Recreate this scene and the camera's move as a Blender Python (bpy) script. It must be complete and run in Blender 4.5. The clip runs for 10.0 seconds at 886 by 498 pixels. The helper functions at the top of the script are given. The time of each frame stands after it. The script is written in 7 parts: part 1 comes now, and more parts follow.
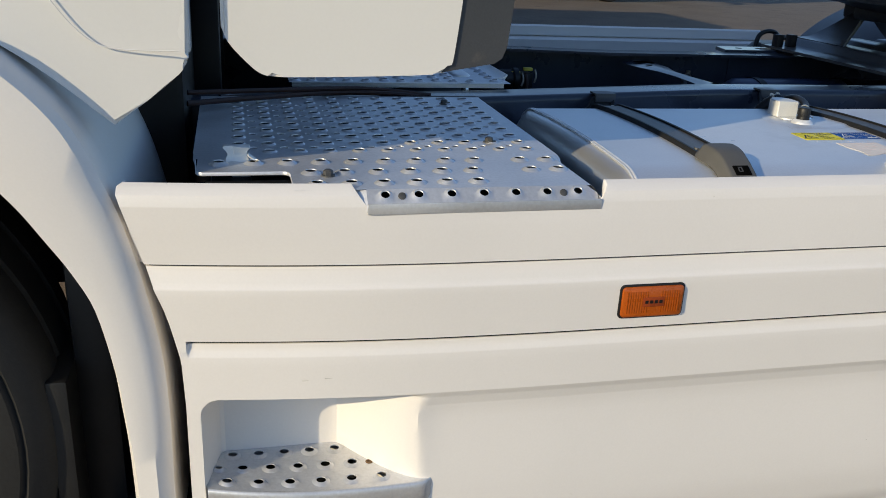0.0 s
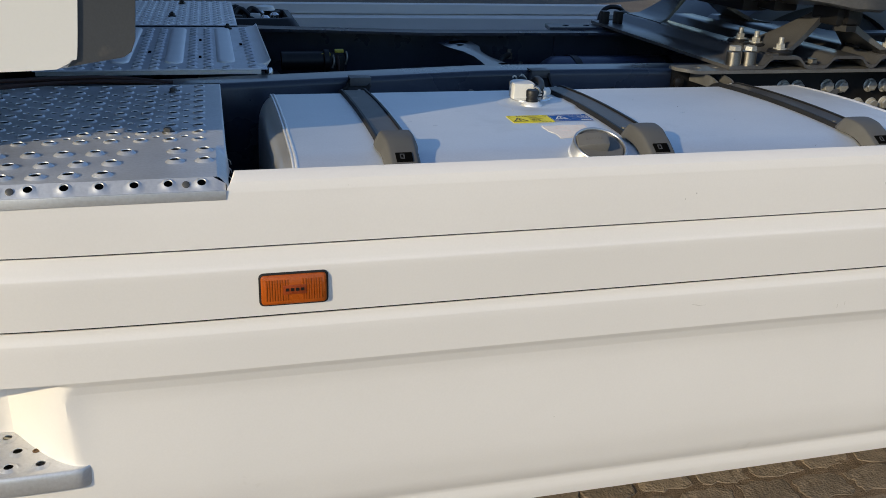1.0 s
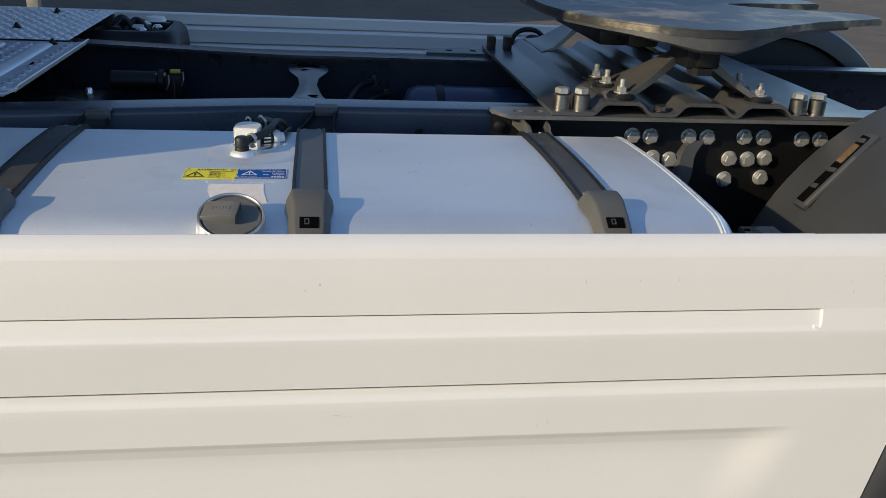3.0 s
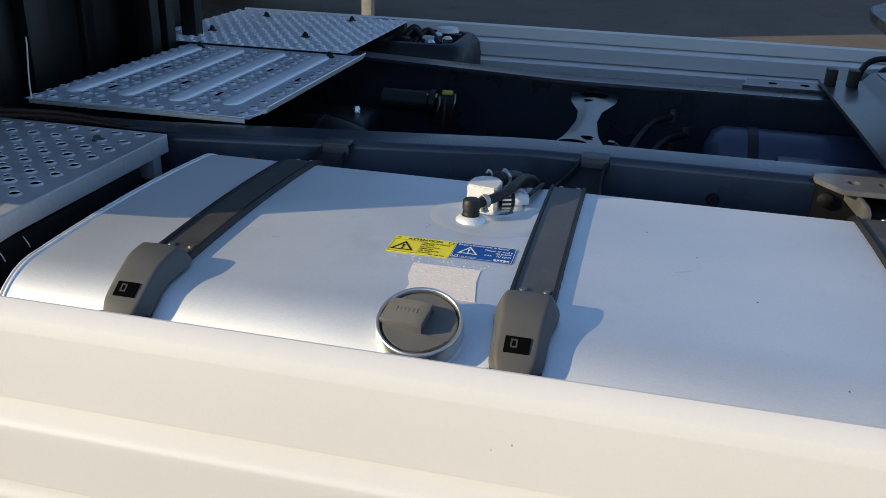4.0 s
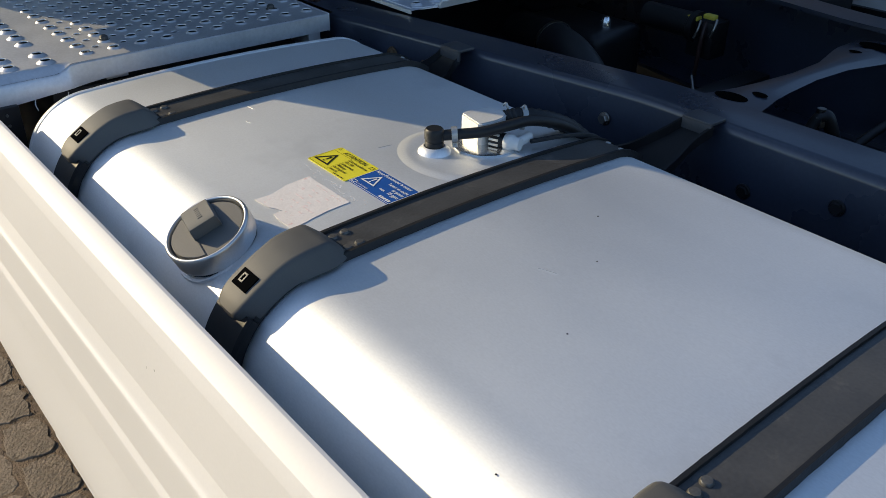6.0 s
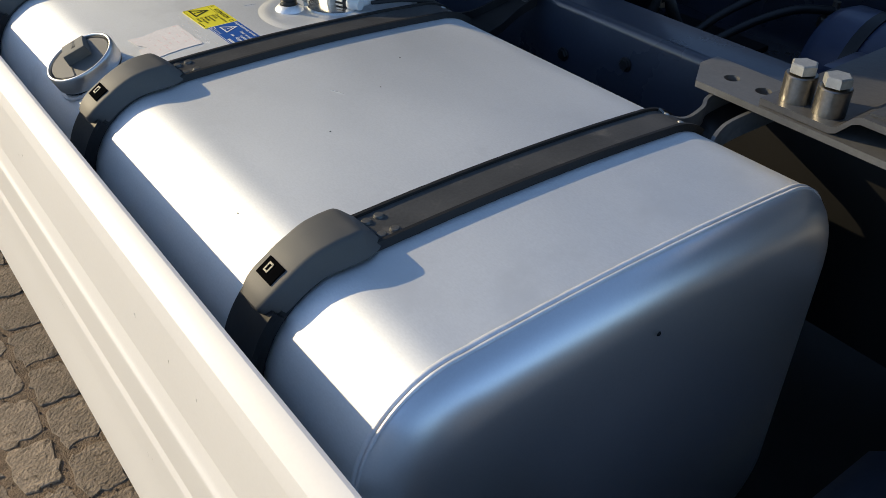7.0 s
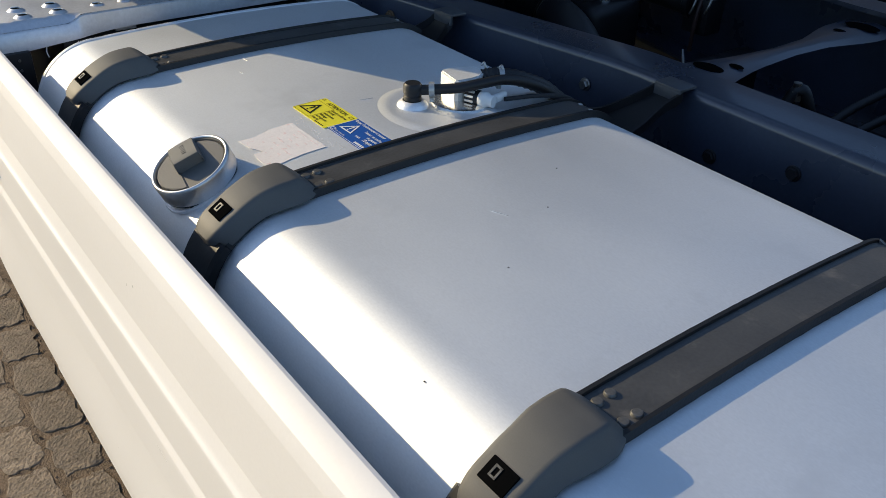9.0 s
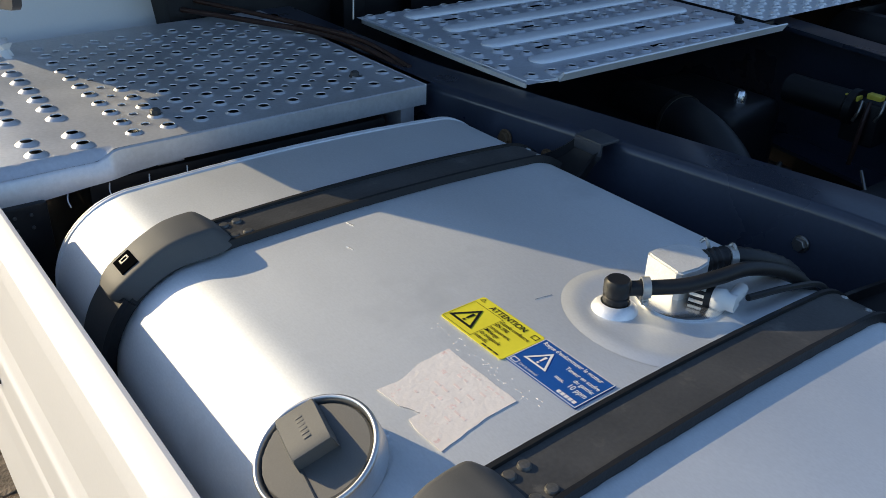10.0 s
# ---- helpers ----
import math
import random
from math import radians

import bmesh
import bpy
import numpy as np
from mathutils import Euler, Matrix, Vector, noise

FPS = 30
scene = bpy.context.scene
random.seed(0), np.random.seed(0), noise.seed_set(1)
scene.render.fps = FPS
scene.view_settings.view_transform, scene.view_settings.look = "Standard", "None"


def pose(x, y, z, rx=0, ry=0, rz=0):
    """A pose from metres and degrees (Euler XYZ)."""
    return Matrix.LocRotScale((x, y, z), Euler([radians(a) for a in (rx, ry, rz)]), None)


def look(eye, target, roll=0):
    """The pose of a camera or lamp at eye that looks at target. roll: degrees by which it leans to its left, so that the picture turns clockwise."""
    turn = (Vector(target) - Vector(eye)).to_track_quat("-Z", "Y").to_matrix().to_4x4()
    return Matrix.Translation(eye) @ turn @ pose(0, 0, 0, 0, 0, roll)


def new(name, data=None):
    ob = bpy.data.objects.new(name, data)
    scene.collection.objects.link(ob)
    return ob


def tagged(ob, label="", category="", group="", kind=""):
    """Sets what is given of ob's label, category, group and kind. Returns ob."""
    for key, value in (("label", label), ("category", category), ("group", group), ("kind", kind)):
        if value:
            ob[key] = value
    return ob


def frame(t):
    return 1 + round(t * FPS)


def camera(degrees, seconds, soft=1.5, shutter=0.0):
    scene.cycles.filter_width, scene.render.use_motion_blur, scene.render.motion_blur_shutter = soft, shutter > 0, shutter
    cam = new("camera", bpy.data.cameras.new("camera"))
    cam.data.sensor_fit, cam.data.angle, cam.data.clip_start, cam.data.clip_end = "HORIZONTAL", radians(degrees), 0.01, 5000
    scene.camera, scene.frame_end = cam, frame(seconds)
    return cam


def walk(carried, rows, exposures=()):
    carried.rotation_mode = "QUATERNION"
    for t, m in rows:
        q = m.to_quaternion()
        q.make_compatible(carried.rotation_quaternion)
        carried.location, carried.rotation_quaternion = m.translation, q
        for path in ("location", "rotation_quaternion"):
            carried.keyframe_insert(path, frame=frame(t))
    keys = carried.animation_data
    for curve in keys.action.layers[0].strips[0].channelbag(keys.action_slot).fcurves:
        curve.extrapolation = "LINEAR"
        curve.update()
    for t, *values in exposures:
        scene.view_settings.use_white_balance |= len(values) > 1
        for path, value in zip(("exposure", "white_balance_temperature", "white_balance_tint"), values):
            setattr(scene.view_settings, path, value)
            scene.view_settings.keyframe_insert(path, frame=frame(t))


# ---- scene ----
# Camera: seconds, eye (x, y, z), yaw, pitch, lean to the left
cam = camera(54.76, 10.0, 0.5)
ROWS = [
    (0, -0.0679, 0.0635, 1.3023, -14.11, -20.44, 2.90),
    (0.2, 0.0458, 0.0468, 1.3140, -14.72, -20.63, 2.60),
    (0.5, 0.1917, 0.0217, 1.3315, -14.78, -21.67, 2.19),
    (1, 0.4523, -0.0772, 1.3560, -15.37, -22.16, 2.23),
    (1.5, 0.7380, -0.1070, 1.3545, -15.87, -22.37, 2.35),
    (2, 1.0065, -0.0509, 1.3785, -15.80, -22.25, 2.45),
    (2.2, 1.0472, -0.0021, 1.3849, -15.95, -22.30, 2.71),
    (3.3, 1.3092, 0.1520, 1.4263, -3.47, -22.57, 2.87),
    (3.5, 1.3174, 0.2486, 1.4288, 0.93, -22.78, 2.38),
    (4, 1.3458, 0.4720, 1.4210, 12.76, -23.31, 1.85),
    (4.5, 1.4765, 0.6269, 1.4191, 23.89, -24.24, 1.68),
    (5, 1.6376, 0.7472, 1.4307, 35.01, -26.06, 1.59),
    (5.2, 1.6893, 0.8054, 1.4368, 39.40, -27.46, 1.73),
    (6.3, 2.0810, 1.0160, 1.4265, 51.79, -31.45, 0.32),
    (6.5, 2.1748, 1.0208, 1.4352, 52.14, -32.26, 0.43),
    (7, 2.3531, 1.0412, 1.4388, 52.64, -35.35, 0.90),
    (7.5, 2.4399, 1.0543, 1.4181, 52.46, -37.11, 1.59),
    (8, 2.4184, 1.0597, 1.4200, 52.26, -37.39, 1.90),
    (8.5, 2.2864, 1.0367, 1.4299, 51.74, -35.42, 2.39),
    (9, 2.0609, 0.9914, 1.4273, 52.03, -31.97, 2.04),
    (9.5, 1.8199, 0.9848, 1.4067, 52.23, -31.10, 1.83),
    (10, 1.5704, 1.0887, 1.3974, 51.72, -28.68, 1.88),
]
walk(cam, [(t, pose(x, y, z, 90 + pitch, 0, yaw) @ pose(0, 0, 0, 0, 0, lean)) for t, x, y, z, yaw, pitch, lean in ROWS],
     [(0.0, -0.36, 7000, 10), (2.0, -0.40, 7000, 10), (3.5, -0.17, 7250, 10), (5.0, -0.08, 7400, 10), (6.5, -0.07, 7550, 10), (7.5, 0.02, 7550, 10), (8.5, 0.08, 7500, 10), (9.5, -0.07, 7450, 10), (10.0, 0.05, 7450, 10)])

# ---- light: low morning sun over the cab's shoulder, clear sky ----
SUN_ELEV, SUN_AZ = 21.5, 28.5          # azimuth of travel, from +x towards +y
world = bpy.data.worlds.new("sky")
scene.world = world
world.use_nodes = True
wn = world.node_tree.nodes
sky = wn.new("ShaderNodeTexSky")
sky.sky_type, sky.sun_disc = "NISHITA", False
sky.sun_elevation, sky.sun_rotation = radians(SUN_ELEV), radians(270 - SUN_AZ)
sky.air_density, sky.dust_density, sky.ozone_density = 1.0, 0.4, 2.2
deep = wn.new("ShaderNodeMix")
deep.data_type, deep.blend_type = "RGBA", "MULTIPLY"
deep.inputs[0].default_value = 1.0
deep.inputs[7].default_value = (0.86, 1.005, 1.20, 1)      # a clear, deep blue morning sky
world.node_tree.links.new(sky.outputs[0], deep.inputs[6])
world.node_tree.links.new(deep.outputs[2], wn["Background"].inputs[0])
wn["Background"].inputs[1].default_value = 0.188
sun = new("sun", bpy.data.lights.new("sun", "SUN"))
sun.data.energy, sun.data.angle, sun.data.color = 4.4, radians(0.55), (1.0, 0.868, 0.61)
ca, sa, ce, se = math.cos(radians(SUN_AZ)), math.sin(radians(SUN_AZ)), math.cos(radians(SUN_ELEV)), math.sin(radians(SUN_ELEV))
sun.matrix_world = look((-8 * ca * ce, -8 * sa * ce, 8 * se), (0, 0, 0))


# ---- materials ----
def material(name, color, rough=0.5, metal=0.0, spread=0.12, scale=6.0, fine=120.0, bump=0.05, coat=0.0, dirt=None, dirt_at=0.62,
             stretch=(1, 1, 1), rough_spread=0.1, island=0.0, distance=0.002):
    """Colour with blotches at one scale and grain at a finer one, wear or dirt with its own shape, and fine relief."""
    m = bpy.data.materials.new(name)
    m.use_nodes = True
    n, link = m.node_tree.nodes, m.node_tree.links.new
    b = n["Principled BSDF"]
    co = n.new("ShaderNodeTexCoord")
    mp = n.new("ShaderNodeMapping")
    mp.inputs["Scale"].default_value = stretch
    link(co.outputs["Object"], mp.inputs["Vector"])
    big, small = n.new("ShaderNodeTexNoise"), n.new("ShaderNodeTexNoise")
    big.inputs["Scale"].default_value, big.inputs["Detail"].default_value = scale, 6
    small.inputs["Scale"].default_value, small.inputs["Detail"].default_value = fine, 4
    for t in (big, small):
        link(mp.outputs[0], t.inputs["Vector"])
    mix = n.new("ShaderNodeMix")
    mix.data_type = "RGBA"
    mix.inputs[6].default_value = [c * (1 - spread) for c in color] + [1]
    mix.inputs[7].default_value = [min(1, c * (1 + spread)) for c in color] + [1]
    both = n.new("ShaderNodeMath")
    both.operation = "MULTIPLY_ADD"
    both.inputs[1].default_value, both.inputs[2].default_value = 0.35, 0.0
    link(small.outputs[0], both.inputs[0])
    add = n.new("ShaderNodeMath")
    add.operation = "MULTIPLY_ADD"
    add.inputs[1].default_value = 0.65
    link(big.outputs[0], add.inputs[0])
    link(both.outputs[0], add.inputs[2])
    ramp = n.new("ShaderNodeMapRange")
    ramp.inputs[1].default_value, ramp.inputs[2].default_value = 0.3, 0.7
    link(add.outputs[0], ramp.inputs[0])
    link(ramp.outputs[0], mix.inputs[0])
    out = mix.outputs[2]
    if island:
        info, hsv, rng = n.new("ShaderNodeObjectInfo"), n.new("ShaderNodeHueSaturation"), n.new("ShaderNodeMapRange")
        rng.inputs[3].default_value, rng.inputs[4].default_value = 1 - island, 1 + island
        link(info.outputs["Random"], rng.inputs[0])
        link(rng.outputs[0], hsv.inputs["Value"])
        link(out, hsv.inputs["Color"])
        out = hsv.outputs[0]
    if dirt:
        spot, edge, dm = n.new("ShaderNodeTexNoise"), n.new("ShaderNodeMapRange"), n.new("ShaderNodeMix")
        spot.inputs["Scale"].default_value, spot.inputs["Detail"].default_value, spot.inputs["Roughness"].default_value = scale * 1.7, 9, 0.65
        link(co.outputs["Object"], spot.inputs["Vector"])
        edge.inputs[1].default_value, edge.inputs[2].default_value = dirt_at, dirt_at + 0.12
        link(spot.outputs[0], edge.inputs[0])
        dm.data_type = "RGBA"
        dm.inputs[7].default_value = [*dirt, 1]
        link(edge.outputs[0], dm.inputs[0])
        link(out, dm.inputs[6])
        out = dm.outputs[2]
    link(out, b.inputs["Base Color"])
    rr = n.new("ShaderNodeMapRange")
    rr.inputs[3].default_value, rr.inputs[4].default_value = max(0.03, rough - rough_spread), min(1, rough + rough_spread)
    link(big.outputs[0], rr.inputs[0])
    link(rr.outputs[0], b.inputs["Roughness"])
    b.inputs["Metallic"].default_value = metal
    b.inputs["Coat Weight"].default_value = coat
    b.inputs["Coat Roughness"].default_value = 0.12
    if bump:
        bp = n.new("ShaderNodeBump")
        bp.inputs["Strength"].default_value, bp.inputs["Distance"].default_value = bump, distance
        link(small.outputs[0], bp.inputs["Height"])
        link(bp.outputs[0], b.inputs["Normal"])
    return m


WHITE = material("white_paint", (0.795, 0.762, 0.730), 0.52, spread=0.03, scale=2.5, fine=260, bump=0.03, dirt=(0.62, 0.58, 0.52), dirt_at=0.70)
CABWHITE = material("cab_paint", (0.80, 0.78, 0.74), 0.25, spread=0.02, scale=2, fine=200, bump=0.01, coat=0.5)
ALU = material("satin_aluminium", (0.855, 0.872, 0.876), 0.588, 0.91, spread=0.08, scale=3.5, fine=520, bump=0.022, stretch=(0.5, 1, 1), rough_spread=0.12, dirt=(0.81, 0.826, 0.83), dirt_at=0.56)
ALUEND = material("spun_aluminium", (0.92, 0.92, 0.92), 0.37, 0.86, spread=0.05, scale=4, fine=420, bump=0.03)
ALUSMOOTH = material("polished_aluminium", (0.84, 0.84, 0.83), 0.22, 0.95, spread=0.05, scale=9, fine=300, bump=0.03)
BRUSHED = material("brushed_metal_ring", (0.66, 0.655, 0.64), 0.33, 0.92, spread=0.10, scale=24, fine=420, bump=0.05, rough_spread=0.15)
WELD = material("weld_metal", (0.88, 0.88, 0.88), 0.42, 0.45, spread=0.10, scale=60, fine=420, bump=0.12)
CAST = material("cast_aluminium", (0.74, 0.74, 0.72), 0.50, 0.35, spread=0.08, scale=30, fine=300, bump=0.25)
GALV = material("galvanised_plate", (0.63, 0.64, 0.66), 0.43, 0.60, spread=0.17, scale=9, fine=170, bump=0.08, dirt=(0.36, 0.35, 0.33), dirt_at=0.68, rough_spread=0.12)
# paler colour for the catwalk's ribs than for the sheet between them
RIB = material("pale_rib", (0.86, 0.88, 0.90), 0.42, 0.05, spread=0.06, scale=14, fine=200, bump=0.05)
TREAD = material("dusty_tread_plate", (0.61, 0.63, 0.67), 0.42, 0.30, spread=0.16, scale=9, fine=170, bump=0.08, dirt=(0.22, 0.22, 0.23), dirt_at=0.60)
SLATE = material("slate_paint", (0.045, 0.058, 0.082), 0.38, spread=0.2, scale=8, bump=0.05, dirt=(0.10, 0.10, 0.10), dirt_at=0.66)
DARKCAST = material("dark_coupling_paint", (0.070, 0.070, 0.073), 0.36, spread=0.3, scale=8, fine=140, bump=0.12, coat=0.2, dirt=(0.11, 0.104, 0.095), dirt_at=0.62)
DECK = material("bright_tread_plate", (0.84, 0.85, 0.86), 0.46, 0.20, spread=0.09, scale=8, fine=170, bump=0.08, dirt=(0.5, 0.49, 0.47), dirt_at=0.66)
FRAME = material("frame_paint", (0.026, 0.034, 0.053), 0.29, spread=0.25, scale=7, fine=150, bump=0.05, coat=0.3, dirt=(0.045, 0.045, 0.048), dirt_at=0.66)
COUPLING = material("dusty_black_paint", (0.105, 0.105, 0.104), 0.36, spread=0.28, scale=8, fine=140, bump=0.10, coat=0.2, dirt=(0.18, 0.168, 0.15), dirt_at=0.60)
BLACK = material("black_steel", (0.009, 0.009, 0.010), 0.44, spread=0.3, scale=9, fine=140, bump=0.08, dirt=(0.020, 0.020, 0.020), dirt_at=0.65)
PLASTIC = material("grey_moulded_plastic", (0.088, 0.086, 0.081), 0.60, spread=0.14, scale=22, fine=900, bump=0.08, distance=0.0006, dirt=(0.10, 0.097, 0.09), dirt_at=0.66)
STRAPM = material("strap_steel", (0.064, 0.063, 0.061), 0.42, spread=0.32, scale=16, fine=260, bump=0.14, dirt=(0.12, 0.114, 0.105), dirt_at=0.60)
RIVET = material("worn_rivet", (0.115, 0.112, 0.105), 0.38, 0.3, spread=0.3, scale=90, fine=400, bump=0.1)
SCUFFED = material("scuffed_black_metal", (0.15, 0.15, 0.155), 0.36, 0.3, spread=0.35, scale=30, fine=260, bump=0.15, dirt=(0.42, 0.41, 0.39), dirt_at=0.52)
# even near-black for the mounting angle's web and the saddles' floors
PITCH = material("near_black", (0.0028, 0.0028, 0.0032), 0.55, spread=0.3, scale=9, fine=140, bump=0.06)
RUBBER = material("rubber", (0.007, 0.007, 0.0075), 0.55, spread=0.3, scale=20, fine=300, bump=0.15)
GUARD = material("mudguard_plastic", (0.052, 0.055, 0.061), 0.42, spread=0.2, scale=5, fine=300, bump=0.05, dirt=(0.11, 0.10, 0.09), dirt_at=0.66)
TYRE = material("tyre_rubber", (0.013, 0.013, 0.013), 0.75, spread=0.3, scale=9, fine=120, bump=0.3)
ZINC = material("zinc_bolt", (0.47, 0.465, 0.44), 0.40, 0.55, spread=0.2, scale=60, fine=300, bump=0.1, dirt=(0.22, 0.18, 0.13), dirt_at=0.66)
DULL = material("oiled_steel", (0.30, 0.28, 0.25), 0.36, 1.0, spread=0.25, scale=40, fine=200, bump=0.1)
RUST = material("rusty_steel", (0.17, 0.10, 0.05), 0.7, 0.3, spread=0.4, scale=50, fine=200, bump=0.2)
AMBER = material("amber_lens", (0.42, 0.082, 0.005), 0.28, spread=0.16, scale=60, fine=380, bump=0.2, coat=0.12)
AMBERDARK = material("amber_reflector", (0.30, 0.05, 0.01), 0.3, spread=0.2, scale=60, fine=300, bump=0.3)
YELLOW = material("yellow_label", (0.80, 0.70, 0.05), 0.55, spread=0.06, scale=30, fine=200, bump=0.03)
BLUE = material("blue_label", (0.003, 0.082, 0.33), 0.7, spread=0.08, scale=30, fine=200, bump=0.03)
DULLMARK = material("scuff_mark", (0.56, 0.53, 0.49), 0.7, spread=0.2, scale=60, bump=0.1)
CAPM = material("cap_plastic", (0.121, 0.117, 0.109), 0.55, spread=0.14, scale=20, fine=700, bump=0.14, distance=0.0006)
# matt black that paints the dark inside holes, slots and windows
HOLESHADE = material("hole_shade", (0.004, 0.004, 0.004), 1.0, spread=0.1, scale=50, bump=0.0, rough_spread=0.0)
INK = material("label_ink", (0.012, 0.012, 0.012), 0.5, spread=0.1, scale=50, bump=0.0)
WHITEINK = material("label_white", (0.82, 0.82, 0.80), 0.5, spread=0.03, scale=50, bump=0.0)
PAPER = material("torn_paper", (0.80, 0.74, 0.69), 0.8, spread=0.06, scale=55, fine=200, bump=0.25, dirt=(0.74, 0.46, 0.42), dirt_at=0.60)
FADED = material("faded_red_print", (0.80, 0.665, 0.615), 0.8, spread=0.12, scale=90, bump=0.0)
AIRTANK = material("air_tank_paint", (0.034, 0.050, 0.100), 0.33, spread=0.2, scale=8, bump=0.03)
# grease; its tan blotches also paint in the reflected tan surroundings
GREASE = material("greased_plate", (0.040, 0.040, 0.042), 0.40, 0.10, spread=0.4, scale=4, fine=60, bump=0.08, dirt=(0.27, 0.225, 0.165), dirt_at=0.50, rough_spread=0.14)
HOSE = material("hose_rubber", (0.009, 0.009, 0.010), 0.5, spread=0.3, scale=30, fine=220, bump=0.1)
CABLE = material("red_brown_cable", (0.035, 0.014, 0.010), 0.55, spread=0.3, scale=20, bump=0.1)
WHITEPLASTIC = material("white_plastic", (0.75, 0.75, 0.73), 0.4, spread=0.04, scale=30, bump=0.05)
YELCLIP = material("yellow_clip", (0.62, 0.50, 0.06), 0.5, spread=0.1, scale=40, bump=0.05)
PAVER = material("worn_concrete_paver", (0.268, 0.210, 0.155), 0.92, spread=0.42, scale=26, fine=150, bump=1.0, dirt=(0.135, 0.10, 0.07), dirt_at=0.54, island=0.17, distance=0.0050)
SAND = material("sandy_joint", (0.195, 0.138, 0.092), 0.95, spread=0.5, scale=45, fine=240, bump=1.0, distance=0.005)
YARD = material("yard_ground", (0.125, 0.100, 0.078), 0.92, spread=0.25, scale=1.3, fine=22, bump=0.5, dirt=(0.075, 0.066, 0.056), dirt_at=0.57, distance=0.02)

for m, gloss in ((HOLESHADE, 0.0), (BLUE, 0.2), (YELLOW, 0.25), (INK, 0.2), (BLACK, 0.35)):
    m.node_tree.nodes["Principled BSDF"].inputs["Specular IOR Level"].default_value = gloss

# ---- building helpers ----
BASE = {}


def thing(name, base, label, category, group="", kind=""):
    ob = new(name)
    ob.location = base
    ob.empty_display_size = 0.05
    BASE[ob.name] = Vector(base)
    return tagged(ob, label, category, group, kind)


def finish(bm, mat, name, smooth=True, angle=40):
    bmesh.ops.remove_doubles(bm, verts=bm.verts, dist=1e-5)
    bmesh.ops.recalc_face_normals(bm, faces=bm.faces)
    if name == "tread":
        bm.normal_update()
        bmesh.ops.reverse_faces(bm, faces=[f for f in bm.faces if f.normal.z < -0.2])
    me = bpy.data.meshes.new(name)
    if smooth:
        for f in bm.faces:
            f.smooth = True
        lim = radians(angle)
        for e in bm.edges:
            if len(e.link_faces) == 2 and e.calc_face_angle(0) > lim:
                e.smooth = False
    bm.to_mesh(me)
    bm.free()
    me.materials.append(mat)
    return me


def part(name, bm, mat, parent, label="", smooth=True, angle=40):
    """Links a bmesh, modelled in world metres, as one mesh object under a thing or a part."""
    base = BASE[parent.name]
    bmesh.ops.translate(bm, verts=bm.verts, vec=-base)
    ob = new(name, finish(bm, mat, name, smooth, angle))
    ob.parent = parent
    BASE[ob.name] = base
    return tagged(ob, label)


def shared(name, me, parent, m, label=""):
    """Another part on the same mesh, at the pose m in world metres."""
    ob = new(name, me)
    ob.parent = parent
    ob.matrix_local = Matrix.Translation(-BASE[parent.name]) @ m
    BASE[ob.name] = BASE[parent.name]
    return tagged(ob, label)


def box(bm, x0, x1, y0, y1, z0, z1, bevel=0.0, seg=2):
    m = Matrix.Translation(((x0 + x1) / 2, (y0 + y1) / 2, (z0 + z1) / 2)) @ Matrix.Diagonal((x1 - x0, y1 - y0, z1 - z0, 1))
    made = bmesh.ops.create_cube(bm, size=1, matrix=m)
    if bevel:
        es = list({e for v in made["verts"] for e in v.link_edges})
        bmesh.ops.bevel(bm, geom=es, offset=bevel, segments=seg, affect="EDGES", profile=0.6)
    return bm


def obox(bm, m, sx, sy, sz, bevel=0.0):
    """A box of that size about the origin, at the pose m."""
    made = bmesh.ops.create_cube(bm, size=1, matrix=m @ Matrix.Diagonal((sx, sy, sz, 1)))
    if bevel:
        es = list({e for v in made["verts"] for e in v.link_edges})
        bmesh.ops.bevel(bm, geom=es, offset=bevel, segments=2, affect="EDGES", profile=0.6)
    return bm


def lathe(bm, profile, m=None, seg=24):
    """Turns (radius, height) pairs about z, at the pose m."""
    m = m or Matrix.Identity(4)
    rings = []
    for r, h in profile:
        if r < 1e-6:
            rings.append([bm.verts.new(m @ Vector((0, 0, h)))])
        else:
            rings.append([bm.verts.new(m @ Vector((r * math.cos(2 * math.pi * i / seg), r * math.sin(2 * math.pi * i / seg), h))) for i in range(seg)])
    for a, b in zip(rings, rings[1:]):
        for i in range(seg):
            j = (i + 1) % seg
            if len(a) == 1 and len(b) > 1:
                bm.faces.new((a[0], b[i], b[j]))
            elif len(b) == 1 and len(a) > 1:
                bm.faces.new((a[i], a[j], b[0]))
            elif len(a) > 1:
                bm.faces.new((a[i], a[j], b[j], b[i]))
    return bm


def smooth_path(pts, n=6):
    """Catmull-Rom through the points."""
    P = [Vector(p) for p in pts]
    P = [2 * P[0] - P[1]] + P + [2 * P[-1] - P[-2]]
    out = []
    for i in range(1, len(P) - 2):
        a, b, c, d = P[i - 1:i + 3]
        for k in range(n):
            t = k / n
            out.append(0.5 * (2 * b + (c - a) * t + (2 * a - 5 * b + 4 * c - d) * t * t + (3 * b - a - 3 * c + d) * t ** 3))
    return out + [P[-2]]


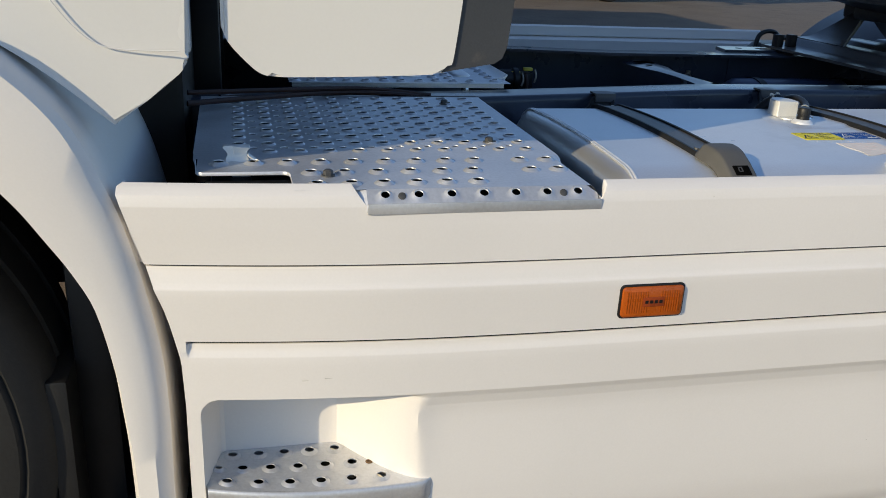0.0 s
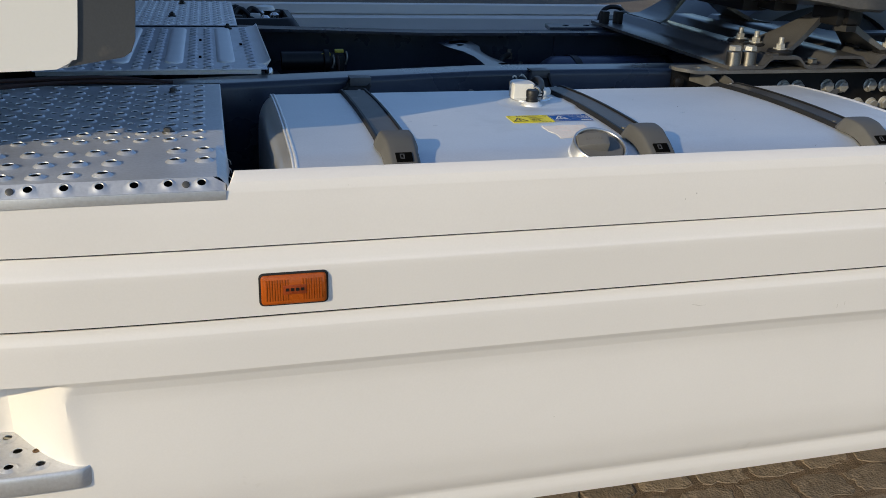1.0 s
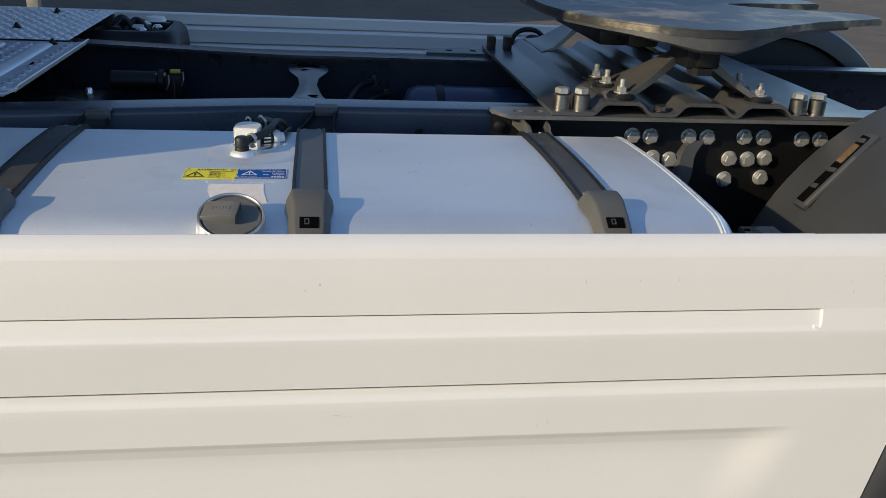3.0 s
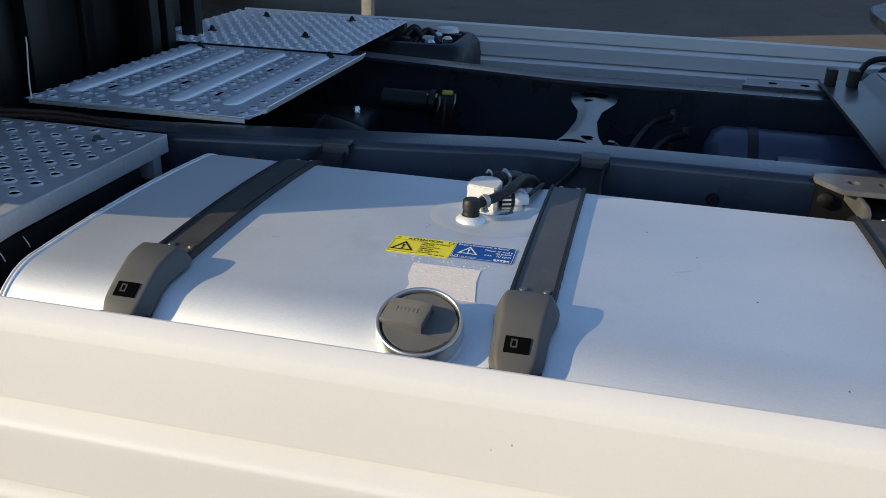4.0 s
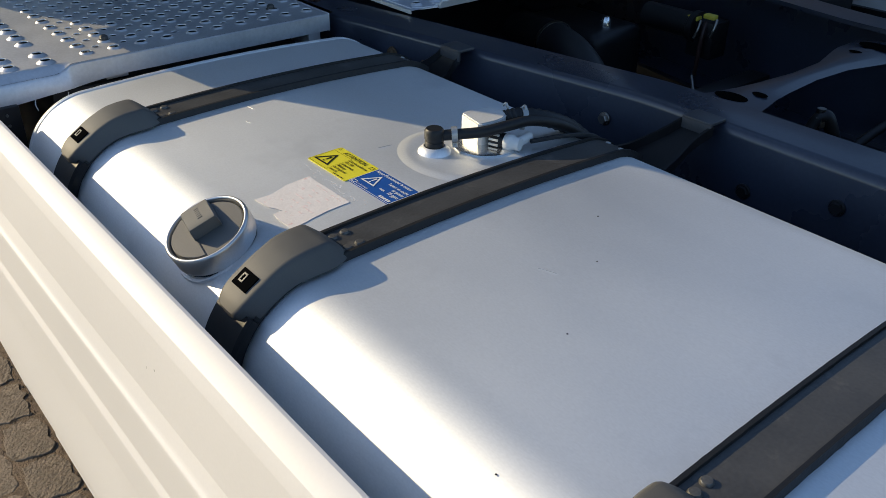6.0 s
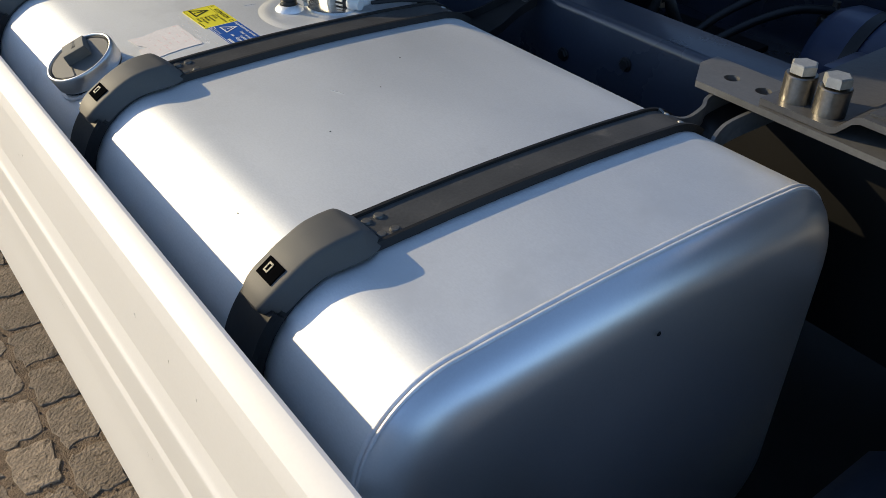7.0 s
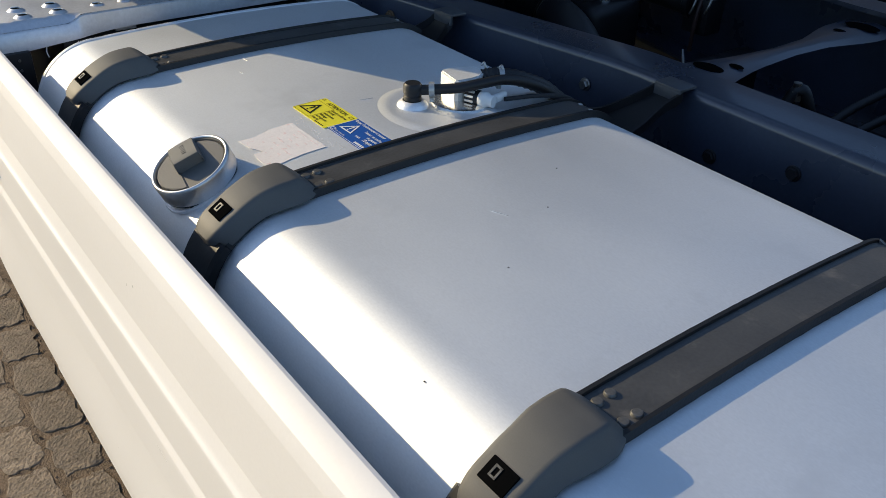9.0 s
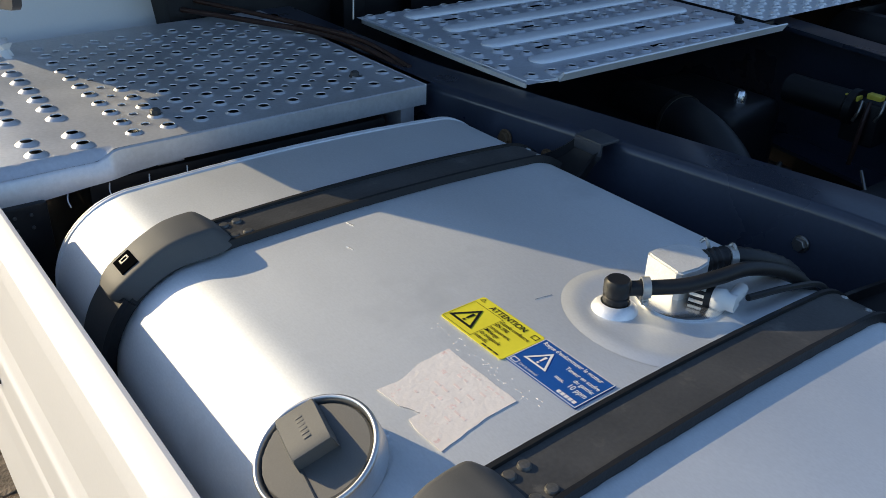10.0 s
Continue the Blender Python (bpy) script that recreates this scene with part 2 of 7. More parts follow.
def tube(bm, pts, r, seg=10, n=6, rib=0.0):
    path = smooth_path(pts, n) if n > 1 else [Vector(p) for p in pts]
    side, rings = None, []
    for i, p in enumerate(path):
        d = (path[min(i + 1, len(path) - 1)] - path[max(i - 1, 0)]).normalized()
        if side is None:
            side = d.orthogonal().normalized()
        side = (side - d * side.dot(d)).normalized()
        up = d.cross(side)
        rr = r * (1 + rib * (i % 2))
        rings.append([bm.verts.new(p + rr * (math.cos(2 * math.pi * k / seg) * side + math.sin(2 * math.pi * k / seg) * up)) for k in range(seg)])
    for a, b in zip(rings, rings[1:]):
        for k in range(seg):
            bm.faces.new((a[k], a[(k + 1) % seg], b[(k + 1) % seg], b[k]))
    bm.faces.new(rings[0][::-1])
    bm.faces.new(rings[-1])
    return bm


def loft(bm, rings, cap=True, close=True):
    """Skins between rings of equal count."""
    V = [[bm.verts.new(p) for p in ring] for ring in rings]
    k = len(V[0])
    for a, b in zip(V, V[1:]):
        for i in range(k if close else k - 1):
            j = (i + 1) % k
            bm.faces.new((a[i], a[j], b[j], b[i]))
    if cap:
        bm.faces.new(V[0][::-1])
        bm.faces.new(V[-1])
    return bm


def slab(bm, outline, z0, z1, bevel=0.0):
    """A flat plate with that outline in plan."""
    lo = [bm.verts.new((x, y, z0)) for x, y in outline]
    hi = [bm.verts.new((x, y, z1)) for x, y in outline]
    k = len(lo)
    top = bm.faces.new(hi)
    bm.faces.new(lo[::-1])
    for i in range(k):
        bm.faces.new((lo[i], lo[(i + 1) % k], hi[(i + 1) % k], hi[i]))
    if bevel:
        bmesh.ops.bevel(bm, geom=list(top.edges), offset=bevel, segments=2, affect="EDGES")
    return bm


def cell(bm, x0, x1, y0, y1, hole=None, warp=None, seg=16):
    """A rectangle of sheet with one hole through it: hole is (x, y, radius, rim height, rim width)."""
    warp = warp or (lambda x, y, z: (x, y, z))

    def V(x, y, z):
        return bm.verts.new(warp(x, y, z))
    if not hole:
        bm.faces.new((V(x0, y0, 0), V(x1, y0, 0), V(x1, y1, 0), V(x0, y1, 0)))
        return
    cx, cy, r, h, w = hole
    far = 1.3 * max(y1 - cy, cy - y0)
    if x1 - cx > far:
        cell(bm, cx + far, x1, y0, y1, None, warp)
        x1 = cx + far
    if cx - x0 > far:
        cell(bm, x0, cx - far, y0, y1, None, warp)
        x0 = cx - far
    angles = [2 * math.pi * (k + 0.5) / seg for k in range(seg)]
    corners = [math.atan2(qy - cy, qx - cx) % (2 * math.pi) for qx in (x0, x1) for qy in (y0, y1)]
    angles = sorted([a for a in angles if all(abs(a - q) > 0.02 for q in corners)] + corners)
    rings = [[], [], [], [], []]
    for a in angles:
        c, s = math.cos(a), math.sin(a)
        tx = ((x1 if c > 0 else x0) - cx) / c if abs(c) > 1e-9 else 1e9
        ty = ((y1 if s > 0 else y0) - cy) / s if abs(s) > 1e-9 else 1e9
        t = min(tx, ty)
        ro, rm = min(r + w, t * 0.99), min(r + 0.35 * w, t * 0.97)
        for ring, d, z in zip(rings, (t, ro, rm, r, r - 0.0004), (0, 0, 0.75 * h, h, h - 0.0014)):
            ring.append(V(cx + d * c, cy + d * s, z))
    n = len(angles)
    for a, b in zip(rings, rings[1:]):
        for k in range(n):
            j = (k + 1) % n
            bm.faces.new((a[k], a[j], b[j], b[k]))


def hexbolt(r=0.016, h=0.011, washer=True):
    bm = bmesh.new()
    if washer:
        lathe(bm, [(0, 0.0), (r * 1.20, 0.0), (r * 1.22, 0.002), (r * 1.10, 0.0035), (0, 0.0036)], seg=20)
    lathe(bm, [(0, 0), (r, 0.002), (r, h - 0.0015), (r * 0.86, h), (0, h)], seg=6)
    return bm


def stud(r=0.012, nut=0.012, top=0.024):
    bm = bmesh.new()
    lathe(bm, [(0, 0), (r * 1.5, 0), (r * 1.5, 0.003), (r, 0.003)], seg=18)
    lathe(bm, [(0, 0.002), (r, 0.003), (r, nut), (r * 0.85, nut + 0.001), (0, nut + 0.001)], seg=6)
    lathe(bm, [(r * 0.55, nut), (r * 0.55, top - 0.002), (r * 0.45, top), (0, top)], seg=12)
    return bm


def words(text, size, bold=0.0):
    """The letters as a flat mesh in the xy plane, from the built-in font."""
    cu = bpy.data.curves.new("words", "FONT")
    cu.body, cu.size, cu.offset = text, size, bold
    ob = bpy.data.objects.new("words", cu)
    scene.collection.objects.link(ob)
    me = bpy.data.meshes.new_from_object(ob.evaluated_get(bpy.context.evaluated_depsgraph_get()))
    bpy.data.objects.remove(ob)
    bm = bmesh.new()
    bm.from_mesh(me)
    bpy.data.meshes.remove(me)
    return bm


def rounded_outline(pts, keep=(), times=2):
    """Cuts the corners of a closed outline, again and again, but for those to keep."""
    for _ in range(times):
        out = []
        for a, p, b in zip(pts[-1:] + pts[:-1], pts, pts[1:] + pts[:1]):
            if p in keep:
                out.append(p)
            else:
                out += [(p[0] + (q[0] - p[0]) * 0.24, p[1] + (q[1] - p[1]) * 0.24) for q in (a, b)]
        pts = out
    return pts


def lerp(x, table):
    """Straight lines between (x, y) pairs."""
    if x <= table[0][0]:
        return table[0][1]
    for (a, p), (b, q) in zip(table, table[1:]):
        if x <= b:
            return p + (q - p) * (x - a) / (b - a) if b > a else q
    return table[-1][1]


def ease(a, b, x):
    t = max(0.0, min(1.0, (x - a) / (b - a)))
    return t * t * (3 - 2 * t)


# ---- ground ----
def ground():
    bm = bmesh.new()
    steps = [-600, -150, -40, -12, -4, 0, 4, 8, 14, 25, 60, 150, 600]
    V = [[bm.verts.new((x, y, -0.012)) for x in steps] for y in steps]
    for j in range(len(steps) - 1):
        for i in range(len(steps) - 1):
            bm.faces.new((V[j][i], V[j][i + 1], V[j + 1][i + 1], V[j + 1][i]))
    ob = new("ground", finish(bm, YARD, "ground", False))
    return tagged(ob, "brown-grey gritty yard ground in low sun", "ground", kind="structure")


ground()

# ---- the near side skirt of the truck ----
FACE = [(0.262, 1.221), (0.267, 1.214), (0.285, 1.2105), (0.300, 1.211), (0.309, 1.2135), (0.318, 1.2125), (0.331, 1.206), (0.345, 1.201), (0.40, 1.194), (0.62, 1.191), (0.70, 1.191), (0.726, 1.192),
        (0.806, 1.191), (0.8435, 1.199), (0.90, 1.204), (0.930, 1.208), (0.944, 1.214), (0.952, 1.224), (0.956, 1.236)]
RECESS = [(0.40, 0), (0.45, 0.0015), (0.50, 0.0050), (0.55, 0.0090), (0.585, 0.0108), (0.605, 0.0092), (0.621, 0.0050), (0.629, 0.0012), (0.632, 0)]
BAND1 = [(0.8085, 0), (0.8097, 0.0006), (0.8115, 0.0020), (0.8130, 0.0029), (0.8170, 0.0035), (0.8392, 0.0065), (0.8394, 0.026), (0.8433, 0.026), (0.8436, 0)]
BAND2 = [(0.6990, 0), (0.7010, 0.0005), (0.7050, 0.0025), (0.7090, 0.0042), (0.7130, 0.0052), (0.7198, 0.0060), (0.7200, 0.026), (0.7255, 0.026), (0.7258, 0)]
LEFT = [(0.276, -0.155), (0.471, -0.157), (0.620, -0.157), (0.694, -0.160), (0.767, -0.176), (0.806, -0.190), (0.841, -0.201), (0.881, -0.213), (0.934, -0.228), (0.947, -0.233), (0.953, -0.231), (0.956, -0.224)]
# plan of the pocket's wall, and how far the skirt's front end curves back at each height
POCKET = [(-0.139, 1.200), (-0.136, 1.222), (-0.131, 1.240), (-0.118, 1.296), (-0.113, 1.312), (-0.106, 1.318), (0.068, 1.3175), (0.077, 1.3150), (0.083, 1.3085), (0.112, 1.2690), (0.130, 1.2460),
          (0.145, 1.2290), (0.160, 1.2145), (0.175, 1.2030), (0.190, 1.1940), (0.205, 1.1870), (0.220, 1.1820)]
ROUND = [(0.43, 0.016), (0.60, 0.016), (0.71, 0.018), (0.80, 0.015), (0.845, 0.014), (0.93, 0.0)]
RIGHT = [(0.30, 2.29), (0.318, 2.282), (0.3181, 2.181), (0.464, 2.203), (0.631, 2.230), (0.746, 2.265), (0.85, 2.33), (0.956, 2.62)]


def pocket_top(x):
    return 0.630 - (0.030 * (1 - math.sqrt(max(0, 1 - ((-0.108 - x) / 0.03) ** 2))) if x < -0.108 else 0)


def skirt_top(x):
    return lerp(x, [(0.086, 0.956), (0.105, 0.930), (0.457, 0.930), (0.472, 0.956)])


def skirt_front(x, z):
    """The skirt's surface without its pocket."""
    y = lerp(z, FACE) - 0.010
    corner = 0.007 * max(0.0, abs(z - 0.829) / 0.0145) ** 6
    end = lerp(x, [(2.0475 - corner, 1), (2.0485 - corner, 1.15), (2.0500 - corner, 0)]) if 0.8115 < z < 0.8436 else (1 - ease(2.030, 2.050, x))
    y += lerp(z, BAND1) * end + lerp(z, BAND2) * (1 - ease(2.192, 2.226, x)) * ease(-0.152, -0.147, x)
    slant = (0.615 - z) * 0.40
    low = 0.003 * ease(1.3, 2.0, x)
    y += lerp(z + low, RECESS) * ease(0.10, 0.24, x) * (1 - ease(1.945 - slant, 2.062 - slant, x))
    if x < 0.25:
        y += 0.030 * ((0.25 - x) / 0.47) ** 2
    if x < 0.42:
        y += lerp(z, ROUND) * ((0.42 - x) / 0.57) ** 1.4
    return y


def skirt_y(x, z):
    y = skirt_front(x, z)
    if 0.436 < z < pocket_top(x) and -0.139 < x < 0.22:
        y += max(0.0, lerp(x, POCKET) - y) * (1 - ease(pocket_top(x) - 0.010, pocket_top(x), z)) * ease(0.436, 0.446, z)
    return y


def side_skirt():
    t = thing("side_skirt", (1.1, 1.22, 0.276), "long white painted plastic side skirt beside the fuel tank", "side skirt")
    xs = set(round(-0.24 + 0.03 * i, 4) for i in range(96))
    xs |= {-0.152, -0.1505, -0.149, -0.147, -0.131, -0.129, -0.127, -0.1235, -0.120, -0.115, -0.11, -0.105, -0.10, 0.075, 0.08, 0.085, 0.086, 0.0955, 0.105,
           0.364, 0.366, 0.547, 0.549, 0.457, 0.4645, 0.472, 2.14, 2.15, 2.16, 2.17, 2.18, 2.19, 2.192, 2.198, 2.205, 2.212, 2.219, 2.226}
    xs |= {round(1.80 + 0.01 * i, 4) for i in range(27)} | {round(0.10 + 0.012 * i, 4) for i in range(12)}
    zs = {z for tab in (FACE, RECESS, BAND1, BAND2) for z, _ in tab} | {0.436, 0.441, 0.446, 0.604, 0.609, 0.612, 0.615, 0.621, 0.625, 0.627, 0.629, 0.631, 0.6325, 0.634, 0.318, 0.3181}
    zs |= {round(0.29 + 0.022 * i, 4) for i in range(30)}
    xs |= {round(-0.1402 + 0.0012 * i, 4) for i in range(20)} | {round(-0.116 + 0.002 * i, 4) for i in range(9)} | {x for x, _ in POCKET} | {round(2.0355 + 0.0005 * i, 4) for i in range(31)}
    zs |= {round(0.598 + 0.0018 * i, 4) for i in range(21)}
    xs, zs = sorted(xs), sorted(zs)
    bm = bmesh.new()
    rows = []
    for z in zs:
        row = []
        for x in xs:
            zz = min(z, skirt_top(x))
            if 0.365 < x < 0.548:
                zz = max(zz, 0.318)
            xx = max(lerp(zz, LEFT), min(lerp(zz, RIGHT), x))
            row.append((xx, skirt_y(xx, zz), zz))
        rows.append([(row[0][0] + 0.004, row[0][1] + 0.008 + 0.037 * (1 - ease(0.86, 0.93, z)), row[0][2]), (row[0][0], row[0][1] + 0.006, row[0][2])] + row + [(row[-1][0] + 0.002, row[-1][1] + 0.03, row[-1][2])])
    rows.insert(0, [(x, y + 0.035, z) for x, y, z in rows[0]])
    top = rows[-1]
    for dy, dz in ((0.004, -0.001), (0.006, -0.006), (0.007, -0.12)):
        rows.append([(x, y + dy * (0.2 if x > 2.03 else 1), z + dz) for x, y, z in top])
    rows = [[(x, y, z + 0.003) for x, y, z in row] for row in rows]
    loft(bm, rows, cap=False, close=False)
    bmesh.ops.dissolve_degenerate(bm, dist=1e-5, edges=bm.edges)
    part("panel", bm, WHITE, t, "white painted moulded panel with two long grooves", angle=28)
    # joints between the panel's mouldings: black strips paint the shade inside the gaps
    for z0, z1, xa, xb in ((0.8388, 0.8440, -0.196, 2.0455), (0.7194, 0.7262, -0.146, 2.200)):
        bm = bmesh.new()
        rings = []
        for k in range(61):
            x = xa + (xb - xa) * k / 60
            y = skirt_front(x, z0 - 0.001)
            rings.append([(x, y + 0.0030, z0 + 0.003), (x, y + 0.0030, z1 + 0.003), (x, y + 0.016, z1 + 0.003), (x, y + 0.016, z0 + 0.003)])
        loft(bm, rings)
        part("joint", bm, RUBBER, t, "black strip that paints the dark of the joint's gap")
    # dark moulding along the rear wheel arch
    bm = bmesh.new()
    rings = []
    for i in range(24):
        z = 0.335 + 0.026 * i
        x = lerp(z, RIGHT)
        y = skirt_y(x - 0.01, z)
        rings.append([(x + 0.004, y + 0.004, z), (x + 0.012, y - 0.003, z), (x + 0.035, y - 0.006, z), (x + 0.062, y - 0.001, z), (x + 0.072, y + 0.008, z), (x + 0.074, y + 0.09, z), (x + 0.004, y + 0.03, z)])
    loft(bm, rings)
    part("arch_trim", bm, GUARD, t, "dark grey plastic wheel arch trim")
    bm = bmesh.new()
    rings = []
    for i in range(20):
        z = 0.325 + 0.026 * i
        x = lerp(max(z, 0.3185), RIGHT)
        rings.append([(x + 0.060, 1.225, z), (x + 0.085, 1.235, z), (x + 0.088, 1.27, z), (x + 0.060, 1.27, z)])
    loft(bm, rings)
    part("rubber_edge", bm, RUBBER, t, "black rubber splash edge")
    bm = bmesh.new()
    box(bm, 2.172, 2.300, 1.176, 1.262, 0.319, 0.333, 0.003)
    part("trim_foot", bm, RUBBER, t, "black foot of the trim")
    # small marks in the paint
    for x, z, w, h in ((0.645, 0.936, 0.0016, 0.0016), (1.24, 0.885, 0.0012, 0.004), (1.656, 0.892, 0.0008, 0.010), (1.741, 0.895, 0.0008, 0.006), (1.803, 0.896, 0.0007, 0.006), (2.089, 0.890, 0.0009, 0.007),
                       (2.096, 0.873, 0.0010, 0.006), (2.145, 0.900, 0.0010, 0.003), (2.185, 0.866, 0.0016, 0.002), (1.261, 0.894, 0.0020, 0.0035), (1.601, 0.650, 0.0008, 0.008), (1.617, 0.655, 0.0008, 0.009),
                       (1.298, 0.678, 0.022, 0.0006), (1.285, 0.681, 0.012, 0.0005), (1.028, 0.468, 0.0016, 0.0018), (0.02, 0.664, 0.016, 0.0006), (0.055, 0.667, 0.020, 0.0005)):
        bm = bmesh.new()
        obox(bm, Matrix.Translation((x, skirt_y(x, z - 0.003) + 0.0005, z)), w, 0.0012, h)
        part("chip", bm, DULLMARK, t)
    bm = bmesh.new()
    box(bm, 0.34, 0.60, 1.216, 1.245, 0.272, 0.322, 0.004)
    part("lower_bar", bm, BLACK, t, "black bar behind the skirt's lower notch")
    return t


side_skirt()


def side_marker_lamp():
    t = thing("side_marker_lamp", (0.5545, 1.181, 0.746), "amber rectangular side marker lamp in a black frame", "marker lamp")
    x0, x1, z0, z1 = 0.500, 0.607, 0.747, 0.801

    def rounded(inset, y, r):
        pts = []
        a0, a1, b0, b1 = x0 + inset, x1 - inset, z0 + inset, z1 - inset
        for cx, cz, s in ((a1 - r, b1 - r, 0), (a0 + r, b1 - r, 90), (a0 + r, b0 + r, 180), (a1 - r, b0 + r, 270)):
            for k in range(5):
                a = radians(s + 22.5 * k)
                pts.append((cx + r * math.cos(a), y - 0.010, cz + r * math.sin(a)))
        return pts
    bm = bmesh.new()
    loft(bm, [rounded(-0.0015, 1.194, 0.008), rounded(-0.0015, 1.190, 0.008), rounded(0.0005, 1.1888, 0.007), rounded(0.0025, 1.189, 0.006)])
    part("housing", bm, RUBBER, t, "black gasket frame")
    bm = bmesh.new()
    loft(bm, [rounded(0.0018, 1.191, 0.006), rounded(0.0018, 1.1865, 0.006), rounded(0.0040, 1.1848, 0.005)])
    lens = part("lens", bm, AMBER, t, "amber plastic lens")
    me = finish(box(bmesh.new(), -0.0009, 0.0009, -0.0006, 0.0006, -0.018, 0.018), AMBER, "rib")
    for i in range(22):
        if not 8 < i < 14:
            shared("rib", me, lens, Matrix.Translation((x0 + 0.010 + i * 0.0041, 1.1747, 0.774)))
    bm = bmesh.new()
    box(bm, 0.536, 0.573, 1.1737, 1.176, 0.766, 0.782, 0.001)
    part("reflector", bm, AMBERDARK, lens, "dark amber centre with printed marks")
    me = finish(box(bmesh.new(), -0.0025, 0.0025, -0.0004, 0.0004, -0.0025, 0.0025), INK, "mark")
    for i in range(4):
        shared("mark", me, lens, Matrix.Translation((0.5425 + 0.008 * i, 1.1735, 0.7745)))
    return t


side_marker_lamp()


# ---- fuel tank ----
TY0, TY1, TZ0 = 1.272, 1.950, 0.36
TX0, TX1 = 0.541, 1.971
TF, TB = 0.110, 0.100            # corner radii, front and back


def tank_top(y):
    return 0.9475 - 0.13 * (y - 1.60) ** 2


def tank_section(n=19):
    """Outline in (y, z), from the back bottom corner up, over the top to the front and round."""
    pts = []
    r = TB
    zb = tank_top(TY1 - r) - r
    zf = tank_top(TY0 + TF) - TF
    for k in range(n):
        a = radians(90 * k / (n - 1))
        pts.append((TY1 - r + r * math.cos(a), zb + r * math.sin(a)))
    m = 16
    for k in range(1, m):
        y = (TY1 - TB) + (TY0 + TF - (TY1 - TB)) * k / m
        pts.append((y, tank_top(y)))
    r = TF
    for k in range(n):
        a = radians(90 + 90 * k / (n - 1))
        pts.append((TY0 + r + r * math.cos(a), zf + r * math.sin(a)))
    for k in range(n):
        a = radians(180 + 90 * k / (n - 1))
        pts.append((TY0 + r + r * math.cos(a), TZ0 + r + r * math.sin(a)))
    for k in range(n):
        a = radians(270 + 90 * k / (n - 1))
        pts.append((TY1 - r + r * math.cos(a), TZ0 + r + r * math.sin(a)))
    return pts


SEC = tank_section()
YC, ZC = (TY0 + TY1) / 2, (TZ0 + 0.945) / 2


def shrunk(d):
    out = []
    for y, z in SEC:
        hy, hz = (TY1 - TY0) / 2, (0.945 - TZ0) / 2
        out.append((YC + (y - YC) * (1 - d / hy), ZC + (z - ZC) * (1 - d / hz)))
    return out


def over_tank(back=1.86, front_z=0.80, lift=0.0, step=0.008):
    """Points (y, z, ny, nz) over the tank from behind to down its front."""
    pts = []
    r = TB
    y = back
    while y > TY1 - r:
        a = math.asin(min(1, max(0, (y - (TY1 - r)) / r)))
        zb = tank_top(TY1 - r) - r
        pts.append((y, zb + r * math.cos(a), math.sin(a), math.cos(a)))
        y -= step
    r = TF
    while y > TY0 + r:
        ny = 0.26 * (y - 1.60)
        k = math.hypot(ny, 1)
        pts.append((y, tank_top(y), ny / k, 1 / k))
        y -= step
    zf = tank_top(TY0 + r) - r
    a = 0.0
    while a < 90:
        c, s = math.cos(radians(90 + a)), math.sin(radians(90 + a))
        pts.append((TY0 + r + r * c, zf + r * s, c, s))
        a += 3.0
    z = zf
    while z > front_z:
        pts.append((TY0, z, -1, 0))
        z -= step
    return [(y + lift * ny, z + lift * nz, ny, nz) for y, z, ny, nz in pts]


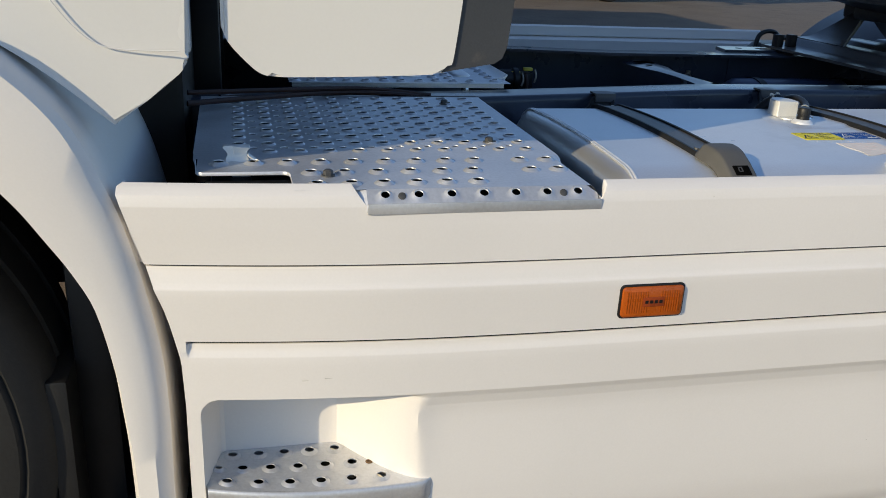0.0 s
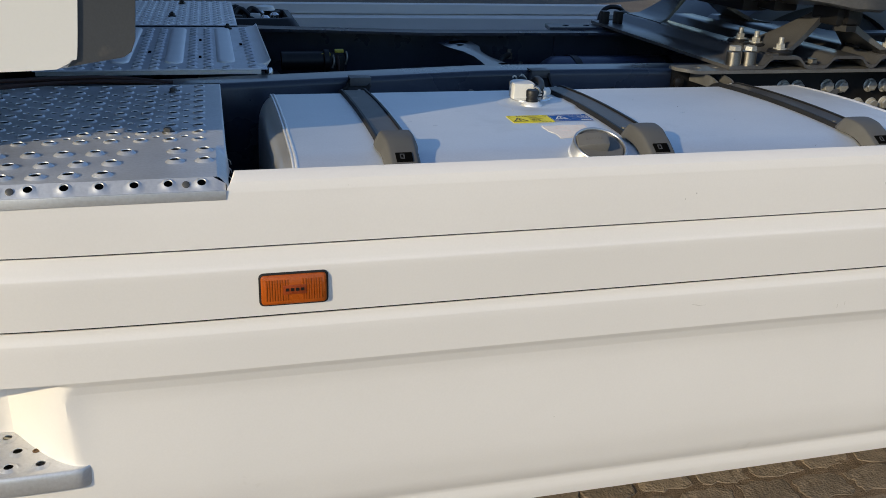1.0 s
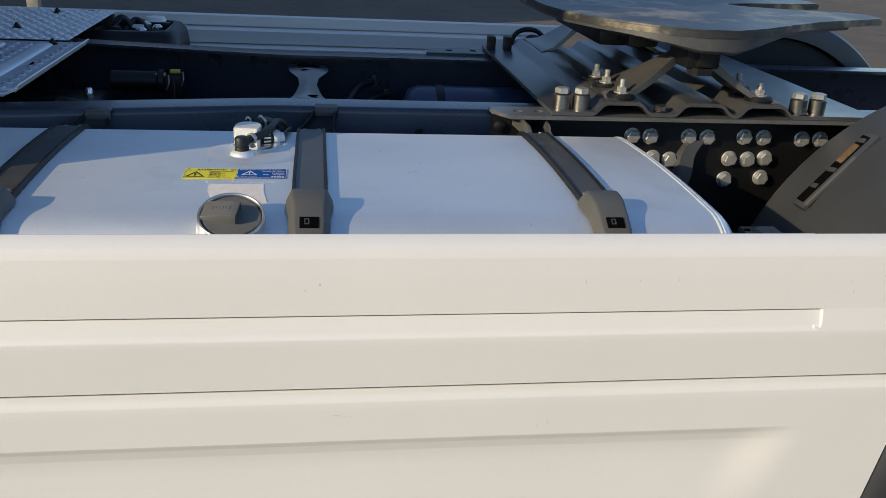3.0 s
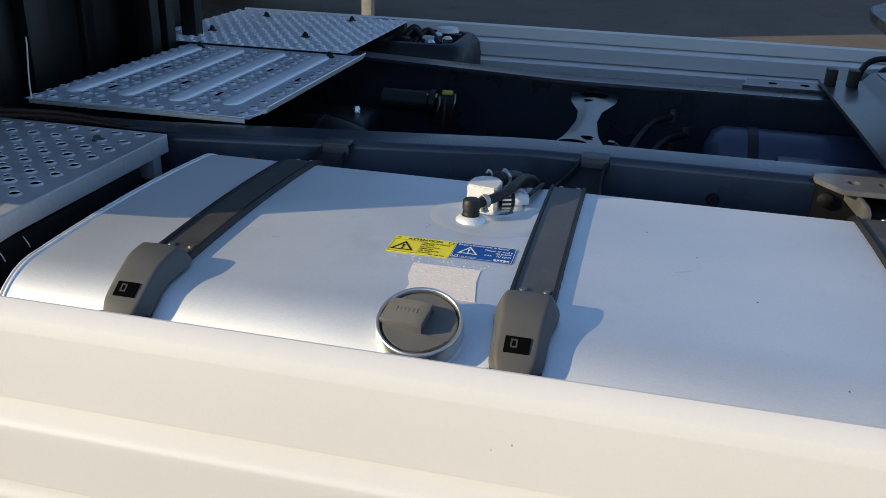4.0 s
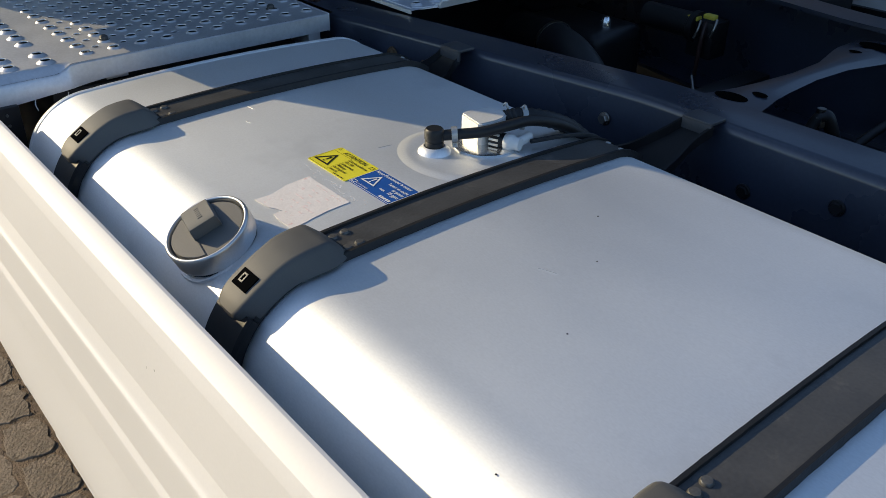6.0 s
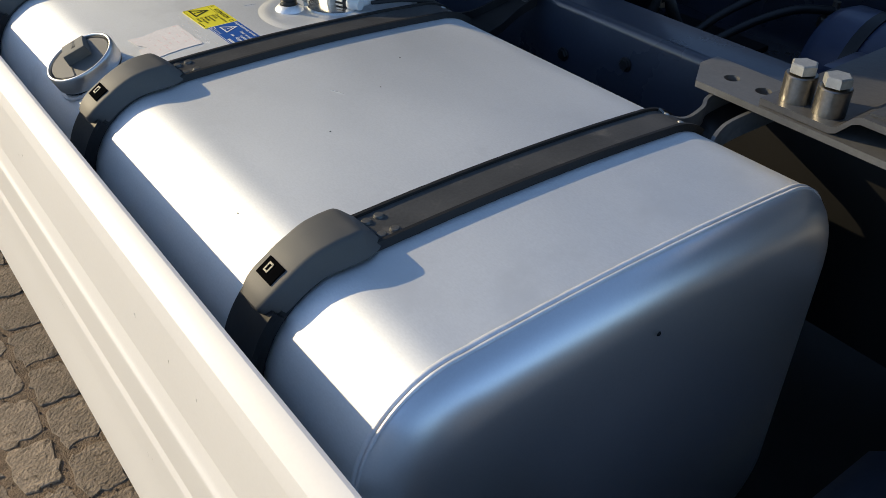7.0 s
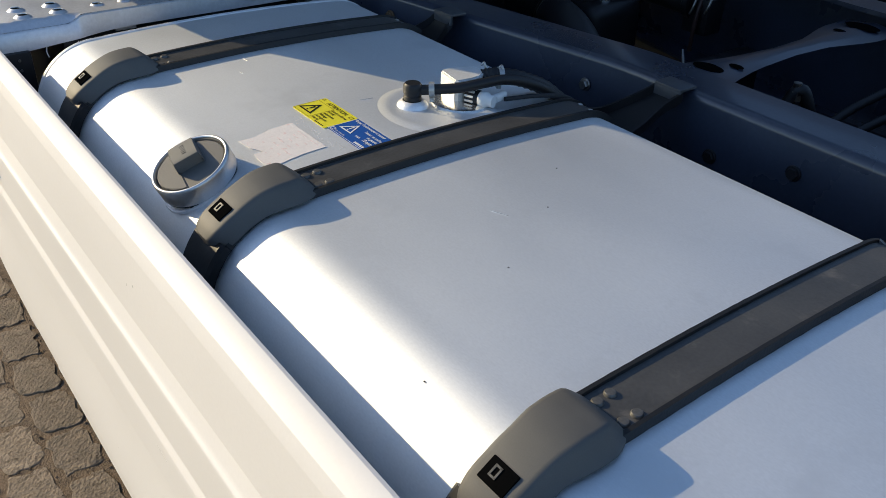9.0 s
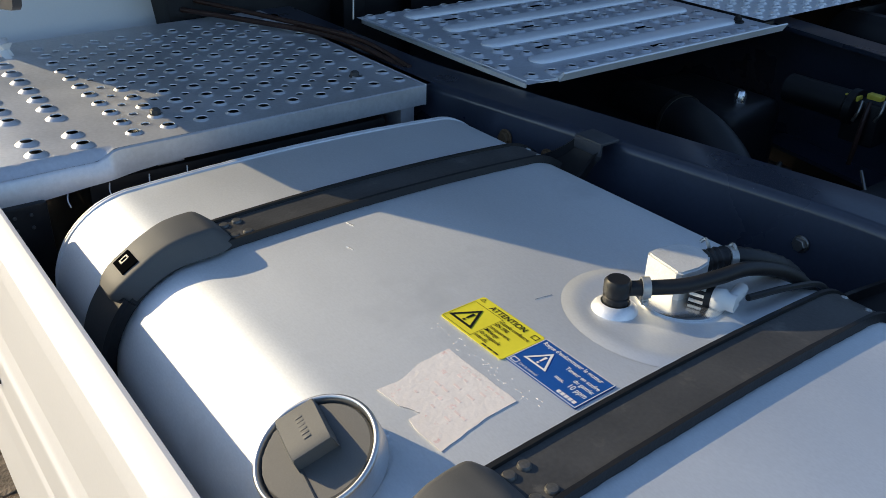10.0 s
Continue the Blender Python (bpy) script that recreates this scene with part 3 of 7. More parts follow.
def fuel_tank():
    t = thing("fuel_tank", (1.255, 1.587, TZ0), "large satin aluminium fuel tank with rounded corners and welded ends", "fuel tank")
    bm = bmesh.new()
    ends = [(-0.006, 0.16), (-0.0045, 0.115), (-0.0015, 0.075)]
    ends += [(0.046 * (1 - math.sin(radians(a))), 0.060 * (1 - math.cos(radians(a)))) for a in (80, 70, 60, 50, 40, 30, 20, 10)]
    mids = [0.30, 0.7, 1.1]
    xs = [(TX0 + 0.036, 0)] + [(TX0 + m, 0) for m in mids] + [(TX1 - 0.042, 0)]
    loft(bm, [[(x, y, z) for y, z in shrunk(d)] for x, d in xs], cap=False)
    part("body", bm, ALU, t, "satin aluminium shell", angle=35)
    for x, s in ((TX0, 1), (TX1, -1)):
        bm = bmesh.new()
        loft(bm, [[(x + s * e, y, z) for y, z in shrunk(d)] for e, d in ends + [(0.042, 0.0005), (0.046, 0.0003)]])
        part("end_cap", bm, ALUEND, t, "smooth pressed aluminium end", angle=35)
    for x, rad in ((TX0 + 0.0365, 0.0017), (TX0 + 0.0305, 0.0013), (TX1 - 0.0450, 0.0017), (TX1 - 0.0390, 0.0013)):
        bm = bmesh.new()
        rings = []
        path = [(y, z) for y, z in SEC] + [SEC[0]]
        rnd = random.Random(4)
        for k in range(len(path) - 1):
            (ya, za), (yb, zb) = path[k], path[k + 1]
            m = max(1, int(math.hypot(yb - ya, zb - za) / 0.006))
            for q in range(m):
                y, z = ya + (yb - ya) * q / m, za + (zb - za) * q / m
                n = Vector((0, y - YC, (z - ZC))).normalized()
                rr = rad * (1 + 0.30 * rnd.random())
                rings.append([Vector((x + rr * 1.5 * math.cos(a), y, z)) + n * rr * math.sin(a) for a in (0, 1.05, 2.1, 3.14, 4.2, 5.2)])
        loft(bm, rings, cap=False)
        part("weld_bead", bm, WELD, t, "fine bright weld bead", angle=60)
    # pressed round dish for the sender unit
    bm = bmesh.new()
    cx, cy = 1.145, 1.688
    prof = [(0.104, -0.0004), (0.099, 0.0006), (0.093, 0.0018), (0.087, 0.0024), (0.080, 0.0022), (0.072, 0.0014), (0.062, 0.0009), (0.05, 0.0008), (0.0, 0.0003)]
    rings = []
    for r, h in prof[:-1]:
        rings.append([(cx + 0.92 * r * math.cos(2 * math.pi * k / 40), cy + 0.80 * r * math.sin(2 * math.pi * k / 40),
                       tank_top(cy + 0.80 * r * math.sin(2 * math.pi * k / 40)) + h + 0.0006) for k in range(40)])
    loft(bm, rings, cap=False)
    bm.faces.new([v for v in bm.verts][-40:])
    part("sender_dish", bm, ALU, t, "shallow round pressing")
    # scuffs and chips
    for x, y in ((1.601, 1.335), (1.45, 1.62), (1.52, 1.50), (1.38, 1.70)):
        bm = bmesh.new()
        lathe(bm, [(0.0011, 0), (0.0009, 0.0004), (0, 0.0005)], Matrix.Translation((x, y, lerp(y, [(1.30, 0.914), (1.335, 0.9315), (1.36, tank_top(1.36))]) if y < 1.36 else tank_top(y))), 8)
        part("speck", bm, INK, t)
    bm = bmesh.new()
    lathe(bm, [(0.003, 0), (0.002, 0.0012), (0, 0.0014)], Matrix.Translation((TX1 + 0.004, 1.598, 0.888)) @ pose(0, 0, 0, 0, 90, 0), 8)
    part("speck", bm, INK, t)
    for x, y, dx, dy in ((0.81, 1.545, 0.014, 0.002), (0.86, 1.515, 0.010, 0.002), (1.06, 1.61, 0.003, 0.02), (1.42, 1.56, 0.02, 0.008)):
        bm = bmesh.new()
        a, b = (x, y, tank_top(y) + 0.0004), (x + dx, y + dy, tank_top(y + dy) + 0.0004)
        tube(bm, [a, b], 0.00035, 4, 1)
        part("scratch", bm, ALUSMOOTH, t)
    bm = bmesh.new()
    rnd = random.Random(3)
    for k in range(40):
        x, y = 1.035 + 0.15 * rnd.random(), 1.494 + 0.014 * rnd.random()
        box(bm, x, x + 0.0008 + 0.0012 * rnd.random(), y, y + 0.0009, tank_top(y) - 0.0005, tank_top(y) + 0.0003)
    part("glue_residue", bm, PAPER, t, "pale dotted glue residue")
    return t


tank = fuel_tank()
STRAPS = (0.758, 1.245, 1.733)


COVER_WIDTH = [(0, 0.0262), (0.06, 0.0312), (0.13, 0.0352), (0.21, 0.0382), (0.38, 0.0386), (0.48, 0.0372), (0.58, 0.0333), (0.84, 0.0323), (0.92, 0.0294), (0.97, 0.0241), (1, 0.0164)]
COVER_HEIGHT = [(0, 0.0037), (0.03, 0.0085), (0.10, 0.0158), (0.17, 0.0228), (0.21, 0.0255), (0.26, 0.0265), (0.4, 0.0265), (0.47, 0.0262), (0.54, 0.0256), (0.6, 0.0242), (0.74, 0.0220), (0.9, 0.0231), (0.97, 0.0214), (1, 0.0112)]


def tank_strap(cx):
    t = thing("tank_strap", (cx, 1.86, 0.80), "dark steel strap with rubber edges and grey buckle cover", "strap", "straps round the fuel tank")
    hw = 0.0258
    path = over_tank(1.912, 0.62)
    bm = bmesh.new()
    loft(bm, [[(cx - hw, y + 0.0025 * ny, z + 0.0025 * nz), (cx + hw, y + 0.0025 * ny, z + 0.0025 * nz),
               (cx + hw, y + 0.0065 * ny, z + 0.0065 * nz), (cx - hw, y + 0.0065 * ny, z + 0.0065 * nz)] for y, z, ny, nz in path])
    part("band", bm, STRAPM, t, "dark grey steel band, scuffed")
    for s in (-1, 1):
        bm = bmesh.new()
        c = cx + s * 0.0268
        rnd = random.Random(int(c * 100))
        rings = []
        for y, z, ny, nz in path:
            w = 0.0034 + 0.0006 * rnd.random()
            rings.append([(c - w, y + 0.0003 * ny, z + 0.0003 * nz), (c + w, y + 0.0003 * ny, z + 0.0003 * nz),
                          (c + w * 0.6, y + 0.0098 * ny, z + 0.0098 * nz), (c - w * 0.6, y + 0.0098 * ny, z + 0.0098 * nz)])
        loft(bm, rings)
        part("rubber_edge", bm, RUBBER, t, "black rubber edging")
    # buckle cover: a long moulded hood that wraps the tank's front corner
    pts = [p for p in over_tank(1.419, 0.884, 0.004, 0.004) if p[2] > -0.80]
    L = len(pts)
    rings = []
    for k, (y, z, ny, nz) in enumerate(pts):
        u = k / (L - 1)
        w = lerp(u, COVER_WIDTH)
        h = lerp(u, COVER_HEIGHT)
        # steep flared sides under a flat top with a tight rounded edge
        c = w - lerp(u, [(0, 0.006), (0.12, 0.0105), (0.45, 0.0100), (0.58, 0.0080), (1, 0.0070)])
        e = min(0.0045, c * 0.3)
        half = [(w, 0), (w - 0.10 * (w - c), 0.20 * h), (w - 0.42 * (w - c), 0.48 * h), (c + 0.22 * (w - c), 0.78 * h), (c - 0.1 * e, 0.92 * h), (c - 0.5 * e, 0.98 * h), (c - 1.2 * e, h), (c * 0.35, h + 0.0006)]
        ring = [(cx + s * px, y + ph * ny, z + ph * nz) for s, side in ((1, half), (-1, half[::-1])) for px, ph in side]
        rings.append(ring)
    bm = bmesh.new()
    loft(bm, rings)
    part("buckle_cover", bm, PLASTIC, t, "grey moulded plastic buckle cover", angle=50)
    # lower body under the nose; black stands in for the shade there
    bm = bmesh.new()
    low = [p for p in over_tank(1.414, 0.80, 0.004, 0.004) if p[2] < -0.70]
    loft(bm, [[(cx + q * 0.0335, y + h * ny, z + h * nz) for q, h in ((-1, 0), (-1, 0.009), (-0.88, 0.0125), (0.88, 0.0125), (1, 0.009), (1, 0))] for y, z, ny, nz in low])
    part("buckle_base", bm, BLACK, t, "lower body of the buckle, its shade painted as black")
    # window in the cover, a black block for its dark inside, with the buckle's tongue in it
    k = min(range(L), key=lambda i: abs(pts[i][0] + 0.023 * pts[i][2] - 1.305) + (0 if i > 4 else 9))
    y, z, ny, nz = pts[k]
    n = Vector((0, ny, nz))
    along = Vector((0, -nz, ny)) if nz > 0 else Vector((0, -1, 0))
    m = Matrix((Vector((1, 0, 0)), -along, n)).transposed().to_4x4()
    h = lerp(k / (L - 1), COVER_HEIGHT)
    m.translation = Vector((cx, y, z)) + n * (h - 0.004)
    bm = bmesh.new()
    obox(bm, m @ Matrix.Translation((0, 0, 0.0012)), 0.029, 0.021, 0.0095, 0.001)
    part("window", bm, HOLESHADE, t, "window in the cover, its dark inside painted as black")
    bm = bmesh.new()
    for sx, sy, ox, oy in ((0.0018, 0.010, -0.0065, 0.001), (0.0018, 0.010, -0.0005, 0.001), (0.0078, 0.0018, -0.0035, 0.0055), (0.0078, 0.0018, -0.0035, -0.0035)):
        obox(bm, m @ Matrix.Translation((ox, oy, 0.0058)), sx, sy, 0.002)
    part("tongue", bm, STRAPM, t, "dull metal tongue")
    me = finish(obox(bmesh.new(), Matrix.Identity(4), 0.0028, 0.0040, 0.0016, 0.0005), PLASTIC, "embossed_mark")
    for i in range(6):
        shared("embossed_mark", me, t, m @ Matrix.Translation((-0.013 + 0.0050 * i, -0.0170, 0.0025)))
    rm = finish(lathe(bmesh.new(), [(0.0060, 0), (0.0058, 0.0014), (0.0046, 0.0030), (0, 0.0036)], None, 14), RIVET, "rivet")
    rs = finish(lathe(bmesh.new(), [(0.0042, 0), (0.0040, 0.0012), (0.003, 0.0020), (0, 0.0023)], None, 12), ZINC, "rivet")
    for dx, yy, small in ((-0.012, 1.422, 0), (0.017, 1.420, 0), (-0.013, 1.441, 0), (0.017, 1.438, 0), (0.016, 1.878, 1), (-0.014, 1.884, 1)):
        y, z, ny, nz = min(path, key=lambda p: abs(p[0] - yy))
        m = Vector((0, ny, nz)).to_track_quat("Z", "Y").to_matrix().to_4x4()
        m.translation = (cx + dx, y + 0.0062 * ny, z + 0.0062 * nz)
        shared("rivet", rs if small else rm, t, m)
    # saddle of bent sheet from the band's end up to the rail: a floor between two cheeks
    yr = rail_y(cx)
    g = yr - 1.902
    last = cx > 1.6
    if last:
        cheeks = ([(-0.024, 1.886, 0.944), (-0.012, 1.892, 0.937), (0.002, 1.912, 0.934), (0.004, 1.940, 0.942), (-0.004, 1.962, 0.9490), (-0.010, 2.040, 0.9490)], [(0.088, 1.902, 0.916), (0.072, 1.893, 0.918), (0.058, 1.897, 0.924), (0.050, 1.918, 0.933), (0.052, 1.945, 0.943), (0.058, 2.040, 0.9490)])
    else:
        cheeks = ([(-0.030, 1.893, 0.929), (-0.034, 1.902 + 0.15 * g, 0.917), (-0.034, 1.902 + 0.42 * g, 0.911), (-0.008, 1.902 + 0.66 * g, 0.932), (0.008, yr - 0.020, 0.9500)],
                  [(0.066, 1.905, 0.903), (0.056, 1.902 + 0.15 * g, 0.907), (0.050, 1.902 + 0.42 * g, 0.915), (0.050, 1.902 + 0.66 * g, 0.934), (0.058, yr - 0.020, 0.9500)])
    for c in cheeks:
        bm = bmesh.new()
        line = smooth_path(c, 6)
        rings = []
        for k, p in enumerate(line):
            d = line[min(k + 1, len(line) - 1)] - line[max(k - 1, 0)]
            n = Vector((-d.y, d.x, 0)).normalized() * 0.0026
            q = Vector((cx + p.x, p.y, p.z))
            low = Vector((0, 0, -0.030 if last else -0.015))
            rings.append([q - n, q + n, q + n + low, q - n + low])
        loft(bm, rings)
        part("cheek", bm, COUPLING if last else BLACK, t, "thin bent cheek of the saddle")
    # floor between the cheeks, near-black all over
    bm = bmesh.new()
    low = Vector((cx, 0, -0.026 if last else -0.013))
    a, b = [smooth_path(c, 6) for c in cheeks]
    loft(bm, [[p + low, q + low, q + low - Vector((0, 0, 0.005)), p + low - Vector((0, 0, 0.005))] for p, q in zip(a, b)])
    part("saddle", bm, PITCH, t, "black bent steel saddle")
    if not last:
        bm = bmesh.new()
        box(bm, cx + 0.007, cx + 0.059, yr - 0.026, yr + 0.012, 0.9495, 0.9545, 0.002)
        box(bm, cx + 0.007, cx + 0.059, yr - 0.026, yr - 0.021, 0.934, 0.951, 0.0015)
        part("hook_plate", bm, GUARD, t, "grey steel hook plate over the frame rail")
    return t


def rail_y(x):
    """The near frame rail's outer face in plan: it spreads towards the cab."""
    return sum(lerp(x + d, [(-0.5, 1.905), (0.35, 1.915), (1.145, 2.055), (5.0, 2.060)]) for d in (-0.045, -0.03, -0.015, 0, 0.015, 0.03, 0.045)) / 7


for cx in STRAPS:
    tank_strap(cx)


def fuel_cap():
    m = Matrix.Translation((1.127, 1.337, 0.917)) @ pose(0, 0, 0, 24, 2, 0)
    bm = bmesh.new()
    lathe(bm, [(0.0492, -0.034), (0.0488, -0.010), (0.0482, 0.004), (0.0478, 0.0125), (0.0455, 0.0125)], m, 48)
    t = part("fuel_cap", bm, BRUSHED, tank, "grey plastic fuel cap in a bright ring on a welded neck")
    # black band stands in for the shaded gap between ring and neck
    bm = bmesh.new()
    lathe(bm, [(0.0470, 0.0100), (0.0488, 0.0100), (0.0488, 0.0145), (0.0470, 0.0145)], m, 48)
    part("gap_band", bm, RUBBER, t, "black band that paints the dark gap under the ring")
    bm = bmesh.new()
    lathe(bm, [(0.0470, 0.0140), (0.0500, 0.0140), (0.0508, 0.0148), (0.0512, 0.0165), (0.0514, 0.0355), (0.0510, 0.0380), (0.0500, 0.0396), (0.0487, 0.0400), (0.0474, 0.0395), (0.0464, 0.0380), (0.0460, 0.0355), (0.0452, 0.0300)], m, 64)
    part("ring", bm, BRUSHED, t, "brushed bright metal ring with a rolled rim", angle=50)
    bm = bmesh.new()
    lathe(bm, [(0.0451, 0.020), (0.0449, 0.034), (0.043, 0.0362), (0.030, 0.0365), (0, 0.0365)], m, 48)
    part("top", bm, CAPM, t, "grey plastic top")
    bm = bmesh.new()
    g = m @ pose(0, 0, 0, 0, 0, -10)
    rings = []
    for u, hw, top in ((-0.0450, 0.0150, 0.0385), (-0.0435, 0.0170, 0.0425), (-0.036, 0.0178, 0.0455), (-0.020, 0.0176, 0.0500), (-0.004, 0.0174, 0.0535), (0.008, 0.0172, 0.0552), (0.0105, 0.0168, 0.0545), (0.007, 0.0165, 0.0360)):
        rings.append([g @ Vector((u, s * hw * w, 0.0355 + (top - 0.0355) * q)) for s, w, q in ((-1, 1.04, 0), (-1, 1, 0.82), (-1, 0.93, 1), (1, 0.93, 1), (1, 1, 0.82), (1, 1.04, 0))])
    loft(bm, rings)
    part("grip", bm, CAPM, t, "raised turning grip", angle=30)
    bm = bmesh.new()
    half = [(0.0435 * math.cos(radians(a)), 0.0435 * math.sin(radians(a))) for a in range(200, 341, 10)]
    slab(bm, half, 0.0355, 0.0385, 0.0008)
    bmesh.ops.transform(bm, matrix=g, verts=bm.verts)
    part("raised_half", bm, CAPM, t, "raised half of the cap's top")
    me = finish(obox(bmesh.new(), Matrix.Identity(4), 0.0026, 0.006, 0.0008, 0.0003), CAPM, "embossed_mark")
    for i in range(6):
        shared("embossed_mark", me, t, g @ Matrix.Translation((-0.029 + 0.0052 * i, 0.001, 0.0477 + 0.00125 * i)) @ pose(0, 0, 0, 0, -13, 0))
    bm = bmesh.new()
    rings = []
    rnd = random.Random(5)
    for k in range(120):
        a = 2 * math.pi * k / 120
        rr = 0.0028 + 0.0007 * (k % 3 == 0) + 0.0005 * rnd.random()
        out = Vector((math.cos(a), math.sin(a), 0))
        c = m @ (out * 0.0500 + Vector((0, 0, -0.1104 + math.sqrt(0.1225 ** 2 - (0.050 * math.sin(a)) ** 2))))
        n, up = m.to_3x3() @ out, m.to_3x3() @ Vector((0, 0, 1))
        rings.append([c + n * rr * math.cos(q) + up * rr * math.sin(q) for q in (0, 0.79, 1.57, 2.36, 3.14, 4.71)])
    rings.append(rings[0])
    loft(bm, rings, cap=False)
    part("weld_bead", bm, WELD, t)
    return t


fuel_cap()


# ---- labels on the tank ----
def on_tank(bm, lift):
    for v in bm.verts:
        v.co.z = tank_top(v.co.y) + lift + v.co.z
    return bm


def sheet(outline_pts, lift=0.0006, thick=0.0006):
    bm = bmesh.new()
    slab(bm, outline_pts, 0, thick)
    return on_tank(bm, lift)


def rect(x0, x1, y0, y1, r=0.003):
    pts = []
    for cx, cy, s in ((x1 - r, y1 - r, 0), (x0 + r, y1 - r, 90), (x0 + r, y0 + r, 180), (x1 - r, y0 + r, 270)):
        for k in range(4):
            a = radians(s + 30 * k)
            pts.append((cx + r * math.cos(a), cy + r * math.sin(a)))
    return pts


def put_words(text, size, x, y, parent, mat, bold=0.0, wide=1.0, right=False):
    bm = words(text, size, bold)
    if right:
        w = max(v.co.x for v in bm.verts) * wide
        x -= w
    for v in bm.verts:
        v.co = Vector((x + v.co.x * wide, y + v.co.y, 0))
    on_tank(bm, 0.0016)
    part("lettering", bm, mat, parent, smooth=False)


def triangle_sign(cx, cy, s, parent, mat):
    bm = bmesh.new()
    out = [(cx + s * math.cos(radians(90 + 120 * k)), cy + s * math.sin(radians(90 + 120 * k))) for k in range(3)]
    inn = [(cx + 0.72 * s * math.cos(radians(90 + 120 * k)), cy + 0.72 * s * math.sin(radians(90 + 120 * k))) for k in range(3)]
    V, U = [bm.verts.new((x, y, 0)) for x, y in out], [bm.verts.new((x, y, 0)) for x, y in inn]
    for k in range(3):
        bm.faces.new((V[k], V[(k + 1) % 3], U[(k + 1) % 3], U[k]))
    w = 0.09 * s
    for pts in ([(cx - w, cy + 0.45 * s), (cx + w, cy + 0.45 * s), (cx + 0.6 * w, cy - 0.08 * s), (cx - 0.6 * w, cy - 0.08 * s)],
                [(cx - 0.8 * w, cy - 0.16 * s), (cx + 0.8 * w, cy - 0.16 * s), (cx + 0.8 * w, cy - 0.30 * s), (cx - 0.8 * w, cy - 0.30 * s)]):
        bm.faces.new([bm.verts.new((x, y, 0)) for x, y in pts])
    on_tank(bm, 0.0016)
    part("warning_sign", bm, mat, parent, smooth=False)


def outline_frame(x0, x1, y0, y1, w, parent, mat, name="line"):
    bm = bmesh.new()
    a, b = [(x0, y0), (x1, y0), (x1, y1), (x0, y1)], [(x0 + w, y0 + w), (x1 - w, y0 + w), (x1 - w, y1 - w), (x0 + w, y1 - w)]
    V, U = [bm.verts.new((x, y, 0)) for x, y in a], [bm.verts.new((x, y, 0)) for x, y in b]
    for k in range(4):
        bm.faces.new((V[k], V[(k + 1) % 4], U[(k + 1) % 4], U[k]))
    on_tank(bm, 0.0016)
    part(name, bm, mat, parent, smooth=False)


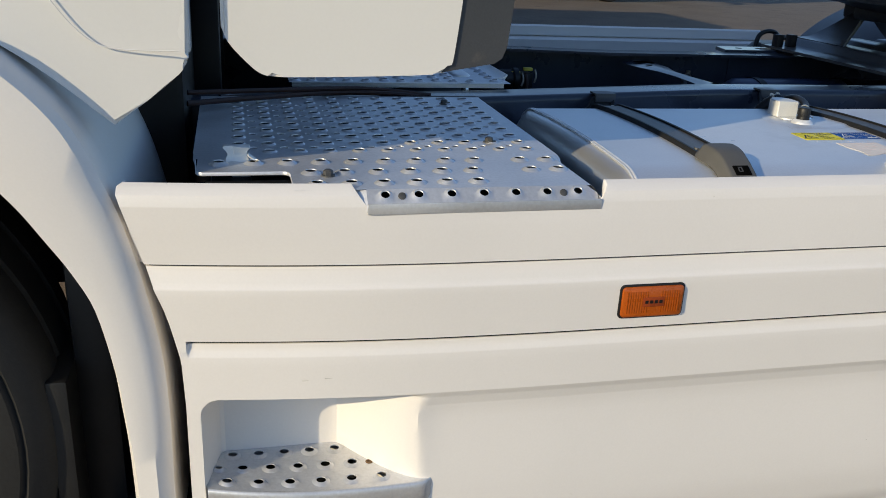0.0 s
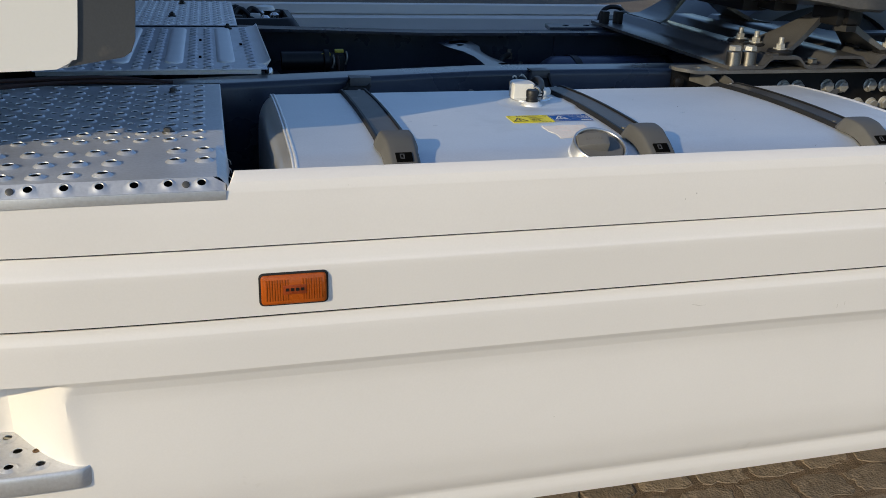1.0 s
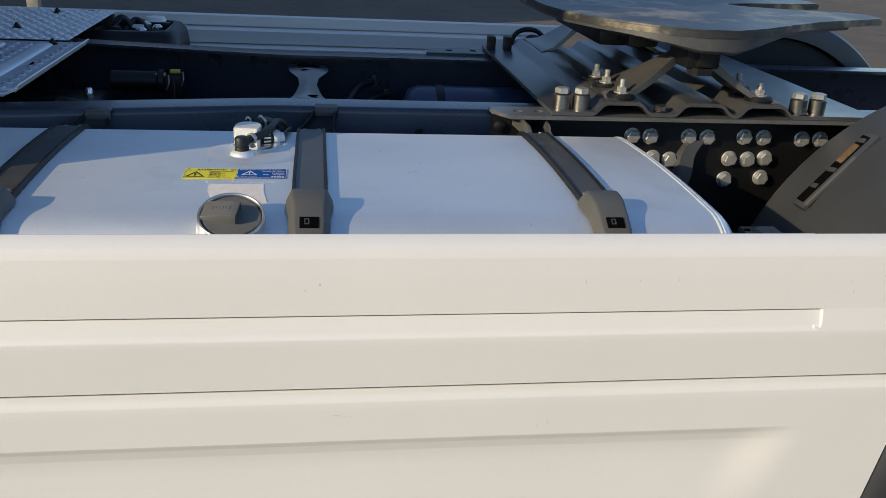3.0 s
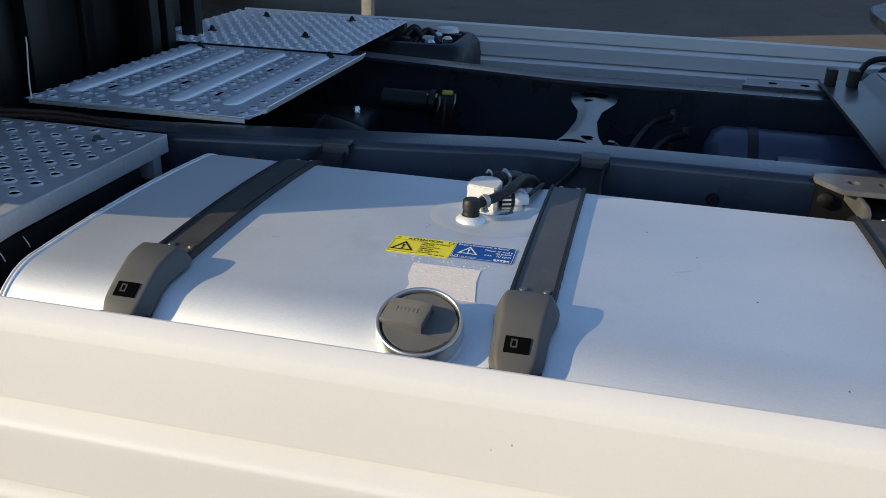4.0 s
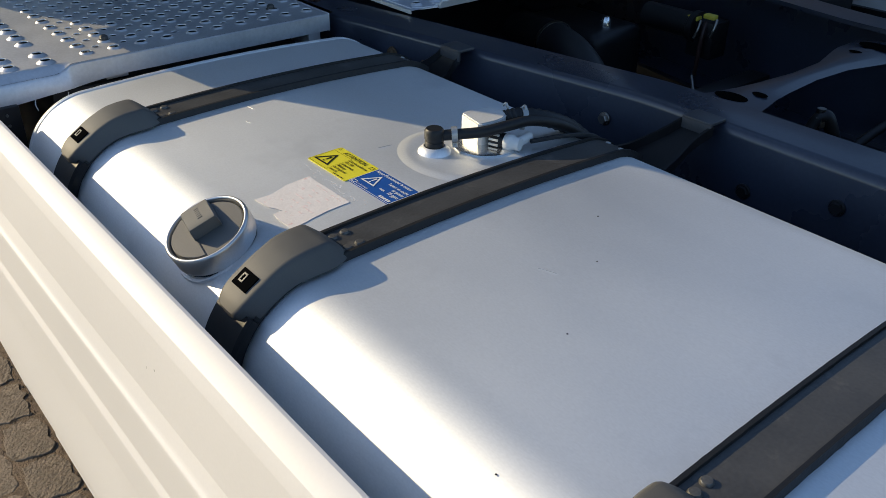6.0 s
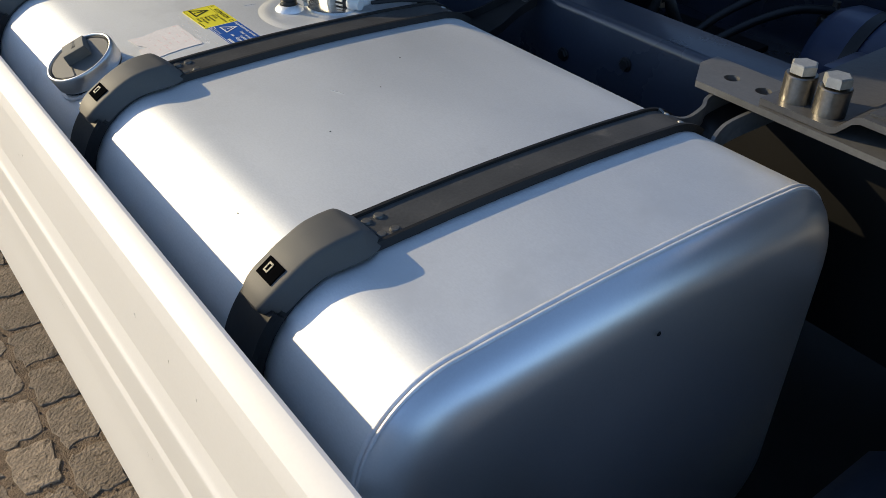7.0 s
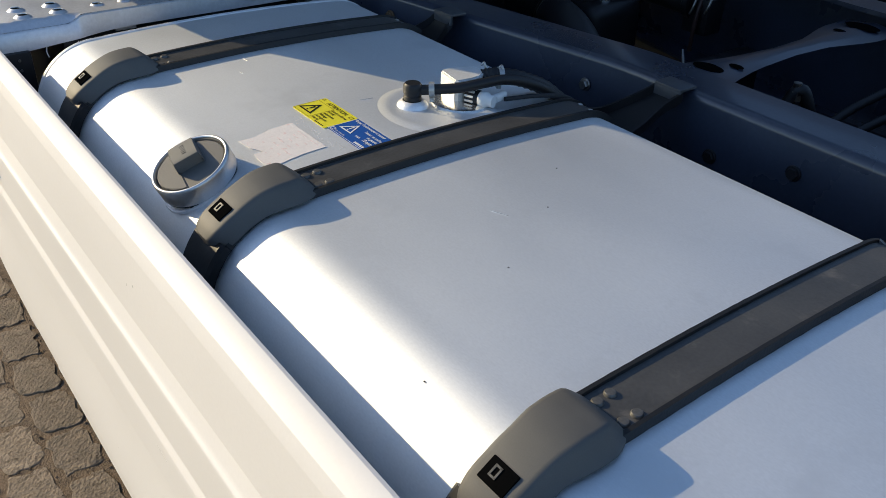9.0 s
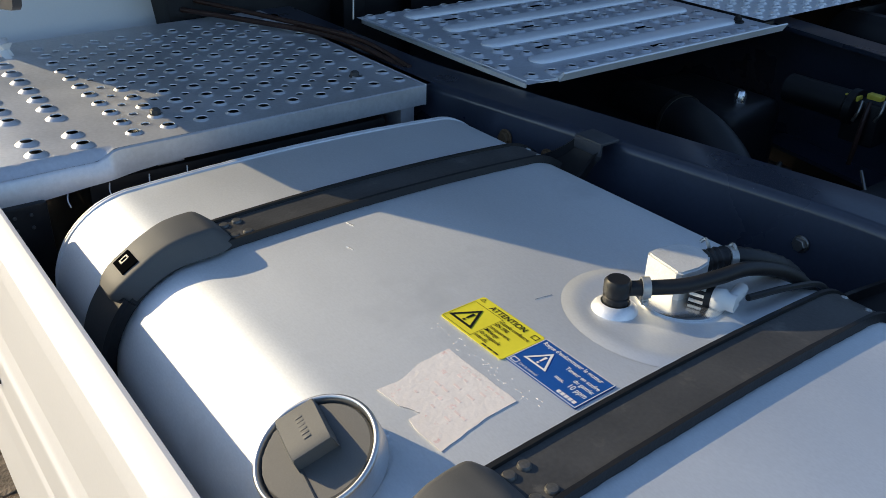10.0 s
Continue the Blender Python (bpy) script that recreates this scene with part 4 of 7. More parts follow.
def labels():
    t = thing("warning_label", (1.073, 1.542, tank_top(1.542)), "yellow warning label with black lettering stuck on the fuel tank", "label", "labels on the tank")
    part("sheet", sheet(rect(1.028, 1.117, 1.516, 1.571)), YELLOW, t)
    triangle_sign(1.0475, 1.534, 0.0195, t, INK)
    triangle_sign(1.0335, 1.5655, 0.0040, t, INK)
    put_words("ATTENTION", 0.0095, 1.0475, 1.5605, t, INK, 0.00012, 0.95)
    for i, line in enumerate(("Gazole conforme", "EN 590", "uniquement.", "Mélange", "de biogazole", "interdit.")):
        put_words(line, 0.0064, 1.0725, 1.5525 - 0.0063 * i, t, INK, 0.00008, 0.86)
    outline_frame(1.107, 1.1145, 1.560, 1.5665, 0.0009, t, INK)
    outline_frame(1.0295, 1.0715, 1.5175, 1.5585, 0.0005, t, INK)
    bm = bmesh.new()
    for i in range(3):
        box(bm, 1.088 + 0.008 * i, 1.094 + 0.008 * i, 1.5175, 1.519, 0, 0.0002)
    part("small_print", on_tank(bm, 0.0014), INK, t)
    b = thing("warning_label", (1.16, 1.546, tank_top(1.546)), "blue warning label with white lettering stuck beside the yellow one", "label", "labels on the tank")
    part("sheet", sheet(rect(1.1175, 1.204, 1.521, 1.571, 0.0012)), BLUE, b)
    outline_frame(1.1180, 1.2035, 1.5215, 1.5705, 0.0008, b, WHITEINK)
    triangle_sign(1.1395, 1.5435, 0.0165, b, WHITEINK)
    put_words("Risque d'endommager le moteur", 0.0072, 1.1215, 1.5628, b, WHITEINK, 0.00012, 0.76)
    for i, line in enumerate(("Teneur en soufre", "du gazole:")):
        put_words(line, 0.0070, 1.200, 1.5525 - 0.0075 * i, b, WHITEINK, 0.00012, 0.80, True)
    put_words("max.", 0.0068, 1.163, 1.5365, b, WHITEINK, 0.00012, 0.85)
    put_words("10 ppm", 0.0088, 1.200, 1.5360, b, WHITEINK, 0.00012, 0.80, True)
    put_words("Lire le manuel", 0.0050, 1.1305, 1.5245, b, WHITEINK, 0.0, 0.8)
    outline_frame(1.1200, 1.1285, 1.5235, 1.5295, 0.0010, b, WHITEINK)
    bm = bmesh.new()
    for i in range(5):
        box(bm, 1.178 + 0.0045 * i, 1.1815 + 0.0045 * i, 1.5245, 1.5285, 0, 0.0002)
    part("maker_mark", on_tank(bm, 0.0014), WHITEINK, b)
    p = thing("paper_sticker", (1.125, 1.447, tank_top(1.447)), "faded torn pinkish-white paper sticker on the fuel tank", "sticker")
    rnd = random.Random(8)
    corners = [(1.076, 1.489), (1.120, 1.4895), (1.168, 1.490), (1.1685, 1.455), (1.177, 1.404), (1.150, 1.4025), (1.132, 1.405), (1.131, 1.418), (1.112, 1.409), (1.085, 1.406), (1.0865, 1.43), (1.077, 1.455)]
    pts = []
    for (ax, ay), (bx, by) in zip(corners, corners[1:] + corners[:1]):
        for k in range(5):
            u = k / 5
            pts.append((ax + (bx - ax) * u + 0.0009 * (rnd.random() - 0.5), ay + (by - ay) * u + 0.0009 * (rnd.random() - 0.5)))
    part("sheet", sheet(pts, 0.0005, 0.0005), PAPER, p)
    for row in range(6):
        bm = bmesh.new()
        x, y = 1.100 + 0.006 * rnd.random(), 1.482 - 0.0105 * row
        while x < 1.160:
            w = 0.002 + 0.007 * rnd.random()
            if rnd.random() < 0.5:
                box(bm, x, x + w, y, y + 0.0022, 0, 0.0002)
            x += w + 0.0025
        if len(bm.verts):
            part("faded_print", on_tank(bm, 0.0009), FADED, p, "faded red print")
        else:
            bm.free()


labels()


# ---- fuel sender unit with its hoses ----
def sender_unit():
    t = thing("fuel_sender", (1.13, 1.72, tank_top(1.72)), "cast aluminium fuel sender with black hoses on top of the tank", "fuel sender")
    zt = tank_top(1.72)
    bm = bmesh.new()
    lathe(bm, [(0.046, 0), (0.046, 0.004), (0.040, 0.0055), (0, 0.0055)], Matrix.Translation((1.140, 1.735, zt)), 32)
    part("flange", bm, ALUSMOOTH, t, "bright round flange")
    # hood: a cast block, square in front and rounded behind
    bm = bmesh.new()
    out = [(1.097, 1.730), (1.100, 1.726), (1.142, 1.719), (1.147, 1.722), (1.150, 1.745), (1.148, 1.762), (1.140, 1.774), (1.126, 1.780), (1.111, 1.777), (1.101, 1.766), (1.097, 1.750)]
    slab(bm, out, zt + 0.002, zt + 0.037, 0.002)
    part("hood", bm, CAST, t, "dull cast aluminium hood")
    # elbow
    bm = bmesh.new()
    m = Matrix.Translation((1.118, 1.662, zt))
    lathe(bm, [(0.024, 0.0), (0.022, 0.006), (0.017, 0.011), (0.0145, 0.012)], m, 24)
    part("boss", bm, WELD, t, "bright welded boss")
    bm = bmesh.new()
    lathe(bm, [(0.0130, 0.010), (0.0130, 0.018), (0.0120, 0.019), (0.0120, 0.020), (0.0135, 0.022), (0.0135, 0.034), (0.011, 0.037), (0, 0.037)], m, 20)
    part("elbow", bm, HOSE, t, "black plastic elbow")
    bm = bmesh.new()
    tube(bm, [(1.122, 1.668, zt + 0.026), (1.138, 1.688, zt + 0.028), (1.158, 1.716, zt + 0.031), (1.170, 1.750, zt + 0.035), (1.176, 1.79, zt + 0.034), (1.186, 1.84, zt + 0.018), (1.192, 1.885, zt - 0.012), (1.194, 1.93, zt - 0.06), (1.196, 1.96, zt - 0.12)], 0.0076, 12)
    part("hose", bm, HOSE, t, "black fuel hose")
    bm = bmesh.new()
    tube(bm, [(1.132, 1.776, zt + 0.026), (1.142, 1.80, zt + 0.028), (1.158, 1.84, zt + 0.018), (1.166, 1.885, zt - 0.006), (1.170, 1.935, zt - 0.055), (1.172, 1.965, zt - 0.12)], 0.011, 12, 8, 0.14)
    part("corrugated_hose", bm, HOSE, t, "black corrugated hose")
    bm = bmesh.new()
    tube(bm, [(1.19, 1.775, zt + 0.012), (1.198, 1.84, zt + 0.006), (1.202, 1.90, zt - 0.012), (1.204, 1.95, zt - 0.07)], 0.0035, 8)
    part("thin_hose", bm, HOSE, t)
    # clamps
    for c, d, r in (((1.134, 1.684, zt + 0.0275), Vector((0.6, 0.8, 0.05)), 0.0100), ((1.144, 1.803, zt + 0.0275), Vector((0.4, 0.9, -0.1)), 0.0118)):
        bm = bmesh.new()
        q = d.normalized().to_track_quat("Z", "Y").to_matrix().to_4x4()
        q.translation = c
        lathe(bm, [(r - 0.001, -0.004), (r + 0.0008, -0.004), (r + 0.0008, 0.004), (r - 0.001, 0.004)], q, 20)
        obox(bm, q @ Matrix.Translation((0, -r - 0.004, 0)), 0.010, 0.007, 0.007, 0.001)
        tube(bm, [q @ Vector((-0.008, -r - 0.004, 0)), q @ Vector((0.010, -r - 0.004, 0))], 0.0022, 6, 1)
        part("hose_clamp", bm, ZINC, t, "bright hose clamp")
    for x, y in ((1.128, 1.792), (1.152, 1.806)):
        bm = bmesh.new()
        tube(bm, [(x, y, zt + 0.028), (x - 0.004, y - 0.002, zt + 0.040), (x - 0.009, y, zt + 0.042), (x - 0.012, y - 0.003, zt + 0.038)], 0.0018, 6)
        part("wire_clip", bm, ZINC, t)
    # white valve
    bm = bmesh.new()
    q = Matrix.Translation((1.150, 1.738, zt + 0.013)) @ pose(0, 0, 0, 0, 90, 20)
    lathe(bm, [(0, 0), (0.011, 0), (0.011, 0.020), (0.0105, 0.022), (0, 0.022)], q, 16)
    part("valve_body", bm, HOSE, t)
    bm = bmesh.new()
    for k in range(10):
        a = 2 * math.pi * k / 10
        obox(bm, q @ pose(0, 0, 0, 0, 0, 36 * k) @ Matrix.Translation((0.011, 0, 0.008)), 0.003, 0.003, 0.014)
    part("valve_collar", bm, CAST, t)
    bm = bmesh.new()
    lathe(bm, [(0, 0.021), (0.0105, 0.021), (0.012, 0.025), (0.012, 0.032), (0.009, 0.036), (0.009, 0.044), (0, 0.047)], q, 16)
    tube(bm, [q @ Vector((0, 0, 0.036)), q @ Vector((0.0, 0.022, 0.040)), q @ Vector((0, 0.034, 0.040))], 0.007, 10)
    part("valve_cap", bm, WHITEPLASTIC, t, "white plastic valve cap")
    return t


sender_unit()


# ---- perforated step plate over the battery box ----
def step_plate():
    t = thing("step_plate", (0.16, 1.56, 0.90), "scuffed galvanised perforated step plate with raised holes", "step plate")
    Z = 0.953
    px = 0.0485
    bm = bmesh.new()

    def lay(x, y, z):
        return (x, y, Z + z - 0.014 * ease(0.446, 0.4625, x) * ease(1.402, 1.372, y))
    xs = [0.418 - px * k for k in range(11)]
    xl = [(xs[k] + xs[k + 1]) / 2 for k in range(10)]
    edges = [0.4605] + xl + [-0.10]
    # back field: raised holes with small flush holes between their rows
    y = 1.428
    row = 0
    while y < 1.905:
        if row % 2 == 0:
            for k, x in enumerate(xs):
                cell(bm, edges[k + 1], edges[k], y, y + 0.025, (x, y + 0.0125, 0.0088, 0.0029, 0.0036), lay)
        else:
            plain = row > 16
            for k in range(10):
                cell(bm, xs[k + 1], xs[k], y, y + 0.025, None if plain else ((xs[k] + xs[k + 1]) / 2, y + 0.0125, 0.0066, 0.0005, 0.002), lay, 12)
            cell(bm, xs[0], 0.4605, y, y + 0.025, None, lay)
            cell(bm, -0.10, xs[-1], y, y + 0.025, None, lay)
        y += 0.025
        row += 1
    cell(bm, -0.10, 0.4605, y, 1.916, None, lay)
    bm.faces.new([bm.verts.new((x, y, Z)) for x, y in ((-0.138, 1.428), (-0.10, 1.428), (-0.10, 1.916), (-0.140, 1.916))])
    # front field: three rows with blank patches
    for y, xsr, lo in ((1.218, [0.040, 0.089, 0.137, 0.185, 0.231, 0.279], 0.006), (1.278, [0.036, 0.086, 0.137, 0.187, 0.237, 0.286, 0.382, 0.4275], 0.006),
                       (1.338, [-0.098, -0.046, 0.005, 0.056, 0.107, 0.158, 0.2075, 0.256, 0.304, 0.382, 0.4275], -0.130)):
        yc = y + 0.030
        cuts = [lo] + [(a + b) / 2 if b - a < 0.06 else None for a, b in zip(xsr, xsr[1:])] + [0.446]
        for a, b in ((0.446, 0.450), (0.450, 0.454), (0.454, 0.4575), (0.4575, 0.4605)):
            for k in range(6):
                cell(bm, a, b, y + 0.01 * k, y + 0.01 + 0.01 * k, None, lay)
        for i, x in enumerate(xsr):
            a = cuts[i] if cuts[i] is not None else x - 0.025
            b = cuts[i + 1] if cuts[i + 1] is not None else x + 0.025
            cell(bm, a, b, y, y + 0.060, (x, yc, 0.0086, 0.0046, 0.0070), lay)
            if cuts[i + 1] is None:
                cell(bm, b, xsr[i + 1] - 0.025, y, y + 0.060, None, lay)
    cell(bm, -0.137, 0.408, 1.398, 1.428, None, lay)
    # rounded front corner beside the open bay, with its inner corner filled
    for ring in ([(-0.130, 1.338), (-0.130, 1.334), (-0.1285, 1.328), (-0.125, 1.3225), (-0.120, 1.320), (0.006, 1.320), (0.006, 1.338)],
                 [(0.006, 1.320), (-0.006, 1.320), (0.000, 1.318), (0.0045, 1.312), (0.006, 1.304)]):
        bm.faces.new([bm.verts.new((x, y, Z)) for x, y in ring])
    for ring in ([(-0.130, 1.338), (-0.134, 1.398), (-0.137, 1.398)], ):
        bm.faces.new([bm.verts.new((x, y, Z)) for x, y in ring[::-1]])
    for a, b in zip((0.408, 0.446, 0.453), (0.446, 0.453, 0.4605)):
        for c in range(5):
            cell(bm, a, b, 1.398 + 0.006 * c, 1.404 + 0.006 * c, None, lay)
    # nosing folded down into the notch of the skirt
    def nose(x, y, z):
        return (x, 1.218 - y * 0.75, Z - y * 0.62 + z - 0.014 * ease(0.446, 0.4625, x))
    fx = [0.132 + 0.0485 * k for k in range(7)]
    for k, x in enumerate(fx):
        cell(bm, x - 0.0243 if k else 0.106, x + 0.0243 if k < 6 else 0.458, 0, 0.026, (x, 0.013, 0.0066, 0.0036, 0.0056), nose)
    part("tread", bm, GALV, t, "galvanised sheet with raised holes", angle=35)
    # folded edges
    bm = bmesh.new()
    rings = []
    for k in range(72):
        y = 1.205 + (1.916 - 1.205) * k / 71
        dip = 0.012 * math.exp(-((y - 1.385) / 0.022) ** 2) - 0.006 * ease(1.36, 1.22, y)
        drop = 0.034 + 0.018 * ease(1.50, 1.25, y)
        rings.append([(0.4595, y, Z - 0.0005 - 0.0135 * ease(1.402, 1.372, y)), (0.4630, y, Z - 0.0025 - 0.016 * ease(1.402, 1.372, y)), (0.4635 + dip * 0.3, y, Z - drop), (0.4610 + dip * 0.3, y, Z - drop)])
    loft(bm, rings)
    part("side_fold", bm, GALV, t, "folded edge, bent in one place")
    bm = bmesh.new()
    box(bm, -0.10, 0.4625, 1.914, 1.917, Z - 0.036, Z + 0.0005, 0.001)
    part("back_fold", bm, GALV, t)
    bm = bmesh.new()
    path = [(-0.134, 1.40), (-0.131, 1.345), (-0.1305, 1.334), (-0.129, 1.328), (-0.1255, 1.3222), (-0.120, 1.3195), (-0.006, 1.3195), (0.000, 1.3178), (0.0045, 1.3120), (0.0058, 1.304), (0.0058, 1.222)]
    loft(bm, [[(x, y, Z + 0.0003), (x - 0.0006, y - 0.0008, Z - 0.0010), (x - 0.0006, y - 0.0008, Z - 0.005), (x + 0.0010, y + 0.0012, Z - 0.005), (x + 0.0010, y + 0.0012, Z - 0.0005)] for x, y in path])
    part("bay_fold", bm, GALV, t, "turned-down edge of the open bay")
    bm = bmesh.new()
    box(bm, 0.106, 0.458, 1.1955, 1.1990, Z - 0.031, Z - 0.0155, 0.001)
    part("front_lip", bm, GALV, t)
    bm = bmesh.new()
    loft(bm, [[(0.082, 1.228, Z - h), (0.1065, 1.2190, Z - h), (0.1070, 1.1990, Z - 0.0165 - h), (0.1055, 1.1995, Z - 0.026 - h), (0.096, 1.210, Z - 0.012 - h)] for h in (0.001, 0.003)])
    part("gusset", bm, GALV, t, "folded corner beside the nosing")
    for a, d in (((0.385, 0.4575, 1.868, 1.896), 0.078), ((-0.08, 0.44, 1.46, 1.50), 0.048)):
        bm = bmesh.new()
        box(bm, *a, Z - d, Z - 0.006, 0.002)
        part("support", bm, GALV, t, "folded support channel")
    bm = bmesh.new()
    lathe(bm, [(0.0075, 0), (0.0075, 0.007), (0.005, 0.009), (0, 0.009)], None, 6)
    lathe(bm, [(0.010, -0.002), (0.010, 0.001), (0.0075, 0.001)], None, 16)
    me = finish(bm, STRAPM, "bolt")
    low = finish(lathe(bmesh.new(), [(0.0058, -0.002), (0.0058, 0.0012), (0.004, 0.002), (0, 0.002)], pose(0, 0, 0, 50, 0, 0), 10), STRAPM, "bolt")
    for x, y in ((0.364, 1.838), (0.365, 1.492), (0.060, 1.292)):
        shared("bolt", me, t, Matrix.Translation((x, y, Z + 0.001)), "dull bolt")
    for x in (0.156, 0.400):
        shared("bolt", low, t, Matrix.Translation((x, 1.208, Z - 0.0080)), "dull bolt")
    # torn bright metal tab
    bm = bmesh.new()
    rnd = random.Random(12)
    rings = []
    for z, w, d in ((-0.002, 0.0185, 0.010), (0.006, 0.0165, 0.008), (0.014, 0.0145, 0.006), (0.021, 0.0170, 0.008), (0.028, 0.0205, 0.010), (0.030, 0.0190, 0.007)):
        rings.append([(-0.070 + w * cx + 0.003 * (rnd.random() - 0.5), 1.389 + d * cy + 0.003 * (rnd.random() - 0.5), Z + 0.76 * z + 0.002 * rnd.random()) for cx, cy in ((-1, -1), (-0.3, -0.5), (0.4, -1.1), (1, -0.8), (1, 1), (0.2, 0.6), (-1, 1))])
    loft(bm, rings)
    obox(bm, Matrix.Translation((-0.046, 1.384, Z + 0.004)) @ pose(0, 0, 0, 10, 38, 12), 0.022, 0.014, 0.0025, 0.0008)
    part("bent_tab", bm, WHITEPLASTIC, t, "crumpled pale metal tab")
    return t


step_plate()


def under_box():
    t = thing("battery_box", (0.16, 1.55, 0.40), "black plastic battery box under the step plate", "battery box")
    bm = bmesh.new()
    box(bm, -0.115, 0.445, 1.36, 1.85, 0.40, 0.905, 0.012)
    part("body", bm, BLACK, t)
    bm = bmesh.new()
    for x in (-0.05, 0.15, 0.35):
        box(bm, x, x + 0.02, 1.40, 1.83, 0.903, 0.935, 0.002)
    part("rib", bm, BLACK, t)
    rnd = random.Random(2)
    for k in range(4):
        bm = bmesh.new()
        x, y = 0.455, 1.33 + 0.055 * k
        tube(bm, [(x + 0.004, y, 0.905), (x + 0.014, y - 0.004, 0.898), (x + 0.016 + 0.004 * rnd.random(), y - 0.003, 0.890)], 0.0009, 6)
        part("wire_end", bm, WHITEPLASTIC, t, "pale cable tie ends")
    bm = bmesh.new()
    box(bm, -0.118, 0.015, 1.262, 1.330, 0.905, 0.938, 0.004)
    part("cover", bm, BLACK, t, "black cover in the plate's cut-out")
    bm = bmesh.new()
    box(bm, 0.446, 0.472, 1.222, 1.300, 0.62, 0.905, 0.004)
    part("bracket", bm, BLACK, t, "black end bracket")
    me = finish(lathe(bmesh.new(), [(0.0025, 0), (0.0025, 0.002), (0, 0.003)], pose(0, 0, 0, 0, 90, 0), 10), STRAPM, "rivet")
    for k in range(6):
        shared("rivet", me, t, Matrix.Translation((0.472, 1.238 + 0.02 * (k % 3), 0.892 - 0.018 * (k // 3))))
    return t


under_box()


def boarding_step():
    t = thing("boarding_step", (0.03, 1.26, 0.44), "aluminium boarding step with raised holes in the skirt's pocket", "step")
    Z = 0.476
    front = [(-0.133, 1.2200), (-0.110, 1.2135), (-0.080, 1.2050), (-0.040, 1.1960), (0.014, 1.1880), (0.070, 1.1845), (0.120, 1.1840), (0.165, 1.1850), (0.195, 1.1868), (0.209, 1.1890), (0.217, 1.1935), (0.2205, 1.2000)]

    def lay(x, y, z):
        f = lerp(x, front)
        return (x, f + (y - 1.184) * (1.326 - f) / 0.142, Z + z)
    bm = bmesh.new()
    holes = ([-0.104 + 0.0482 * k for k in range(6)], [-0.117] + [-0.0795 + 0.0436 * k for k in range(5)], [-0.095 + 0.0415 * k for k in range(5)])
    for (y0, yc, y1), xs in zip(((1.184, 1.2065, 1.229), (1.229, 1.2500, 1.272), (1.272, 1.2945, 1.326)), holes):
        last = 0.216 if y0 < 1.2 else 0.165 if y0 < 1.26 else 0.122
        cuts = [-0.134] + [(a + b) / 2 for a, b in zip(xs, xs[1:])] + [xs[-1] + 0.024]
        for i, x in enumerate(xs):
            r = 0.0058 if x < -0.11 else 0.0078
            cell(bm, cuts[i], cuts[i + 1], y0, y1, (x, yc, r, 0.0040, 0.0066), lay)
        x = cuts[-1]
        while x < last - 1e-6:
            cell(bm, x, min(x + 0.014, last), y0, y1, None, lay)
            x += 0.014
    bmesh.ops.remove_doubles(bm, verts=bm.verts, dist=1e-5)
    part("tread", bm, GALV, t, "perforated aluminium tread", angle=35)
    bm = bmesh.new()
    plan = smooth_path([(x, y, 0) for x, y in front] + [(0.2200, 1.214, 0)], 3)
    rings = []
    for p in plan:
        d = 1 - ease(0.20, 0.218, p.x)
        e = 0.004 * ease(0.206, 0.219, p.x)
        rings.append([(p.x, p.y + 0.0005, Z - 0.0002), (p.x, p.y - 0.0022 * d, Z + 0.0012), (p.x + e * 0.5, p.y - 0.0050 * d, Z + 0.0006), (p.x + e, p.y - 0.0072 * d, Z - 0.0030), (p.x + e, p.y - 0.0078 * d, Z - 0.009),
                      (p.x + e, p.y - 0.0080 * d, Z - 0.030), (p.x, p.y - 0.005 * d, Z - 0.036), (p.x, p.y + 0.006, Z - 0.037), (p.x, p.y + 0.006, Z - 0.006)])
    loft(bm, rings)
    part("nosing", bm, GALV, t, "rolled aluminium nosing", angle=50)
    bm = bmesh.new()
    lathe(bm, [(0.0060, -0.001), (0.0060, 0.0008), (0.0045, 0.0016), (0.0030, 0.0016), (0.0026, 0.0004), (0, 0.0004)], Matrix.Translation((0.123, 1.250, Z)), 14)
    part("rivet", bm, RUST, t, "rusty rivet")
    bm = bmesh.new()
    box(bm, -0.10, 0.10, 1.225, 1.30, 0.442, Z - 0.012, 0.003)
    part("support", bm, BLACK, t)
    return t


boarding_step()


